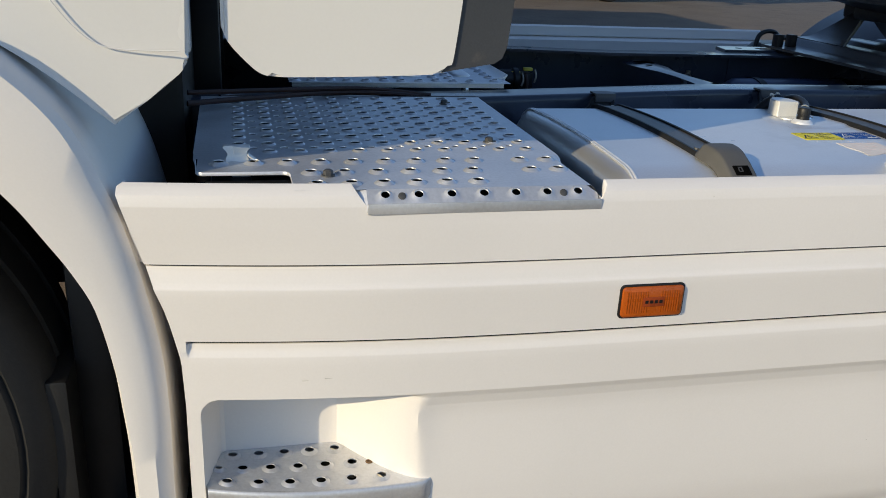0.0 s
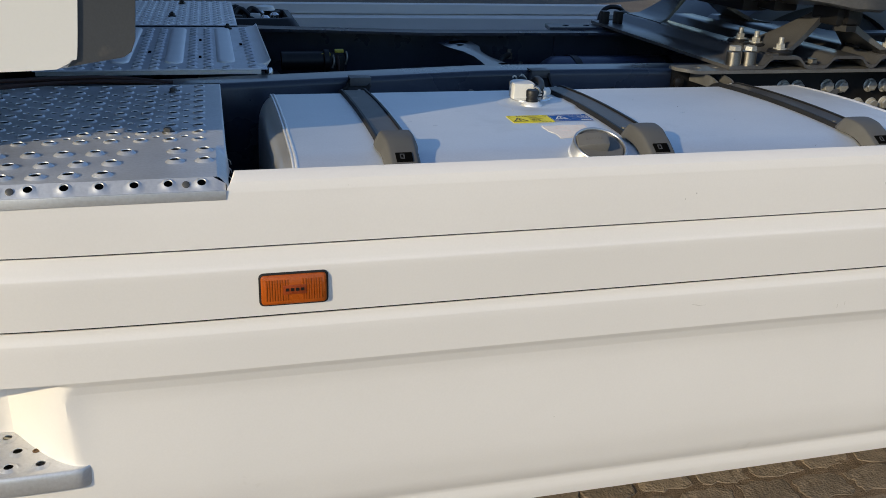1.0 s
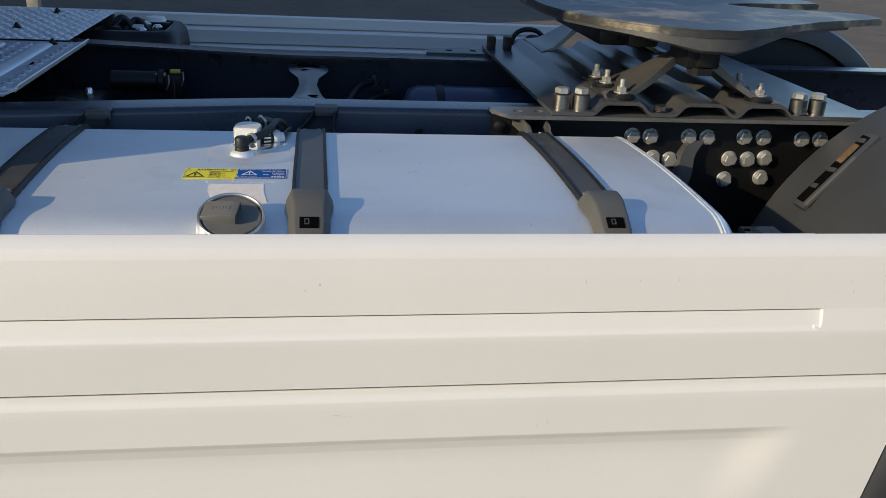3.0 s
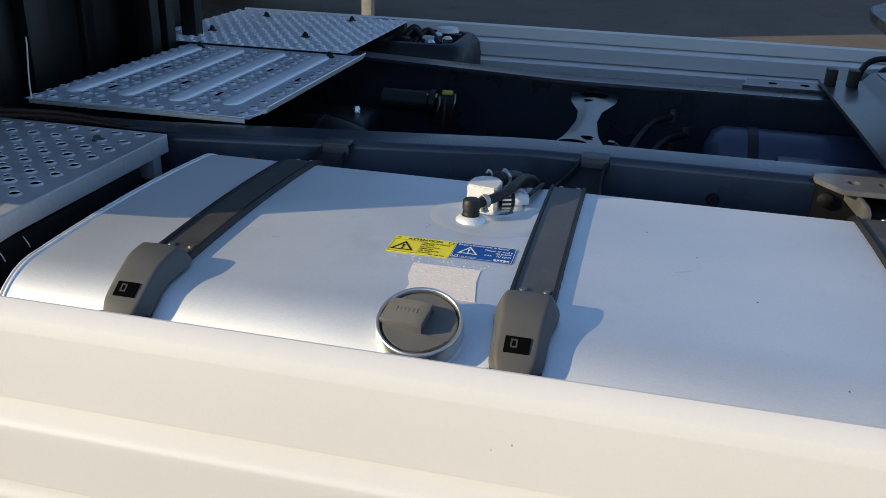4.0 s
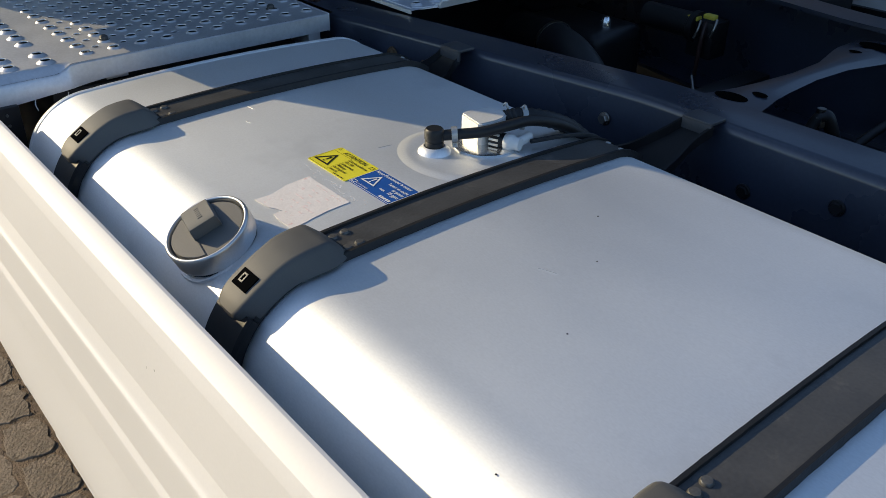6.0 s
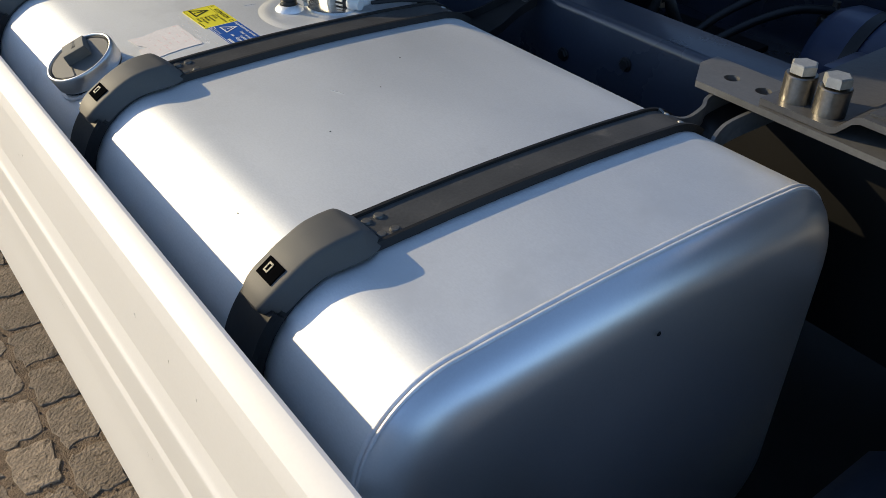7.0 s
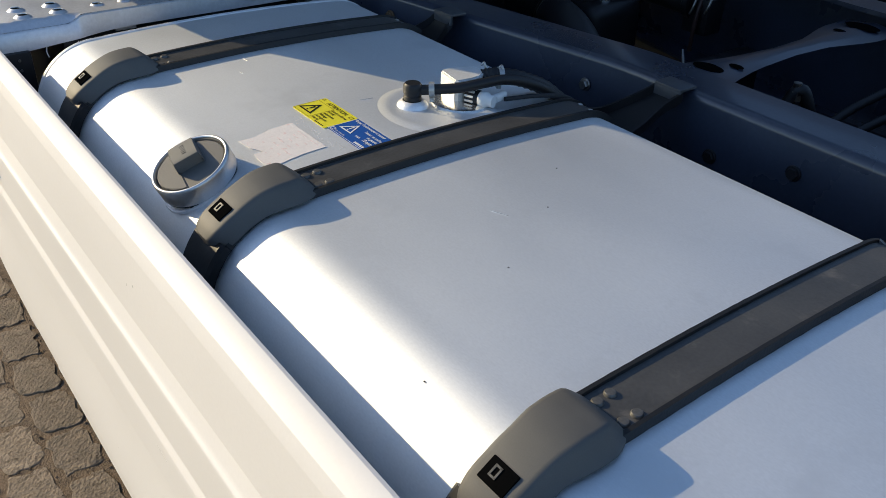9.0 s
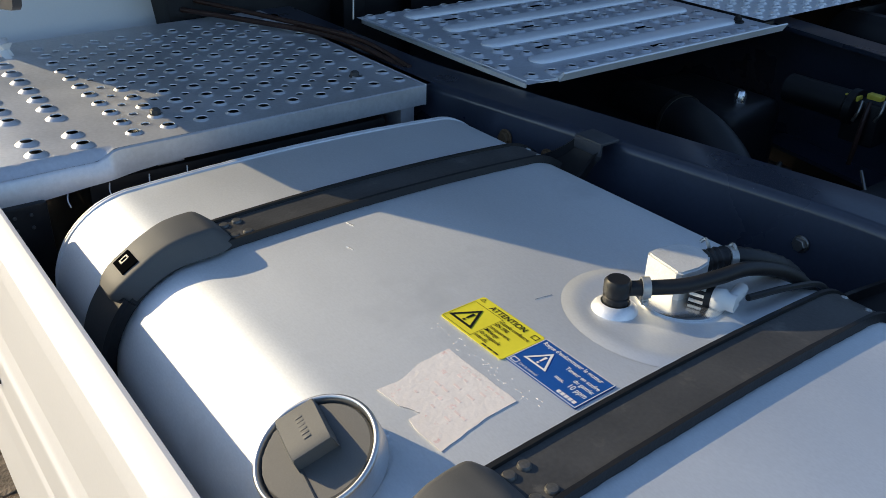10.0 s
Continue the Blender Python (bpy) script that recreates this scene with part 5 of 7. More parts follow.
# ---- tread deck across the frame ----
def catwalk():
    t = thing("catwalk", (0.32, 2.4, 0.93), "bright aluminium catwalk plate with raised ribs across the frame", "catwalk")
    Z = 0.962
    ribs = (0.102, 0.229, 0.356, 0.482)

    def lay(x, y, z):
        return (x, y, Z + z)
    bm = bmesh.new()
    # columns of raised holes in staggered rows between the ribs
    rows = [(0.050, 0.0785, 0.064, 0.0)] + [v for a, b in zip(ribs, ribs[1:]) for m in ((a + b) / 2,) for v in ((a + 0.0235, m, m - 0.019, 0.5), (m, b - 0.0235, m + 0.020, 0.0))] + [(0.5055, 0.578, 0.545, 0.5)]
    pitch = 0.0485
    for x0, x1, x, shift in rows:
        y = 2.040 + 0.5 * pitch * shift
        cell(bm, x0, x1, 2.040, y, None, lay)
        while y + pitch < 2.762:
            cell(bm, x0, x1, y, y + pitch, (x, y + pitch / 2, 0.0078, 0.0046, 0.0058), lay, 14)
            y += pitch
        cell(bm, x0, x1, y, 2.762, None, lay)
    for c in ribs:
        cell(bm, c - 0.0235, c + 0.0235, 2.040, 2.092, (c, 2.066, 0.0078, 0.0046, 0.0058), lay, 14)
        cell(bm, c - 0.0235, c + 0.0235, 2.092, 2.762, None, lay)
    part("tread", bm, TREAD, t, "dusty aluminium sheet with raised holes", angle=35)
    for k, c in enumerate(ribs):
        bm = bmesh.new()
        y0, rings = 2.128 + 0.006 * (k % 2), []
        for dy, f in [(0, 0.25), (0.003, 0.55), (0.009, 0.82), (0.018, 0.97), (0.028, 1.0), (0.2, 1.0), (0.4, 1.0), (0.555, 1.0), (0.567, 0.97), (0.576, 0.82), (0.582, 0.55), (0.585, 0.25)]:
            rings.append([(c + 0.0225 * f * q, y0 + dy, Z + 0.0003 + 0.0055 * hh * (0.35 + 0.65 * f)) for q, hh in ((-1, -0.2), (-0.97, 0.35), (-0.84, 0.80), (-0.5, 1.0), (0, 1.06), (0.5, 1.0), (0.84, 0.80), (0.97, 0.35), (1, -0.2))])
        loft(bm, rings)
        part("rib", bm, RIB, t, "raised rib, paler than the sheet", angle=50)
    bm = bmesh.new()
    rings = []
    for k in range(12):
        y = 2.110 + (2.762 - 2.110) * k / 11
        rings.append([(0.556, y, Z + 0.001), (0.578, y, Z + 0.004), (0.588, y, Z + 0.012), (0.590, y, Z + 0.010), (0.580, y, Z - 0.006), (0.556, y, Z - 0.003)])
    loft(bm, rings)
    loft(bm, [[(0.556, 2.056, Z + 0.001), (0.560, 2.056, Z - 0.004)], [(0.572, 2.075, Z + 0.001), (0.572, 2.075, Z - 0.004)], [(0.578, 2.108, Z + 0.001), (0.578, 2.108, Z - 0.004)],
              [(0.556, 2.108, Z + 0.001), (0.556, 2.108, Z - 0.004)]], cap=False, close=False)
    part("edge", bm, DECK, t, "turned-up edge")
    bm = bmesh.new()
    box(bm, 0.056, 0.562, 2.048, 2.0515, Z - 0.012, Z + 0.001, 0.001)
    part("edge", bm, DECK, t)
    # slots as black bars on the sheet, not cut through
    for x, y in ((0.164, 2.20), (0.164, 2.44), (0.292, 2.30), (0.419, 2.22), (0.419, 2.50), (0.528, 2.42)):
            bm = bmesh.new()
            box(bm, x - 0.0035, x + 0.0035, y - 0.015, y + 0.015, Z - 0.002, Z + 0.0012)
            part("slot", bm, HOLESHADE, t)
    for x in (0.10, 0.50):
        bm = bmesh.new()
        box(bm, x - 0.015, x + 0.015, 2.07, 2.74, 0.945, Z - 0.004, 0.002)
        part("support", bm, BLACK, t)
    # far half, one sheet lower and finer
    f = thing("catwalk", (0.2, 3.1, 0.93), "bright aluminium catwalk plate with fine raised holes", "catwalk")
    bm = bmesh.new()

    def lay2(x, y, z):
        return (x, y, Z + 0.004 + z)
    for j in range(21):
        for i in range(17):
            x0, y0 = -0.115 + 0.038 * i, 2.768 + 0.031 * j
            cell(bm, x0, x0 + 0.038, y0, y0 + 0.031, (x0 + 0.012 + 0.014 * (j % 2), y0 + 0.0155, 0.0055, 0.0042, 0.005), lay2, 10)
    part("tread", bm, DECK, f, angle=35)
    for y, z in ((2.768, 0.945), (3.36, 0.80)):
        bm = bmesh.new()
        box(bm, -0.115, 0.532, y, y + 0.035, z, Z, 0.002)
        part("support", bm, BLACK, f)
    me = finish(stud(0.009, 0.010, 0.016), BLACK, "bolt")
    for x, y in ((0.328, 2.965), (0.352, 3.33), (0.02, 2.96), (0.05, 3.3)):
        shared("bolt", me, f, Matrix.Translation((x, y, Z + 0.006)))
    for x, y in ((0.50, 2.715), (0.11, 2.715)):
        shared("bolt", me, t, Matrix.Translation((x, y, Z + 0.001)))


catwalk()


# ---- chassis frame ----
def rail(name, side, parent):
    """One C-section rail; side +1: its flanges point to +y."""
    bm = bmesh.new()
    xs = [-2.5, -0.5] + [0.305 + 0.015 * k for k in range(7)] + [0.56, 0.78, 1.0, 1.06] + [1.098 + 0.0104 * k for k in range(11)] + [1.30, 1.6, 3.0, 5.2]
    r, fl, th, top, bot = 0.014, 0.088, 0.009, 0.949, 0.68
    rings = []
    for x in xs:
        yo = rail_y(x) if side > 0 else 4.87 - rail_y(x)
        prof = [(fl, top)]
        for k in range(6):
            a = radians(90 + 18 * k)
            prof.append((r + r * math.cos(a), top - r + r * math.sin(a)))
        for k in range(6):
            a = radians(180 + 18 * k)
            prof.append((r + r * math.cos(a), bot + r + r * math.sin(a)))
        prof += [(fl, bot), (fl, bot + th), (th, bot + th), (th, top - th), (fl, top - th)]
        rings.append([(x, yo + side * p, z) for p, z in prof])
    loft(bm, rings)
    part(name, bm, FRAME, parent, "dark blue-black painted steel rail", angle=30)


def chassis():
    t = thing("chassis_frame", (1.3, 2.435, 0.68), "dark painted steel chassis frame with cross members", "chassis frame")
    rail("rail", 1, t)
    rail("rail", -1, t)
    # bow-tie cross member
    bm = bmesh.new()

    def warp(u, v, z):
        y = 2.150 + 0.58 * v
        half = lerp(v, [(0, 0.066), (0.08, 0.052), (0.22, 0.034), (0.45, 0.0235), (0.58, 0.0245), (0.68, 0.034), (0.76, 0.050), (0.84, 0.058), (1, 0.060)])
        return (1.2345 - 0.002 * v + u * half, y, 0.930 - 0.010 * v + 0.007 * (1 - abs(u)) * ease(0.0, 0.25, v) + z)
    cuts = (0, 0.09, 0.19, 0.27, 0.45, 0.62, 0.78, 0.83, 0.99)
    for v0, v1 in zip(cuts, cuts[1:]):
        for q in range(4):
            cell(bm, -1 + q / 2, -0.5 + q / 2, v0, v1, None, warp)
    part("cross_member", bm, FRAME, t, "waisted pressed steel cross member")
    # holes as black discs lying on the pressing
    for u, v, r in ((-0.30, 0.10, 0.020), (0.30, 0.17, 0.010), (0.0, 0.90, 0.024), (-0.20, 0.79, 0.009)):
        bm = bmesh.new()
        x, y, z = warp(u, v, 0.0012)
        lathe(bm, [(r * 1.15, -0.0008), (r, 0.0004), (r * 0.9, 0.0006), (0, 0.0006)], Matrix.Translation((x, y, z)) @ Matrix.Diagonal((1.3, 0.8, 1, 1)), 18)
        part("hole", bm, HOLESHADE, t)
    bm = bmesh.new()
    box(bm, 1.09, 1.34, 2.10, 2.72, 0.70, 0.715, 0.003)
    part("cross_member", bm, BLACK, t)
    bm = bmesh.new()
    box(bm, 0.95, 1.00, 2.10, 2.72, 0.70, 0.80, 0.006)
    part("cross_member", bm, BLACK, t)
    # pads and bolts on the rail's face
    me = finish(hexbolt(0.0095, 0.009), DULL, "bolt")
    mb = finish(hexbolt(0.012, 0.009), RUST, "bolt")
    md = finish(hexbolt(0.010, 0.007), BLACK, "bolt")
    for x, z, q in ((1.094, 0.893, me), (0.617, 0.899, mb), (0.70, 0.89, mb), (1.36, 0.86, md), (1.50, 0.89, md)):
        shared("bolt", q, t, Matrix.Translation((x, rail_y(x), z)) @ pose(0, 0, 0, 90, 0, 0))
    return t


chassis()


# ---- angle brackets and base plate of the coupling ----
def subframe():
    t = thing("mounting_angle", (2.4, 2.0, 0.62), "black steel mounting angle bolted to the frame rail", "mounting bracket")
    bm = bmesh.new()
    slab(bm, [(1.800, 1.966), (3.6, 1.966), (3.6, 2.058), (1.800, 2.058)], 0.9505, 0.9595)
    slab(bm, [(1.664, 2.020), (1.700, 1.966), (1.700, 2.058), (1.664, 2.058)], 0.9505, 0.9595)
    for x in (1.7245, 1.7755):
        for z in (0.9595, 0.9505):
            cell(bm, 1.700 if x < 1.75 else 1.750, 1.750 if x < 1.75 else 1.800, 1.966, 2.058, (x, 2.012, 0.011, 0.0, 0.002), lambda px, py, pz, z=z: (px, py, z + (pz if z > 0.955 else -pz)), 20)
        lathe(bm, [(0.0107, 0.9595), (0.0107, 0.9505)], Matrix.Translation((x, 2.012, 0)), 24)
    for y in (1.966, 2.058):
        bm.faces.new([bm.verts.new(p) for p in ((1.700, y, 0.9505), (1.800, y, 0.9505), (1.800, y, 0.9595), (1.700, y, 0.9595))])
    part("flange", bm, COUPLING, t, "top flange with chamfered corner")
    # web in near-black, much darker than the flange
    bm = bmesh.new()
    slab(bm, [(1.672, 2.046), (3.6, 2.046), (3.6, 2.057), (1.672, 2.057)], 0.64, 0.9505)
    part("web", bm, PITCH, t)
    me = finish(hexbolt(0.0168, 0.0165), ZINC, "bolt", True, 20)
    spots = [(2.030, 0.902), (2.077, 0.901), (2.177, 0.902), (2.226, 0.901), (2.324, 0.903), (2.376, 0.902), (2.09, 0.846), (2.135, 0.842), (2.294, 0.846), (2.343, 0.845), (2.389, 0.849),
             (2.037, 0.748), (2.083, 0.747), (2.29, 0.792), (2.388, 0.797), (2.037, 0.848), (2.48, 0.90), (2.53, 0.90)]
    for k, (x, z) in enumerate(spots):
        shared("bolt", me, t, Matrix.Translation((x - 0.003, 2.046, z - 0.006)) @ pose(0, 0, 0, 90, 0, 0) @ pose(0, 0, 0, 0, 0, 17 * k))
    bm = bmesh.new()
    lathe(bm, [(0, 0), (0.014, 0), (0.014, 0.01), (0.006, 0.014), (0, 0.014)], Matrix.Translation((1.690, 2.046, 0.915)) @ pose(0, 0, 0, 90, 0, 0), 16)
    part("plug", bm, BLACK, t)
    bm = bmesh.new()
    rings = []
    for q in smooth_path([(2.195, 2.040, 0.885), (2.172, 2.032, 0.850), (2.165, 2.022, 0.800), (2.150, 2.018, 0.755), (2.120, 2.020, 0.720)], 4):
        rings.append([(q.x - 0.026, q.y + 0.006, q.z), (q.x - 0.018, q.y - 0.008, q.z + 0.004), (q.x + 0.018, q.y - 0.008, q.z + 0.004), (q.x + 0.026, q.y + 0.006, q.z), (q.x + 0.02, q.y + 0.022, q.z), (q.x - 0.02, q.y + 0.022, q.z)])
    loft(bm, rings)
    lathe(bm, [(0.038, 0), (0.038, 0.024), (0.032, 0.030), (0.018, 0.031), (0.016, 0.020), (0, 0.020)], Matrix.Translation((2.140, 2.046, 0.770)) @ pose(0, 0, 0, 90, 0, 0), 28)
    part("forged_arm", bm, DARKCAST, t, "dark forged arm with a round boss")
    p = thing("coupling_base_plate", (2.4, 2.435, 0.9595), "black corrugated steel base plate under the coupling", "base plate")
    wave = [(1.797, 0.0)]
    for x0, x1 in ((1.896, 2.042), (2.096, 2.246), (2.255, 2.402)):
        wave += [(x0, 0.0), (x0 + 0.009, 0.004), (x0 + 0.025, 0.022), (x0 + 0.035, 0.026), (x1 - 0.039, 0.026), (x1 - 0.028, 0.022), (x1 - 0.010, 0.004), (x1, 0.0)]
    wave.append((2.62, 0.0))
    bm = bmesh.new()
    rings = []
    for y in (1.972, 1.982, 2.4, 2.88, 2.895):
        rings.append([(x, y, 0.9605 + z) for x, z in wave] + [(x, y, 0.9605 + z + 0.009) for x, z in reversed(wave)])
    loft(bm, rings)
    part("plate", bm, DARKCAST, p, "black corrugated plate", angle=30)
    sp = finish(lathe(bmesh.new(), [(0.0205, 0), (0.0205, 0.034), (0.019, 0.0355), (0, 0.0355)], None, 24), DULL, "spacer")
    hb = finish(hexbolt(0.0175, 0.0145, False), ZINC, "bolt", True, 20)
    for k, (x, y) in enumerate(((1.826, 2.005), (1.873, 2.005), (2.425, 2.005), (2.475, 2.005))):
        shared("spacer", sp, p, Matrix.Translation((x, y, 0.9695)), "oily steel spacer")
        shared("bolt", hb, p, Matrix.Translation((x, y, 0.9695 + 0.0355)) @ pose(0, 0, 0, 0, 0, 13 * k))
    bu = finish(lathe(bmesh.new(), [(0.034, 0), (0.035, 0.006), (0.031, 0.0115), (0.020, 0.0128), (0, 0.0128)], None, 24), BLACK, "bushing")
    st = finish(stud(0.0125, 0.014, 0.032), ZINC, "stud", True, 20)
    for x, y in ((1.975, 2.017), (1.975, 2.134), (1.971, 2.209), (2.325, 2.017), (2.325, 2.134)):
        shared("bushing", bu, p, Matrix.Translation((x, y, 0.9955)))
        shared("stud", st, p, Matrix.Translation((x, y, 1.0082)), "bright stud with nut")
    lo = finish(hexbolt(0.014, 0.014), DULL, "bolt", True, 20)
    for x in (2.069, 2.43):
        shared("bolt", lo, p, Matrix.Translation((x, 1.995, 0.971)))


subframe()


def fifth_wheel():
    t = thing("fifth_wheel", (2.35, 2.435, 1.0), "greasy dark steel fifth wheel coupling plate on forged brackets", "fifth wheel")
    half = [(1.822, 0.0), (1.828, 0.17), (1.852, 0.31), (1.90, 0.40), (1.963, 0.465), (2.03, 0.52), (2.095, 0.548), (2.18, 0.548), (2.27, 0.50), (2.37, 0.42), (2.50, 0.33), (2.62, 0.27), (2.74, 0.215), (2.76, 0.19), (2.755, 0.12), (2.70, 0.09), (2.50, 0.055), (2.42, 0.03), (2.40, 0.0)]
    out = [(x, 2.435 - d) for x, d in half] + [(x, 2.435 + d) for x, d in reversed(half[1:-1])]
    # tan in the grease's colour includes painted reflections
    bm = bmesh.new()
    slab(bm, out, 1.160, 1.177, 0.004)
    part("top_plate", bm, GREASE, t, "worn greased top plate with a slot for the king pin")
    rim = [(x, 2.435 - d) for x, d in half[:12]] + [(x, 2.435 + d) for x, d in reversed(half[1:12])]
    bm = bmesh.new()
    deep = [0.010 + 0.032 * math.exp(-((x - 2.15) / 0.13) ** 2) for x, y in rim]
    loft(bm, [[(2.2 + (x - 2.2) * k, 2.435 + (y - 2.435) * k, 1.161 - f * d) for (x, y), d in zip(rim, deep)] for k, f in ((0.994, 0), (0.990, 0.8), (0.975, 1.0), (0.90, 1.0))] + [[(2.2 + (x - 2.2) * 0.6, 2.435 + (y - 2.435) * 0.6, 1.115) for x, y in rim]])
    part("underside", bm, DARKCAST, t, "dark cast underside")
    for s in (1, -1):
        yb = 2.435 - s * 0.40
        bm = bmesh.new()
        for d in (-1, 1):
            rings = []
            for u in range(9):
                v = u / 8
                x = 2.150 - d * (0.215 - 0.185 * v)
                lo, hi = 1.985 + 0.062 * v ** 1.3, 2.245 - 0.15 * v ** 0.8
                z = 0.992 + 0.118 * max(0, v - 0.22) ** 1.2
                h = 0.006 + 0.016 * v
                if s < 0:
                    lo, hi = 4.87 - hi, 4.87 - lo
                rings.append([(x, lo, z), (x, hi, z), (x - d * 0.004, hi, z + h), (x - d * 0.002, (lo + hi) / 2, z + h * 0.8), (x - d * 0.004, lo, z + h)])
            loft(bm, rings)
        part("bracket", bm, DARKCAST, t, "forged V-shaped bracket", angle=35)
        bm = bmesh.new()
        box(bm, 2.106, 2.190, yb - 0.060, yb + 0.050, 1.075, 1.150, 0.008)
        part("pivot_block", bm, BLACK, t)
        bm = bmesh.new()
        lathe(bm, [(0, 0), (0.032, 0), (0.032, 0.016), (0.026, 0.020), (0, 0.020)], Matrix.Translation((2.148, yb - 0.045 * s, 1.062)), 6)
        box(bm, 2.128, 2.168, yb - 0.066 * s - 0.012, yb - 0.066 * s + 0.012, 1.082, 1.156, 0.004)
        part("pivot_bolt", bm, BLACK, t)
    # latch castings underneath
    bm = bmesh.new()
    box(bm, 1.97, 2.06, 2.22, 2.66, 1.085, 1.135, 0.014)
    box(bm, 2.02, 2.10, 2.14, 2.30, 1.095, 1.130, 0.010)
    part("latch_housing", bm, BLACK, t)
    return t


fifth_wheel()


def frame_clutter():
    """Parts between the rails: pipes, air tank, connectors, propeller shaft."""
    a = thing("air_tank", (1.72, 2.62, 0.70), "dark blue painted compressed air tank between the rails", "air tank")
    bm = bmesh.new()
    m = Matrix.Translation((1.505, 2.62, 0.765)) @ pose(0, 0, 0, 0, 90, 0)
    lathe(bm, [(0, 0), (0.07, 0.006), (0.11, 0.025), (0.122, 0.05), (0.122, 0.66), (0.11, 0.69), (0, 0.71)], m, 36)
    part("shell", bm, AIRTANK, a)
    for x in (1.62, 1.95):
        bm = bmesh.new()
        lathe(bm, [(0.123, -0.012), (0.126, -0.012), (0.126, 0.012), (0.123, 0.012)], Matrix.Translation((x, 2.62, 0.765)) @ pose(0, 0, 0, 0, 90, 0), 36)
        part("band", bm, BLACK, a)
    bm = bmesh.new()
    box(bm, 1.66, 1.86, 2.36, 2.47, 0.80, 0.872, 0.010)
    part("bracket", bm, AIRTANK, a)
    bm = bmesh.new()
    box(bm, 1.55, 1.98, 2.16, 2.72, 0.64, 0.655)
    part("cradle", bm, BLACK, a)

    s = thing("propeller_shaft", (1.3, 2.435, 0.55), "dark steel propeller shaft along the middle of the frame", "propeller shaft")
    bm = bmesh.new()
    lathe(bm, [(0, 0), (0.06, 0), (0.06, 2.6), (0, 2.6)], Matrix.Translation((0.3, 2.40, 0.60)) @ pose(0, 0, 0, 0, 90, 0), 24)
    part("tube", bm, BLACK, s)
    e = thing("intake_pipe", (0.62, 2.42, 0.70), "black rubber pipe elbow with a bright clamp", "pipe")
    bm = bmesh.new()
    tube(bm, [(0.42, 2.50, 0.800), (0.56, 2.47, 0.815), (0.67, 2.44, 0.800), (0.75, 2.41, 0.755), (0.77, 2.39, 0.66)], 0.050, 16)
    part("elbow", bm, HOSE, e)
    bm = bmesh.new()
    q = Matrix.Translation((0.575, 2.466, 0.8155)) @ pose(0, 0, 0, 0, 92, -14)
    lathe(bm, [(0.0505, -0.005), (0.0525, -0.005), (0.0525, 0.005), (0.0505, 0.005)], q, 32)
    part("clamp", bm, DULL, e, "dull band clamp")
    g = thing("gearbox", (0.3, 2.435, 0.45), "black gearbox housing between the rails", "gearbox")
    bm = bmesh.new()
    box(bm, -0.4, 0.56, 2.18, 2.68, 0.45, 0.80, 0.04, 3)
    box(bm, 0.40, 0.66, 2.52, 2.70, 0.60, 0.84, 0.03, 3)
    part("housing", bm, BLACK, g)
    bm = bmesh.new()
    lathe(bm, [(0, 0), (0.013, 0), (0.013, 0.018), (0.008, 0.026), (0, 0.026)], Matrix.Translation((0.615, 2.60, 0.838)), 16)
    part("breather", bm, ALUSMOOTH, g, "bright breather")
    c = thing("valve_block", (0.80, 2.70, 0.80), "black solenoid valve block with yellow clips on the far rail", "valve block")
    bm = bmesh.new()
    q = Matrix.Translation((0.66, 2.70, 0.865)) @ pose(0, 0, 0, 0, 90, 0)
    lathe(bm, [(0, 0), (0.030, 0), (0.030, 0.13), (0.036, 0.135), (0.036, 0.15), (0, 0.15)], q, 20)
    box(bm, 0.79, 0.86, 2.685, 2.745, 0.80, 0.885, 0.006)
    part("body", bm, BLACK, c)
    for x, z in ((0.800, 0.882), (0.842, 0.893)):
        bm = bmesh.new()
        box(bm, x - 0.014, x + 0.014, 2.682, 2.700, z, z + 0.010, 0.002)
        part("clip", bm, YELCLIP, c, "yellow locking clip")
        bm = bmesh.new()
        tube(bm, [(x + 0.022, 2.685, z + 0.004), (x + 0.024, 2.675, z - 0.015), (x + 0.018, 2.672, z - 0.035)], 0.0035, 8)
        part("wire", bm, DULL, c)
    bm = bmesh.new()
    tube(bm, [(0.835, 2.69, 0.885), (0.838, 2.676, 0.86), (0.836, 2.674, 0.82), (0.83, 2.68, 0.76)], 0.005, 8)
    part("cable", bm, CABLE, c, "orange-brown cable")
    bm = bmesh.new()
    tube(bm, [(0.70, 2.66, 0.72), (0.72, 2.60, 0.70), (0.74, 2.5, 0.69)], 0.006, 8)
    part("pipe", bm, DULL, c)
    bm = bmesh.new()
    tube(bm, [(0.93, 2.52, 0.82), (1.00, 2.46, 0.76), (1.06, 2.42, 0.72)], 0.003, 8)
    part("pipe", bm, DULL, c)
    h = thing("air_hoses", (1.42, 2.72, 0.80), "black air hoses with metal fittings on the far rail", "hoses")
    for pts, r in (([(1.30, 2.40, 0.74), (1.33, 2.52, 0.82), (1.38, 2.66, 0.868), (1.43, 2.73, 0.875)], 0.009), ([(1.32, 2.36, 0.72), (1.37, 2.52, 0.80), (1.42, 2.64, 0.835), (1.47, 2.71, 0.835)], 0.009),
                   ([(1.27, 2.30, 0.72), (1.285, 2.36, 0.84), (1.30, 2.38, 0.88), (1.315, 2.40, 0.84), (1.32, 2.46, 0.74)], 0.012)):
        bm = bmesh.new()
        tube(bm, pts, r, 10)
        part("hose", bm, HOSE, h)
    for x, y, z in ((1.433, 2.735, 0.875), (1.47, 2.715, 0.835), (1.44, 2.735, 0.80), (1.295, 2.375, 0.875)):
        bm = bmesh.new()
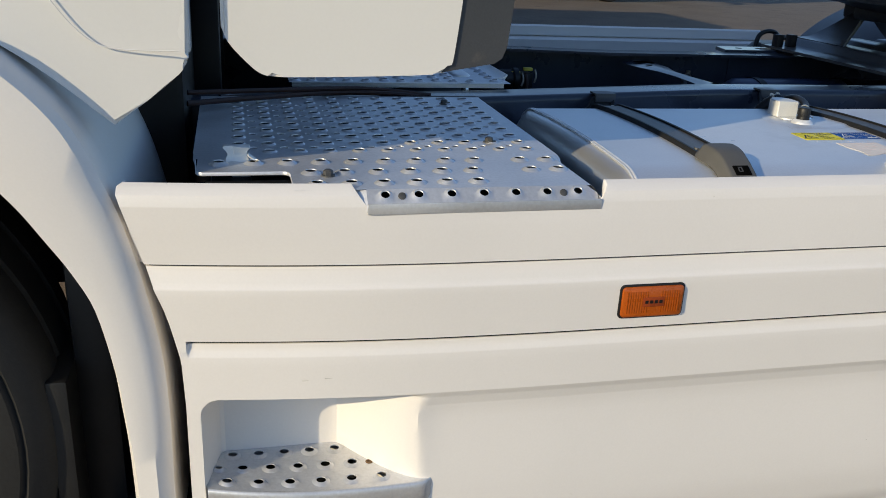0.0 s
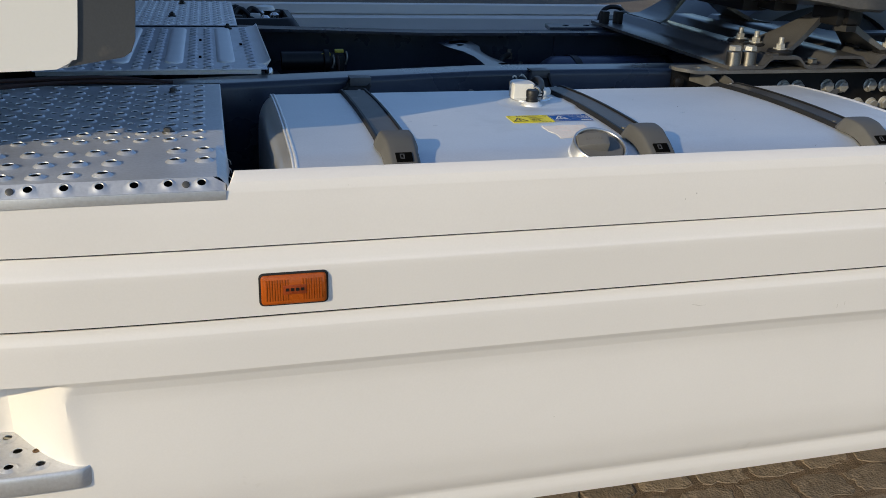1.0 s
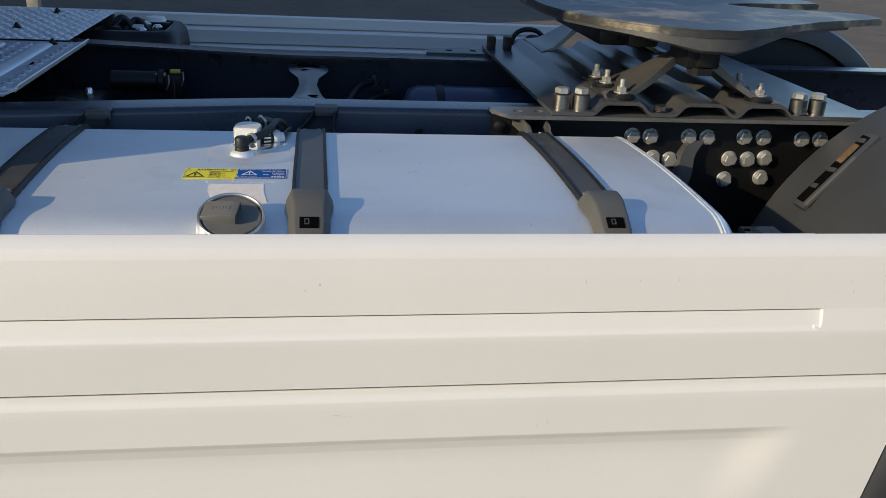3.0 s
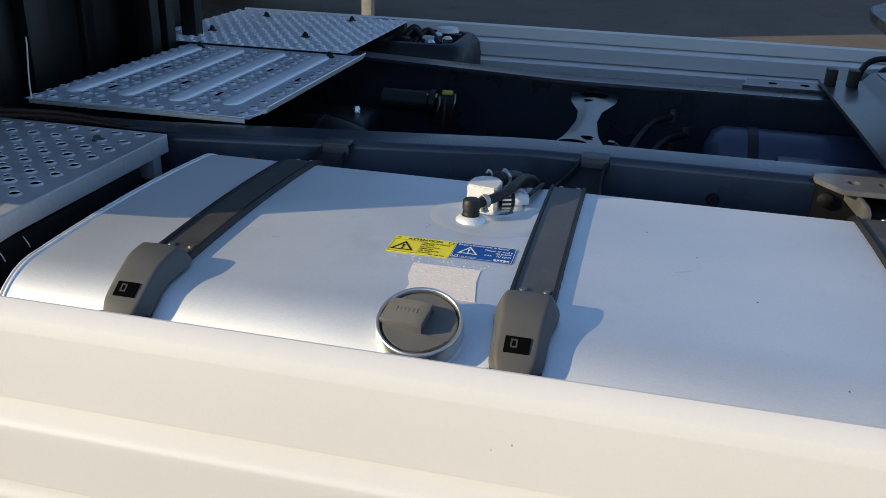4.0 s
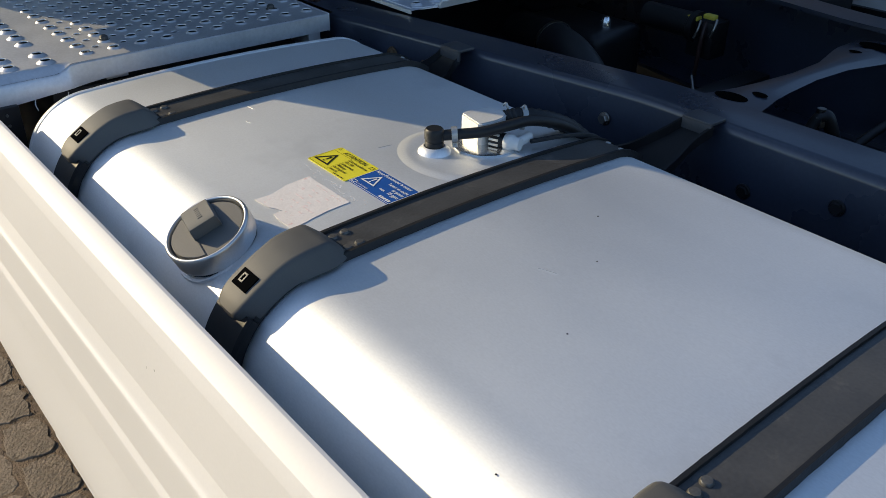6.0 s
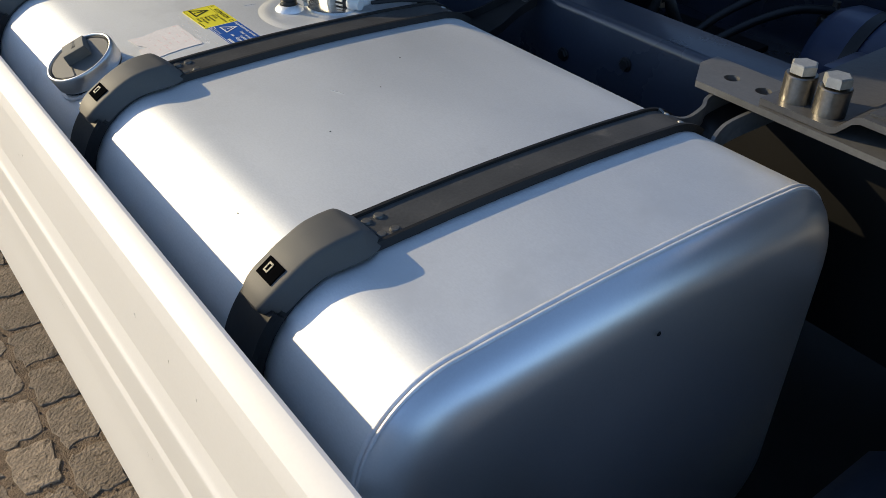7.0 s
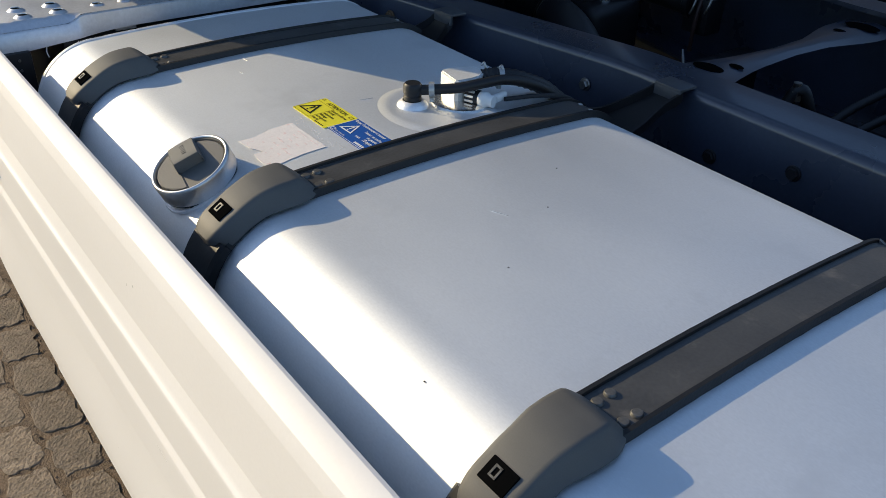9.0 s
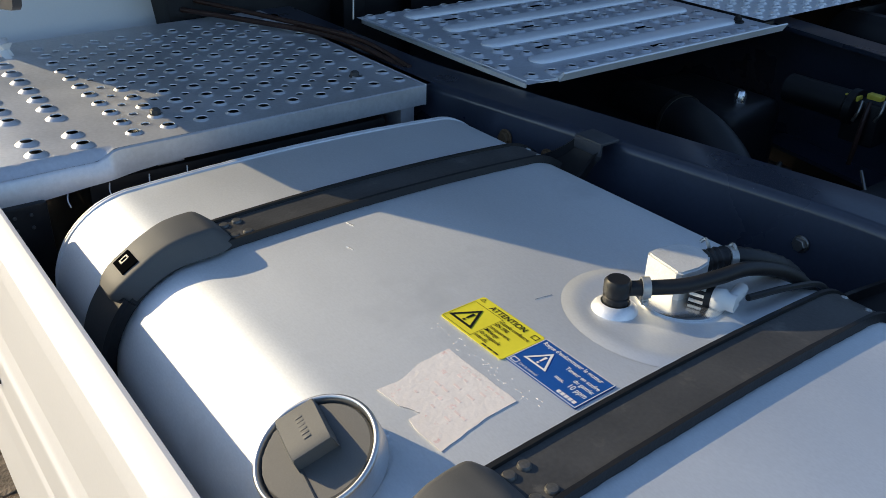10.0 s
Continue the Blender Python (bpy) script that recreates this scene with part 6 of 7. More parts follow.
        lathe(bm, [(0, -0.014), (0.012, -0.014), (0.012, 0.004), (0.008, 0.006), (0.008, 0.018), (0, 0.018)], Matrix.Translation((x, y, z)), 8)
        part("fitting", bm, DULL, h, "dull metal fitting")


frame_clutter()


# ---- far side of the truck ----
def far_side():
    t = thing("far_side_skirt", (1.0, 3.66, 0.28), "white ribbed side skirt along the truck's shaded flank", "side skirt")
    bm = bmesh.new()
    prof = [(3.675, 0.28), (3.69, 0.84), (3.675, 0.935), (3.655, 0.941), (3.642, 0.935), (3.640, 0.898), (3.655, 0.8975), (3.655, 0.8935), (3.628, 0.889), (3.612, 0.882), (3.616, 0.834), (3.634, 0.8335), (3.634, 0.8295), (3.606, 0.824), (3.590, 0.818), (3.600, 0.770), (3.600, 0.28)]
    loft(bm, [[(x, y, z) for y, z in prof] for x in (-0.2, 0.3, 0.8, 1.3, 1.8, 2.28)])
    part("panel", bm, WHITE, t, "white panel in shade", angle=25)
    bm = bmesh.new()
    # black sheet added over the skirt's inside to keep it as dark as shade
    box(bm, -0.2, 2.28, 3.578, 3.598, 0.28, 0.76)
    part("liner", bm, BLACK, t, "black inner panel")
    bm = bmesh.new()
    for x in (0.9, 1.9):
        box(bm, x, x + 0.05, 2.79, 3.58, 0.60, 0.64, 0.003)
    part("bracket", bm, BLACK, t)
    bm = bmesh.new()
    slab(bm, [(1.60, 2.80), (1.90, 2.80), (1.90, 2.90), (1.62, 2.90)], 0.945, 0.957, 0.001)
    box(bm, 1.62, 1.88, 2.80, 2.815, 0.70, 0.945)
    part("angle_plate", bm, FRAME, t)
    # holes as black discs that paint the dark inside
    me = finish(lathe(bmesh.new(), [(0.012, 0), (0.0115, 0.0006), (0, 0.0006)], None, 14), HOLESHADE, "hole")
    for x in (1.68, 1.76):
        shared("hole", me, t, Matrix.Translation((x, 2.85, 0.957)))
    b = thing("equipment_box", (0.62, 3.4, 0.40), "black plastic equipment box with open top full of fittings", "equipment box")
    bm = bmesh.new()
    rings = []
    for z, g in ((0.40, 0), (0.86, 0), (0.905, 0.006), (0.930, 0.025), (0.932, 0.045), (0.905, 0.050), (0.90, 0.052)):
        rings.append([(0.455 + g, 3.17 + g, z), (0.745 - g, 3.17 + g, z), (0.775 - g, 3.20 + g, z), (0.775 - g, 3.50 - g, z), (0.745 - g, 3.53 - g, z), (0.455 + g, 3.53 - g, z)])
    loft(bm, rings)
    part("case", bm, BLACK, b)
    rnd = random.Random(11)
    for k in range(9):
        bm = bmesh.new()
        x, y = 0.53 + 0.17 * rnd.random(), 3.25 + 0.20 * rnd.random()
        if k % 3 == 0:
            tube(bm, [(x - 0.04, y, 0.905), (x, y + 0.03, 0.945), (x + 0.05, y, 0.905)], 0.010, 8)
            mat = HOSE
        elif k % 3 == 1:
            lathe(bm, [(0, 0), (0.018, 0), (0.018, 0.028), (0.010, 0.036), (0, 0.036)], Matrix.Translation((x, y, 0.90)), 12)
            mat = ALUSMOOTH
        else:
            box(bm, x - 0.02, x + 0.02, y - 0.015, y + 0.015, 0.90, 0.93, 0.004)
            mat = WHITEPLASTIC if k == 2 else BLACK
        part("fitting", bm, mat, b)
    bm = bmesh.new()
    lathe(bm, [(0, 0), (0.04, 0), (0.035, 0.014), (0, 0.020)], Matrix.Translation((0.66, 3.47, 0.931)), 18)
    part("dome", bm, WHITEPLASTIC, b, "pale dome cap")
    bm = bmesh.new()
    box(bm, 0.40, 0.47, 3.34, 3.46, 0.88, 0.965, 0.008)
    part("connector", bm, BLACK, b)
    p = thing("frame_posts", (1.83, 2.80, 0.90), "pair of short black posts on the far rail", "posts")
    for x in (1.812, 1.865):
        bm = bmesh.new()
        box(bm, x - 0.012, x + 0.012, 2.80, 2.835, 0.949, 1.012, 0.003)
        part("post", bm, BLACK, p)
    r = thing("brake_unit", (2.05, 3.2, 0.5), "dark suspension and brake parts beyond the far rail", "brake unit")
    bm = bmesh.new()
    lathe(bm, [(0, 0), (0.10, 0), (0.12, 0.03), (0.12, 0.10), (0.08, 0.14), (0, 0.14)], Matrix.Translation((2.06, 3.20, 0.80)), 24)
    box(bm, 1.93, 2.35, 2.9, 3.45, 0.50, 0.82, 0.03)
    tube(bm, [(1.96, 3.0, 0.85), (1.98, 3.05, 0.96), (2.03, 3.08, 0.97), (2.10, 3.08, 0.93)], 0.010, 10)
    tube(bm, [(1.94, 3.15, 0.85), (1.97, 3.18, 0.965), (2.05, 3.20, 0.98), (2.12, 3.22, 0.92)], 0.009, 10)
    part("unit", bm, BLACK, r)


far_side()


# ---- rear mudguards and wheels ----
def mudguard(side):
    y0, y1 = (1.275, 1.905) if side > 0 else (2.965, 3.60)
    t = thing("mudguard", (2.4, (y0 + y1) / 2, 0.60), "dark grey plastic mudguard over the rear wheel", "mudguard", "rear mudguards")
    prof = [Vector((2.85 + 0.605 * math.cos(radians(a)), 0, 0.49 + 0.605 * math.sin(radians(a)))) for a in range(192, 8, -4)]
    bm = bmesh.new()
    rings = []
    for y, dz in ((y0, -0.075), (y0 + 0.004, -0.03), (y0 + 0.014, -0.010), (y0 + 0.035, 0), ((y0 + y1) / 2, 0.0), (y1 - 0.035, 0), (y1 - 0.012, -0.012), (y1, -0.06)):
        ring = []
        for k, p in enumerate(prof):
            d = (prof[min(k + 1, len(prof) - 1)] - prof[max(k - 1, 0)]).normalized()
            n = Vector((-d.z, 0, d.x))
            q = p + n * dz
            ring.append((q.x, y, q.z))
        rings.append(ring)
    loft(bm, rings, cap=False, close=False)
    part("shell", bm, GUARD, t, "ribbed dark plastic shell", angle=35)
    if side > 0:
        # slot with an old lamp, lying along the curve
        m = Matrix.Translation((2.408, 1.768, 0.893)) @ pose(0, 0, 0, 0, -47, 6)
        bm = bmesh.new()
        obox(bm, m @ Matrix.Translation((0, 0, 0.000)), 0.225, 0.046, 0.020, 0.006)
        part("slot_frame", bm, GUARD, t)
        bm = bmesh.new()
        # black block paints the slot's dark inside
        obox(bm, m @ Matrix.Translation((0, 0.004, 0.008)), 0.200, 0.024, 0.008, 0.002)
        part("slot", bm, HOLESHADE, t)
        bm = bmesh.new()
        obox(bm, m @ Matrix.Translation((0.045, 0.004, 0.011)), 0.055, 0.018, 0.008, 0.002)
        part("lamp", bm, RUST, t, "dull orange lamp")
        bm = bmesh.new()
        obox(bm, m @ Matrix.Translation((-0.03, -0.022, 0.009)), 0.15, 0.009, 0.010, 0.002)
        part("rim", bm, PLASTIC, t)
        for u, v in ((0.085, 0.010), (-0.005, 0.012), (-0.055, 0.008)):
            bm = bmesh.new()
            obox(bm, m @ Matrix.Translation((u, 0.004, 0.010)) @ pose(0, 0, 0, 0, 8, 12), 0.012, v * 2.2, 0.009, 0.002)
            part("clip", bm, GUARD, t, "broken plastic clip")
    w = thing("rear_wheel", (2.85, (y0 + y1) / 2, 0.0), "black rear wheel with treaded tyre", "wheel", "rear wheels")
    bm = bmesh.new()
    prof = [(0.28, -0.24), (0.33, -0.27), (0.45, -0.28), (0.50, -0.265), (0.515, -0.22), (0.515, 0.22), (0.50, 0.265), (0.45, 0.28), (0.33, 0.27), (0.28, 0.24)]
    lathe(bm, prof, Matrix.Translation((2.85, (y0 + y1) / 2 + 0.03 * side, 0.515)) @ pose(0, 0, 0, 90, 0, 0), 48)
    part("tyre", bm, TYRE, w)
    bm = bmesh.new()
    lathe(bm, [(0, -0.1), (0.12, -0.1), (0.2, -0.02), (0.285, -0.2), (0.285, 0.2), (0, 0.2)], Matrix.Translation((2.85, (y0 + y1) / 2 + 0.03 * side, 0.515)) @ pose(0, 0, 0, 90, 0, 0), 32)
    part("rim", bm, DULL, w)


mudguard(1)
mudguard(-1)


def rear_details():
    t = thing("tank_clamp", (1.985, 1.35, 0.70), "scuffed black metal clamp bracket behind the tank end", "bracket")
    m = Matrix.Translation((1.984, 1.356, 0.7335)) @ pose(0, 0, 0, 0, -3, -4)
    bm = bmesh.new()
    for x0, x1, y0, y1 in ((-0.019, 0.019, -0.046, -0.012), (-0.019, 0.019, 0.012, 0.046), (-0.019, -0.009, -0.012, 0.012), (0.009, 0.019, -0.012, 0.012)):
        obox(bm, m @ Matrix.Translation(((x0 + x1) / 2, (y0 + y1) / 2, 0)), x1 - x0, y1 - y0, 0.003)
    part("plate", bm, SCUFFED, t, "scuffed folded plate")
    for x in (-0.0195, 0.0195):
        bm = bmesh.new()
        loft(bm, [[q @ Vector(v) for v in ((-0.0012, 0, -0.018), (0.0012, 0, -0.018), (0.0012, 0, 0.0028), (-0.0012, 0, 0.0028))] for q in [m @ Matrix.Translation((x, y, 0)) for y in (-0.046, -0.012, 0.012, 0.046)]])
        part("flange", bm, SCUFFED, t, "worn edge flange")
    bm = bmesh.new()
    obox(bm, m @ Matrix.Translation((0.0, 0.010, 0.004)) @ pose(0, 0, 0, 25, 0, 0), 0.016, 0.010, 0.003, 0.0008)
    part("tab", bm, SCUFFED, t, "bent tab")
    bm = bmesh.new()
    box(bm, 1.972, 1.998, 1.27, 1.395, 0.62, 0.728, 0.004)
    part("arm", bm, BLACK, t)
    s = thing("suspension_beam", (2.3, 1.95, 0.45), "dark blue painted suspension beam with a pale mounting plate", "suspension beam")
    bm = bmesh.new()
    loft(bm, [[(x, y0, z0), (x, y1, z0), (x, y1, z1), (x, y0, z1)] for x, y0, y1, z0, z1 in ((2.06, 1.62, 2.04, 0.40, 0.50), (2.11, 1.60, 2.04, 0.40, 0.545), (2.5, 1.60, 2.04, 0.40, 0.56))])
    part("beam", bm, SLATE, s)
    me = finish(hexbolt(0.010, 0.008), SLATE, "bolt")
    for x, y in ((2.155, 1.94), (2.135, 1.80)):
        shared("bolt", me, s, Matrix.Translation((x, y, 0.548)))
    g = thing("guard_bracket", (2.28, 1.64, 0.73), "pale dusty bracket plate in front of the mudguard", "bracket")
    bm = bmesh.new()
    slab(bm, [(2.226, 1.447), (2.222, 1.630), (2.233, 1.676), (2.226, 1.704), (2.233, 1.828), (2.33, 1.828), (2.33, 1.447)], 0.730, 0.740, 0.002)
    part("plate", bm, COUPLING, g)
    bm = bmesh.new()
    slab(bm, [(2.256, 1.447), (2.253, 1.789), (2.264, 1.803), (2.33, 1.803), (2.33, 1.447)], 0.740, 0.750, 0.003)
    part("cover", bm, CASTDIRTY, g)
    # holes as black discs laid on the plate
    mh = finish(lathe(bmesh.new(), [(0.008, 0), (0.0075, 0.0006), (0, 0.0006)], None, 14), HOLESHADE, "hole")
    for x, y in ((2.242, 1.803), (2.241, 1.762)):
        shared("hole", mh, g, Matrix.Translation((x, y, 0.740)))
    # added black sheet: paints the dark under the truck and stops stray sun
    u = thing("under_blackout", (2.2, 1.7, 0.34), "added black sheet under the truck that stands in for deep shade", "splash panel")
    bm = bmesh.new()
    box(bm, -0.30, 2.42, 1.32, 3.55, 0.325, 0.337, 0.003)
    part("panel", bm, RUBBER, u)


CASTDIRTY = material("dusty_metal", (0.34, 0.31, 0.27), 0.7, 0.2, spread=0.2, scale=30, fine=200, bump=0.3, dirt=(0.20, 0.17, 0.13), dirt_at=0.58)
rear_details()


# ---- cab, wind deflector and front wheel ----
def cab():
    t = thing("cab", (-1.2, 2.435, 0.95), "white truck cab seen at its lower rear corner", "cab")
    # side panel with the pointed lower rear corner over the wheel arch
    out = [(-0.128, 3.4), (-0.128, 1.135), (-0.132, 1.112), (-0.150, 1.092), (-0.232, 1.030), (-0.275, 1.070), (-0.33, 1.115), (-0.40, 1.16), (-0.50, 1.20), (-0.65, 1.235), (-0.9, 1.25), (-1.25, 1.20), (-1.6, 1.0), (-1.7, 0.6), (-2.2, 0.6), (-2.2, 3.4)]
    out = rounded_outline(out, [out[0], (-0.232, 1.030)] + out[-6:])
    bm = bmesh.new()
    a = [bm.verts.new((x, 1.288 + 0.02 * ease(-0.16, -0.125, x), z)) for x, z in out]
    b = [bm.verts.new((x, 1.330, z)) for x, z in out]
    bm.faces.new(a)
    bm.faces.new(b[::-1])
    for k in range(len(out)):
        j = (k + 1) % len(out)
        bm.faces.new((a[k], a[j], b[j], b[k]))
    bmesh.ops.bevel(bm, geom=[e for e in bm.edges if abs(e.verts[0].co.y - e.verts[1].co.y) < 0.03 and min(v.co.y for v in e.verts) < 1.32], offset=0.006, segments=2, affect="EDGES")
    part("side_panel", bm, CABWHITE, t, "white painted side panel", angle=30)
    # pressed line on the panel
    bm = bmesh.new()
    tube(bm, [(-0.315, 1.2870, 1.22), (-0.275, 1.2870, 1.165), (-0.245, 1.2870, 1.140), (-0.21, 1.2870, 1.133), (-0.14, 1.2872, 1.132)], 0.0010, 6)
    part("pressed_line", bm, CABWHITE, t)
    bm = bmesh.new()
    box(bm, -2.2, -0.145, 1.328, 3.55, 1.34, 3.4, 0.02)
    part("body", bm, CABWHITE, t)
    bm = bmesh.new()
    box(bm, -0.148, -0.138, 1.40, 3.48, 1.36, 2.7, 0.004)
    part("rear_wall", bm, GUARD, t, "dark rear wall lining")
    bm = bmesh.new()
    box(bm, -0.142, -0.128, 1.322, 1.372, 1.125, 3.4, 0.003)
    part("rear_return", bm, CABWHITE, t, "white folded rear edge")
    bm = bmesh.new()
    box(bm, -0.60, -0.16, 1.72, 3.2, 0.62, 1.36, 0.02)
    part("rear_engine_cover", bm, BLACK, t, "black engine cover under the cab's rear")
    for k, (y, w) in enumerate(((2.10, 0.06), (2.30, 0.09), (2.55, 0.05), (2.75, 0.07))):
        bm = bmesh.new()
        box(bm, -0.165, -0.10 - 0.02 * (k % 3), y, y + w, 0.70, 1.30, 0.008)
        part("rib", bm, BLACK, t)
    for y, h in ((2.62, 1.22), (2.70, 1.16), (2.86, 1.3)):
        bm = bmesh.new()
        box(bm, -0.03, 0.02, y, y + 0.045, 0.93, h, 0.006)
        part("bracket", bm, BLACK, t)
    bm = bmesh.new()
    tube(bm, [(-0.16, 1.75, 0.97), (-0.02, 1.84, 0.965), (0.14, 1.925, 0.960), (0.30, 1.945, 0.952), (0.42, 1.95, 0.93)], 0.0055, 8)
    part("cable", bm, CABLE, t, "red-brown cables over the frame")
    bm = bmesh.new()
    tube(bm, [(-0.16, 1.78, 0.985), (0.0, 1.865, 0.975), (0.2, 1.945, 0.966), (0.36, 1.955, 0.95)], 0.005, 8)
    part("cable", bm, CABLE, t, "red-brown cables over the frame")
    bm = bmesh.new()
    tube(bm, [(0.104, 1.999, 0.975), (0.106, 1.999, 1.02), (0.115, 1.997, 1.085), (0.105, 2.01, 1.10)], 0.0016, 6)
    part("wire", bm, WHITEPLASTIC, t, "pale stiff wire")


cab()


def deflector(y, s):
    """Side wind deflector behind the cab; s points inboard."""
    t = thing("wind_deflector", (0.1, y, 1.09), "white side wind deflector with dark rubber edge behind the cab", "wind deflector", "wind deflectors")
    out = [(-0.086, 3.3), (-0.086, 1.160), (-0.078, 1.138), (-0.045, 1.104), (-0.030, 1.094), (-0.010, 1.090), (0.232, 1.096), (0.248, 1.104), (0.254, 1.125), (0.272, 1.30), (0.285, 1.7), (0.29, 3.3)]
    out = rounded_outline(out, out[:2] + out[-3:])
    bm = bmesh.new()
    a = [bm.verts.new((x, y + s * 0.005 * ease(-0.04, -0.09, x), z)) for x, z in out]
    b = [bm.verts.new((x, y + s * 0.022, z)) for x, z in out]
    bm.faces.new(a)
    bm.faces.new(b[::-1])
    for k in range(len(out)):
        j = (k + 1) % len(out)
        bm.faces.new((a[k], a[j], b[j], b[k]))
    bmesh.ops.bevel(bm, geom=[e for e in bm.edges if all(abs(v.co.y - y) < 0.0145 for v in e.verts) and len(e.link_faces) == 2], offset=0.006, segments=3, affect="EDGES")
    part("panel", bm, CABWHITE, t, "white painted panel", angle=30)
    bm = bmesh.new()
    lining = [(x * 0.96 + 0.004, z + 0.012 if z < 2 else z) for x, z in out]
    loft(bm, [[(x, y + s * 0.0225, z) for x, z in lining], [(x, y + s * 0.030, z) for x, z in lining]])
    part("lining", bm, GUARD, t, "dark plastic lining")
    bm = bmesh.new()
    o2 = [(0.236, 1.10), (0.318, 1.114), (0.330, 1.122), (0.337, 1.14), (0.352, 1.30), (0.365, 1.7), (0.37, 3.3), (0.287, 3.3), (0.282, 1.7), (0.268, 1.30), (0.252, 1.12)]
    loft(bm, [[(x, y + s * 0.004, z) for x, z in o2], [(x, y + s * 0.016, z) for x, z in o2]])
    part("rubber_edge", bm, GUARD, t, "dark grey rubber extension")
    bm = bmesh.new()
    for z in (1.45, 2.2, 3.0):
        box(bm, -0.15, 0.05, min(y + s * 0.02, y + s * 0.05), max(y + s * 0.02, y + s * 0.05), z, z + 0.03)
    part("bracket", bm, BLACK, t)


deflector(1.332, 1)
deflector(3.538, -1)


def front_wheel():
    t = thing("wheel_arch_panel", (-0.25, 1.24, 0.3), "white painted wheel arch extension behind the front wheel", "wheel arch")
    inner = [(-0.236, 0.27), (-0.240, 0.485), (-0.246, 0.58), (-0.255, 0.675), (-0.274, 0.775), (-0.300, 0.835), (-0.330, 0.885), (-0.366, 0.940), (-0.42, 1.00), (-0.50, 1.06), (-0.62, 1.11), (-0.85, 1.14)]
    outer = [(-0.178, 0.27), (-0.179, 0.485), (-0.178, 0.60), (-0.183, 0.70), (-0.199, 0.80), (-0.222, 0.90), (-0.245, 0.965), (-0.275, 1.035), (-0.33, 1.10), (-0.42, 1.17), (-0.57, 1.22), (-0.85, 1.25)]
    I, O = smooth_path([(x, 0, z) for x, z in inner], 4), smooth_path([(x, 0, z) for x, z in outer], 4)
    bm = bmesh.new()
    rings = []
    for p, q in zip(I, O):
        m = p.lerp(q, 0.55)
        rings.append([(p.x - 0.012, 1.30, p.z), (p.x, 1.245, p.z), (p.x + 0.004, 1.232, p.z), (m.x, 1.228, m.z), (q.x - 0.018, 1.234, q.z), (q.x - 0.005, 1.246, q.z), (q.x, 1.300, q.z)])
    loft(bm, rings, cap=False, close=False)
    part("arch", bm, WHITE, t, "white curved arch lip", angle=35)
    bm = bmesh.new()
    loft(bm, [[(q.x + 0.0007 * math.sin(k * 1.57), 1.298 + 0.0270 * k, q.z) for k in range(21)] + [(q.x - 0.012, 1.84, q.z - 0.004)] for q in O], cap=False, close=False)
    part("inner_guard", bm, WHITE, t, "white ribbed inner wheel guard", angle=35)
    bm = bmesh.new()
    loft(bm, [[(p.x - 0.012, 1.30, p.z), (p.x - 0.03, 1.75, p.z), (p.x - 0.02, 1.75, p.z + 0.01)] for p in I], cap=False, close=False)
    part("liner", bm, BLACK, t, "black wheel arch liner")
    w = thing("front_wheel", (-0.86, 1.45, 0.0), "black front tyre in the wheel arch", "wheel")
    c = Matrix.Translation((-0.87, 1.46, 0.52)) @ pose(0, 0, 0, 90, 0, 0)
    bm = bmesh.new()
    prof = [(0.28, -0.13), (0.33, 0.15), (0.40, 0.165), (0.455, 0.160), (0.462, 0.152), (0.468, 0.158), (0.49, 0.150), (0.505, 0.135), (0.515, 0.11), (0.515, 0.06), (0.508, 0.055), (0.508, 0.045), (0.515, 0.04), (0.515, -0.04), (0.508, -0.045), (0.508, -0.055), (0.515, -0.06), (0.50, -0.15), (0.40, -0.16), (0.28, -0.13)]
    lathe(bm, prof, c, 72)
    part("tyre", bm, TYRE, w)
    bm = bmesh.new()
    lathe(bm, [(0, 0.0), (0.12, 0.06), (0.2, 0.02), (0.29, 0.14), (0.32, 0.145), (0.32, -0.12), (0, -0.12)], c, 40)
    part("rim", bm, DULL, w)
    bm = bmesh.new()
    box(bm, -0.345, -0.275, 1.40, 1.72, 0.12, 0.80, 0.02)
    part("inner_liner", bm, BLACK, t, "black inner panel")
    bm = bmesh.new()
    box(bm, -0.372, -0.340, 1.325, 1.78, 0.06, 0.62, 0.006)
    part("mud_flap", bm, RUBBER, t, "black rubber mud flap")


front_wheel()


# ---- the yard beyond ----
def yard():
    t = thing("post", (9.8, 9.8, 0.0), "white painted post standing in the yard", "post")
    bm = bmesh.new()
    box(bm, 9.75, 9.95, 9.72, 9.92, 0.0, 2.2, 0.01)
    part("shaft", bm, WHITE, t)
    bm = bmesh.new()
    box(bm, 9.70, 10.0, 9.67, 9.97, 0.0, 0.12, 0.01)
    part("foot", bm, DULL, t)


yard()


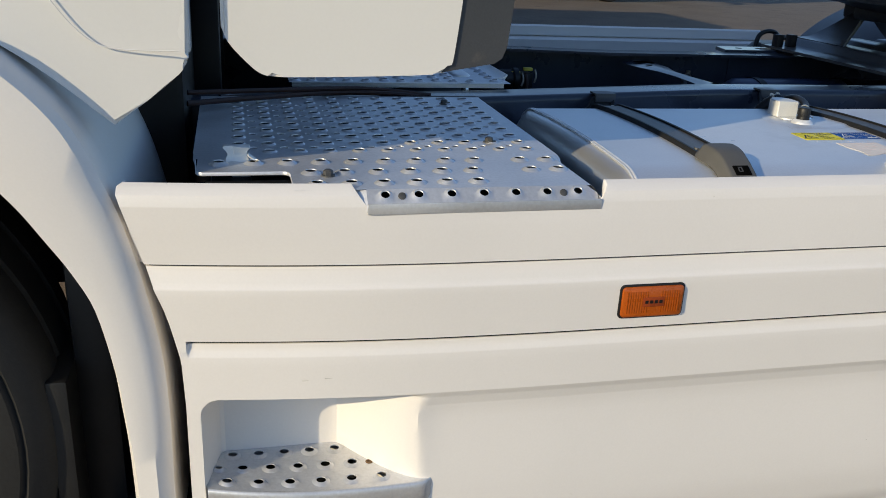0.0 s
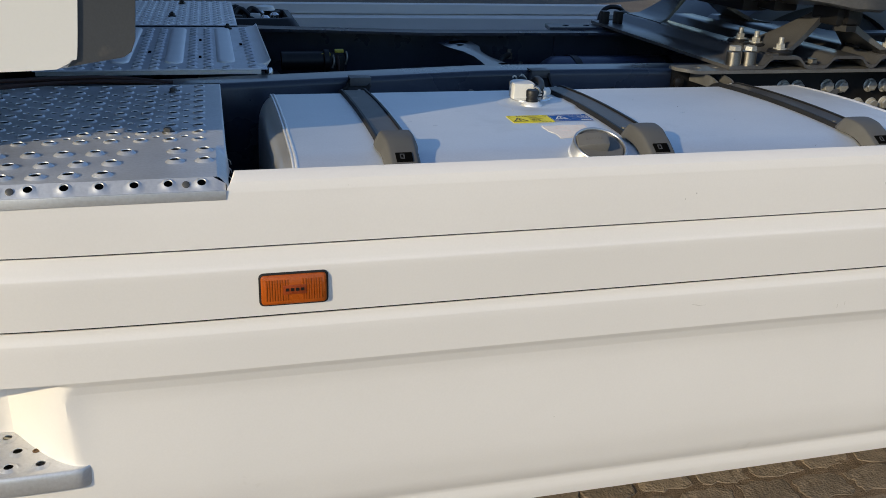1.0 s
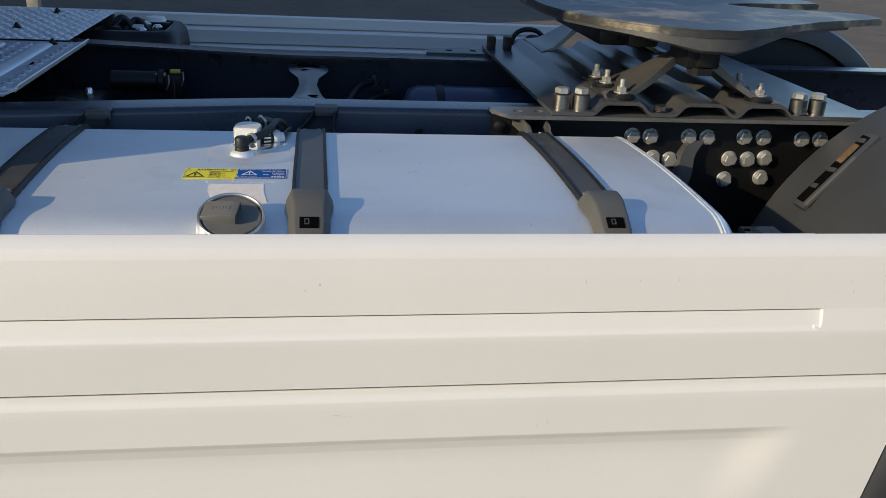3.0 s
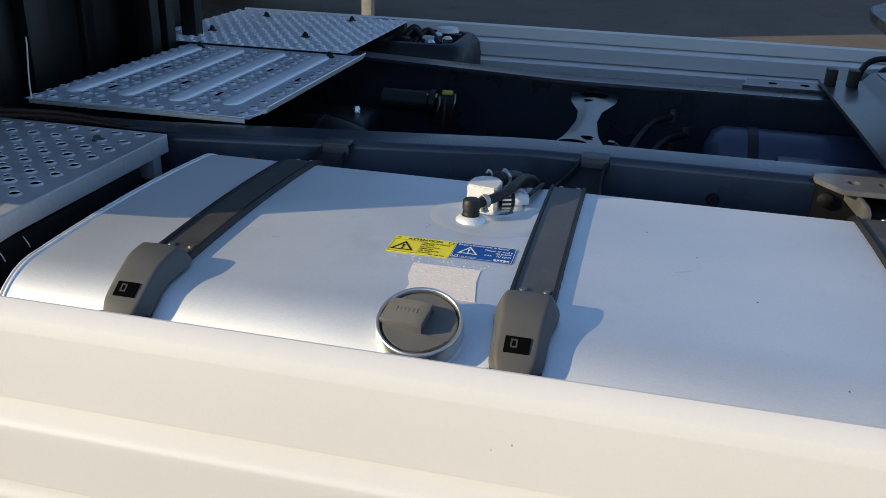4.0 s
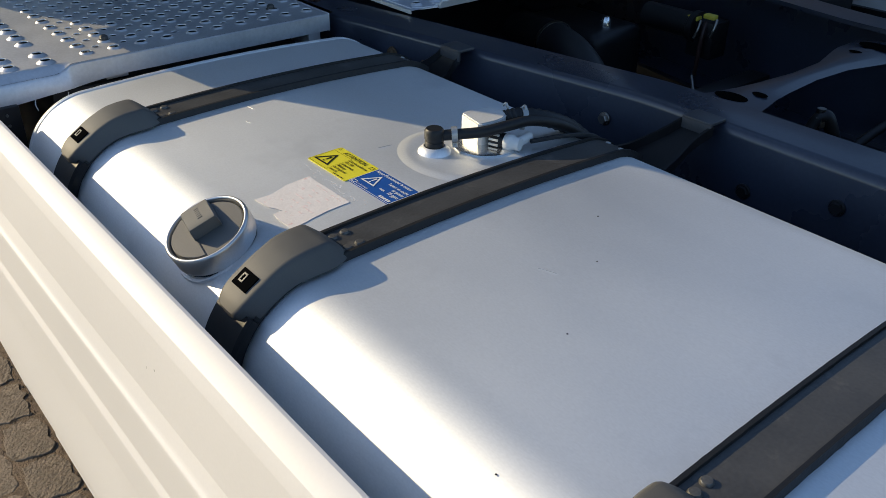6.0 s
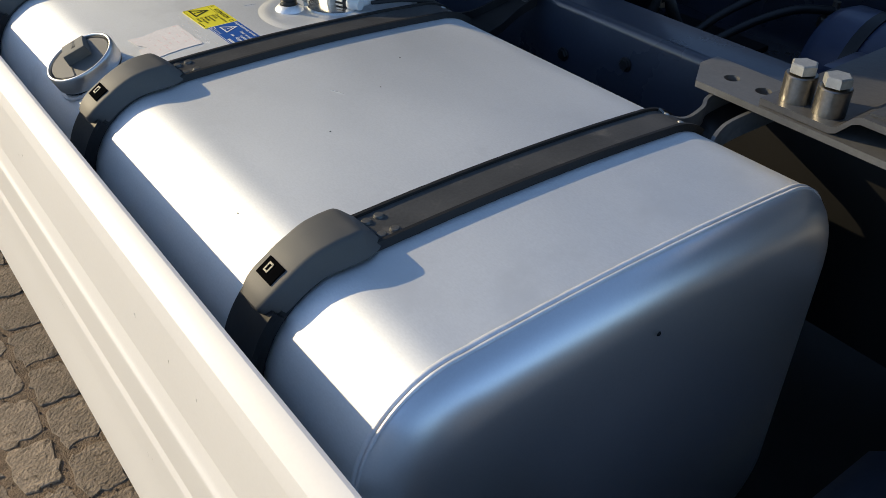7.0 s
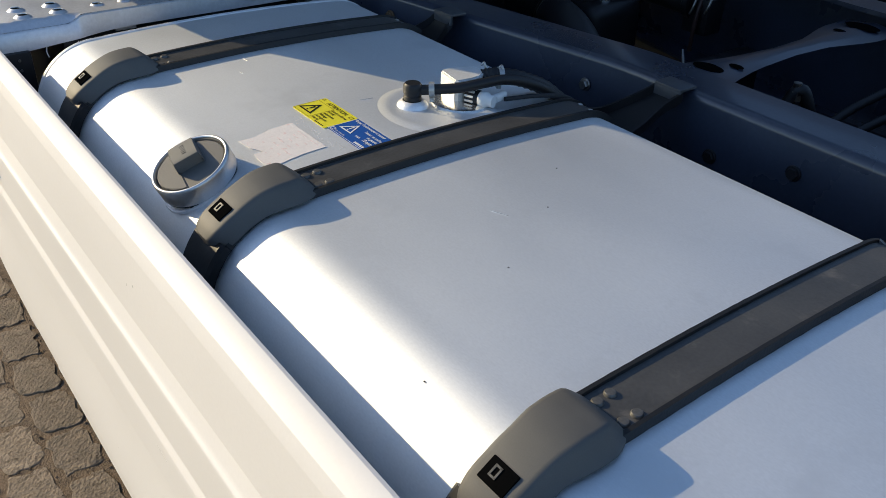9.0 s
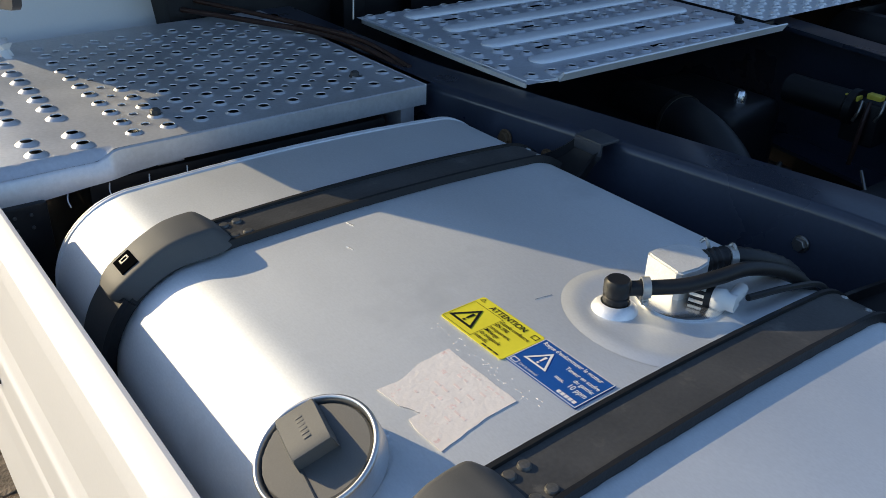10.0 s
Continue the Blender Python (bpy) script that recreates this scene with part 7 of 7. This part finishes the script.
def parked_trailer(x1, y0):
    """A box trailer whose shade lies over the yard; its near rear corner stands at (x1, y0)."""
    t = thing("parked_trailer", (x1 - 6.8, y0 + 1.27, 0.0), "dark box trailer parked across the yard", "trailer", "parked trailers")
    bm = bmesh.new()
    box(bm, x1 - 13.6, x1, y0, y0 + 2.55, 1.02, 4.15, 0.03)
    part("box_body", bm, TRAILER, t, "dark painted box body")
    bm = bmesh.new()
    box(bm, x1 - 13.4, x1 - 0.15, y0 + 0.75, y0 + 1.80, 0.80, 1.02, 0.01)
    part("frame", bm, BLACK, t)
    for y in (y0 + 0.02, y0 + 2.43):
        bm = bmesh.new()
        box(bm, x1 - 0.10, x1, y, y + 0.10, 0.22, 1.02, 0.008)
        part("rear_post", bm, CASTDIRTY, t, "tan rear post")
    bm = bmesh.new()
    box(bm, x1 - 0.12, x1 - 0.02, y0 + 0.12, y0 + 2.43, 0.42, 0.56, 0.01)
    part("bumper", bm, BLACK, t)
    prof = [(0.28, -0.17), (0.44, -0.19), (0.50, -0.17), (0.515, -0.12), (0.515, 0.12), (0.50, 0.17), (0.44, 0.19), (0.28, 0.17)]
    me = finish(lathe(bmesh.new(), prof, pose(0, 0, 0, 90, 0, 0), 32), TYRE, "wheel")
    for k in range(3):
        for y in (y0 + 0.24, y0 + 2.31):
            shared("wheel", me, t, Matrix.Translation((x1 - 2.6 - 1.31 * k, y, 0.503)))
    for y in (y0 + 0.45, y0 + 2.0):
        bm = bmesh.new()
        box(bm, x1 - 10.6, x1 - 10.46, y, y + 0.12, 0.06, 0.85, 0.01)
        box(bm, x1 - 10.68, x1 - 10.38, y - 0.08, y + 0.20, -0.012, 0.06, 0.01)
        part("support_leg", bm, DULL, t)


TRAILER = material("trailer_paint", (0.020, 0.026, 0.045), 0.4, spread=0.2, scale=3, fine=90, bump=0.03, dirt=(0.06, 0.055, 0.05), dirt_at=0.66)
# first one stands out of view, added only to cast shade over the yard
parked_trailer(-1.19, 8.30)
parked_trailer(10.6, 18.2)


# ---- pavers beside the truck ----
def pavers():
    p = thing("pavement", (1.3, 0.9, -0.012), "worn brown-grey interlocking concrete pavers with sandy joints", "pavement", kind="structure")
    bm = bmesh.new()
    V = [[bm.verts.new((-2 + 0.5 * i, -1.5 + 0.5 * j, -0.0006)) for i in range(18)] for j in range(15)]
    for j in range(14):
        for i in range(17):
            bm.faces.new((V[j][i], V[j][i + 1], V[j + 1][i + 1], V[j + 1][i]))
    part("sand_bed", bm, SAND, p, "sandy joints", smooth=False)
    L, W = 0.158, 0.108
    meshes = []
    for variant in range(12):
        rnd = random.Random(40 + variant)
        out = []
        for k in range(4):
            a = [(-0.5, -0.5), (0.5, -0.5), (0.5, 0.5), (-0.5, 0.5)]
            (ax, ay), (bx, by) = a[k], a[(k + 1) % 4]
            for q in range(6):
                u = q / 6
                x, y = (ax + (bx - ax) * u) * (L - 0.019), (ay + (by - ay) * u) * (W - 0.017)
                c = 0.0 if q else 0.006
                out.append((x - math.copysign(c, x) + 0.015 * (rnd.random() - 0.5), y - math.copysign(c, y) + 0.015 * (rnd.random() - 0.5)))
        bm = bmesh.new()
        rings = []
        for s, z in ((1.0, -0.012), (0.992, 0.0004), (0.965, 0.0014), (0.6, 0.0016)):
            rings.append([(x * s, y * s, z + 0.0022 * noise.noise(Vector((x * 30, y * 30, variant)))) for x, y in out])
        loft(bm, rings)
        meshes.append(finish(bm, PAVER, "paver", True, 25))
    rnd = random.Random(77)
    near, rest = [], []
    for j in range(-15, 15):
        for i in range(-13, 36):
            x, y = i * L + (L / 2 if j % 2 else 0), 0.98 + j * W
            m = Matrix.Translation((x + 0.008 * rnd.random(), y + 0.006 * rnd.random(), 0.0025 * (rnd.random() - 0.5))) @ pose(0, 0, 0, 1.2 * (rnd.random() - 0.5), 1.2 * (rnd.random() - 0.5), 180 * rnd.randrange(2) + 7 * (rnd.random() - 0.5))
            me = meshes[rnd.randrange(12)]
            (near if -0.35 < x < 3.1 and 0.42 < y < 1.62 else rest).append((me, m))
    for me, m in near[:300]:
        shared("paver", me, p, m)
    bm = bmesh.new()
    for me, m in near[300:] + rest:
        k = len(bm.verts)
        bm.from_mesh(me)
        bm.verts.ensure_lookup_table()
        bmesh.ops.transform(bm, matrix=m, verts=bm.verts[k:])
    base = BASE[p.name]
    bmesh.ops.translate(bm, verts=bm.verts, vec=-base)
    me = bpy.data.meshes.new("paver_field")
    bm.to_mesh(me)
    bm.free()
    me.materials.append(PAVER)
    ob = new("paver_field", me)
    ob.parent = p
    tagged(ob, "more worn pavers", kind="stuff")
    # grit lying in the joints
    rnd = random.Random(5)
    V, F = [], []
    for _ in range(4200):
        if rnd.random() < 0.5:
            x, y = -0.5 + 3.6 * rnd.random(), 0.98 + W * (rnd.randrange(-6, 4) - 0.5) + 0.005 * rnd.gauss(0, 1)
        else:
            j = rnd.randrange(-6, 4)
            x, y = (rnd.randrange(-3, 20) + 0.5) * L + (L / 2 if j % 2 else 0) + 0.005 * rnd.gauss(0, 1), 0.98 + W * (j + rnd.random() - 0.5)
        s, k = 0.0012 + 0.0030 * rnd.random() ** 3, len(V)
        z = 0.0004
        for dx, dy, dz in ((1, 0, 0), (0, 1, 0), (-1, 0, 0), (0, -1, 0), (0, 0, 0.8), (0, 0, -0.8)):
            V.append((x + s * dx * (0.7 + 0.6 * rnd.random()) - base.x, y + s * dy * (0.7 + 0.6 * rnd.random()) - base.y, z + s * dz - base.z))
        F += [(k + a, k + (a + 1) % 4, k + 4) for a in range(4)] + [(k + (a + 1) % 4, k + a, k + 5) for a in range(4)]
    me = bpy.data.meshes.new("joint_grit")
    me.from_pydata(V, [], F)
    me.materials.append(SAND)
    ob = new("joint_grit", me)
    ob.parent = p
    tagged(ob, "loose sand and grit in the joints", kind="stuff")


pavers()
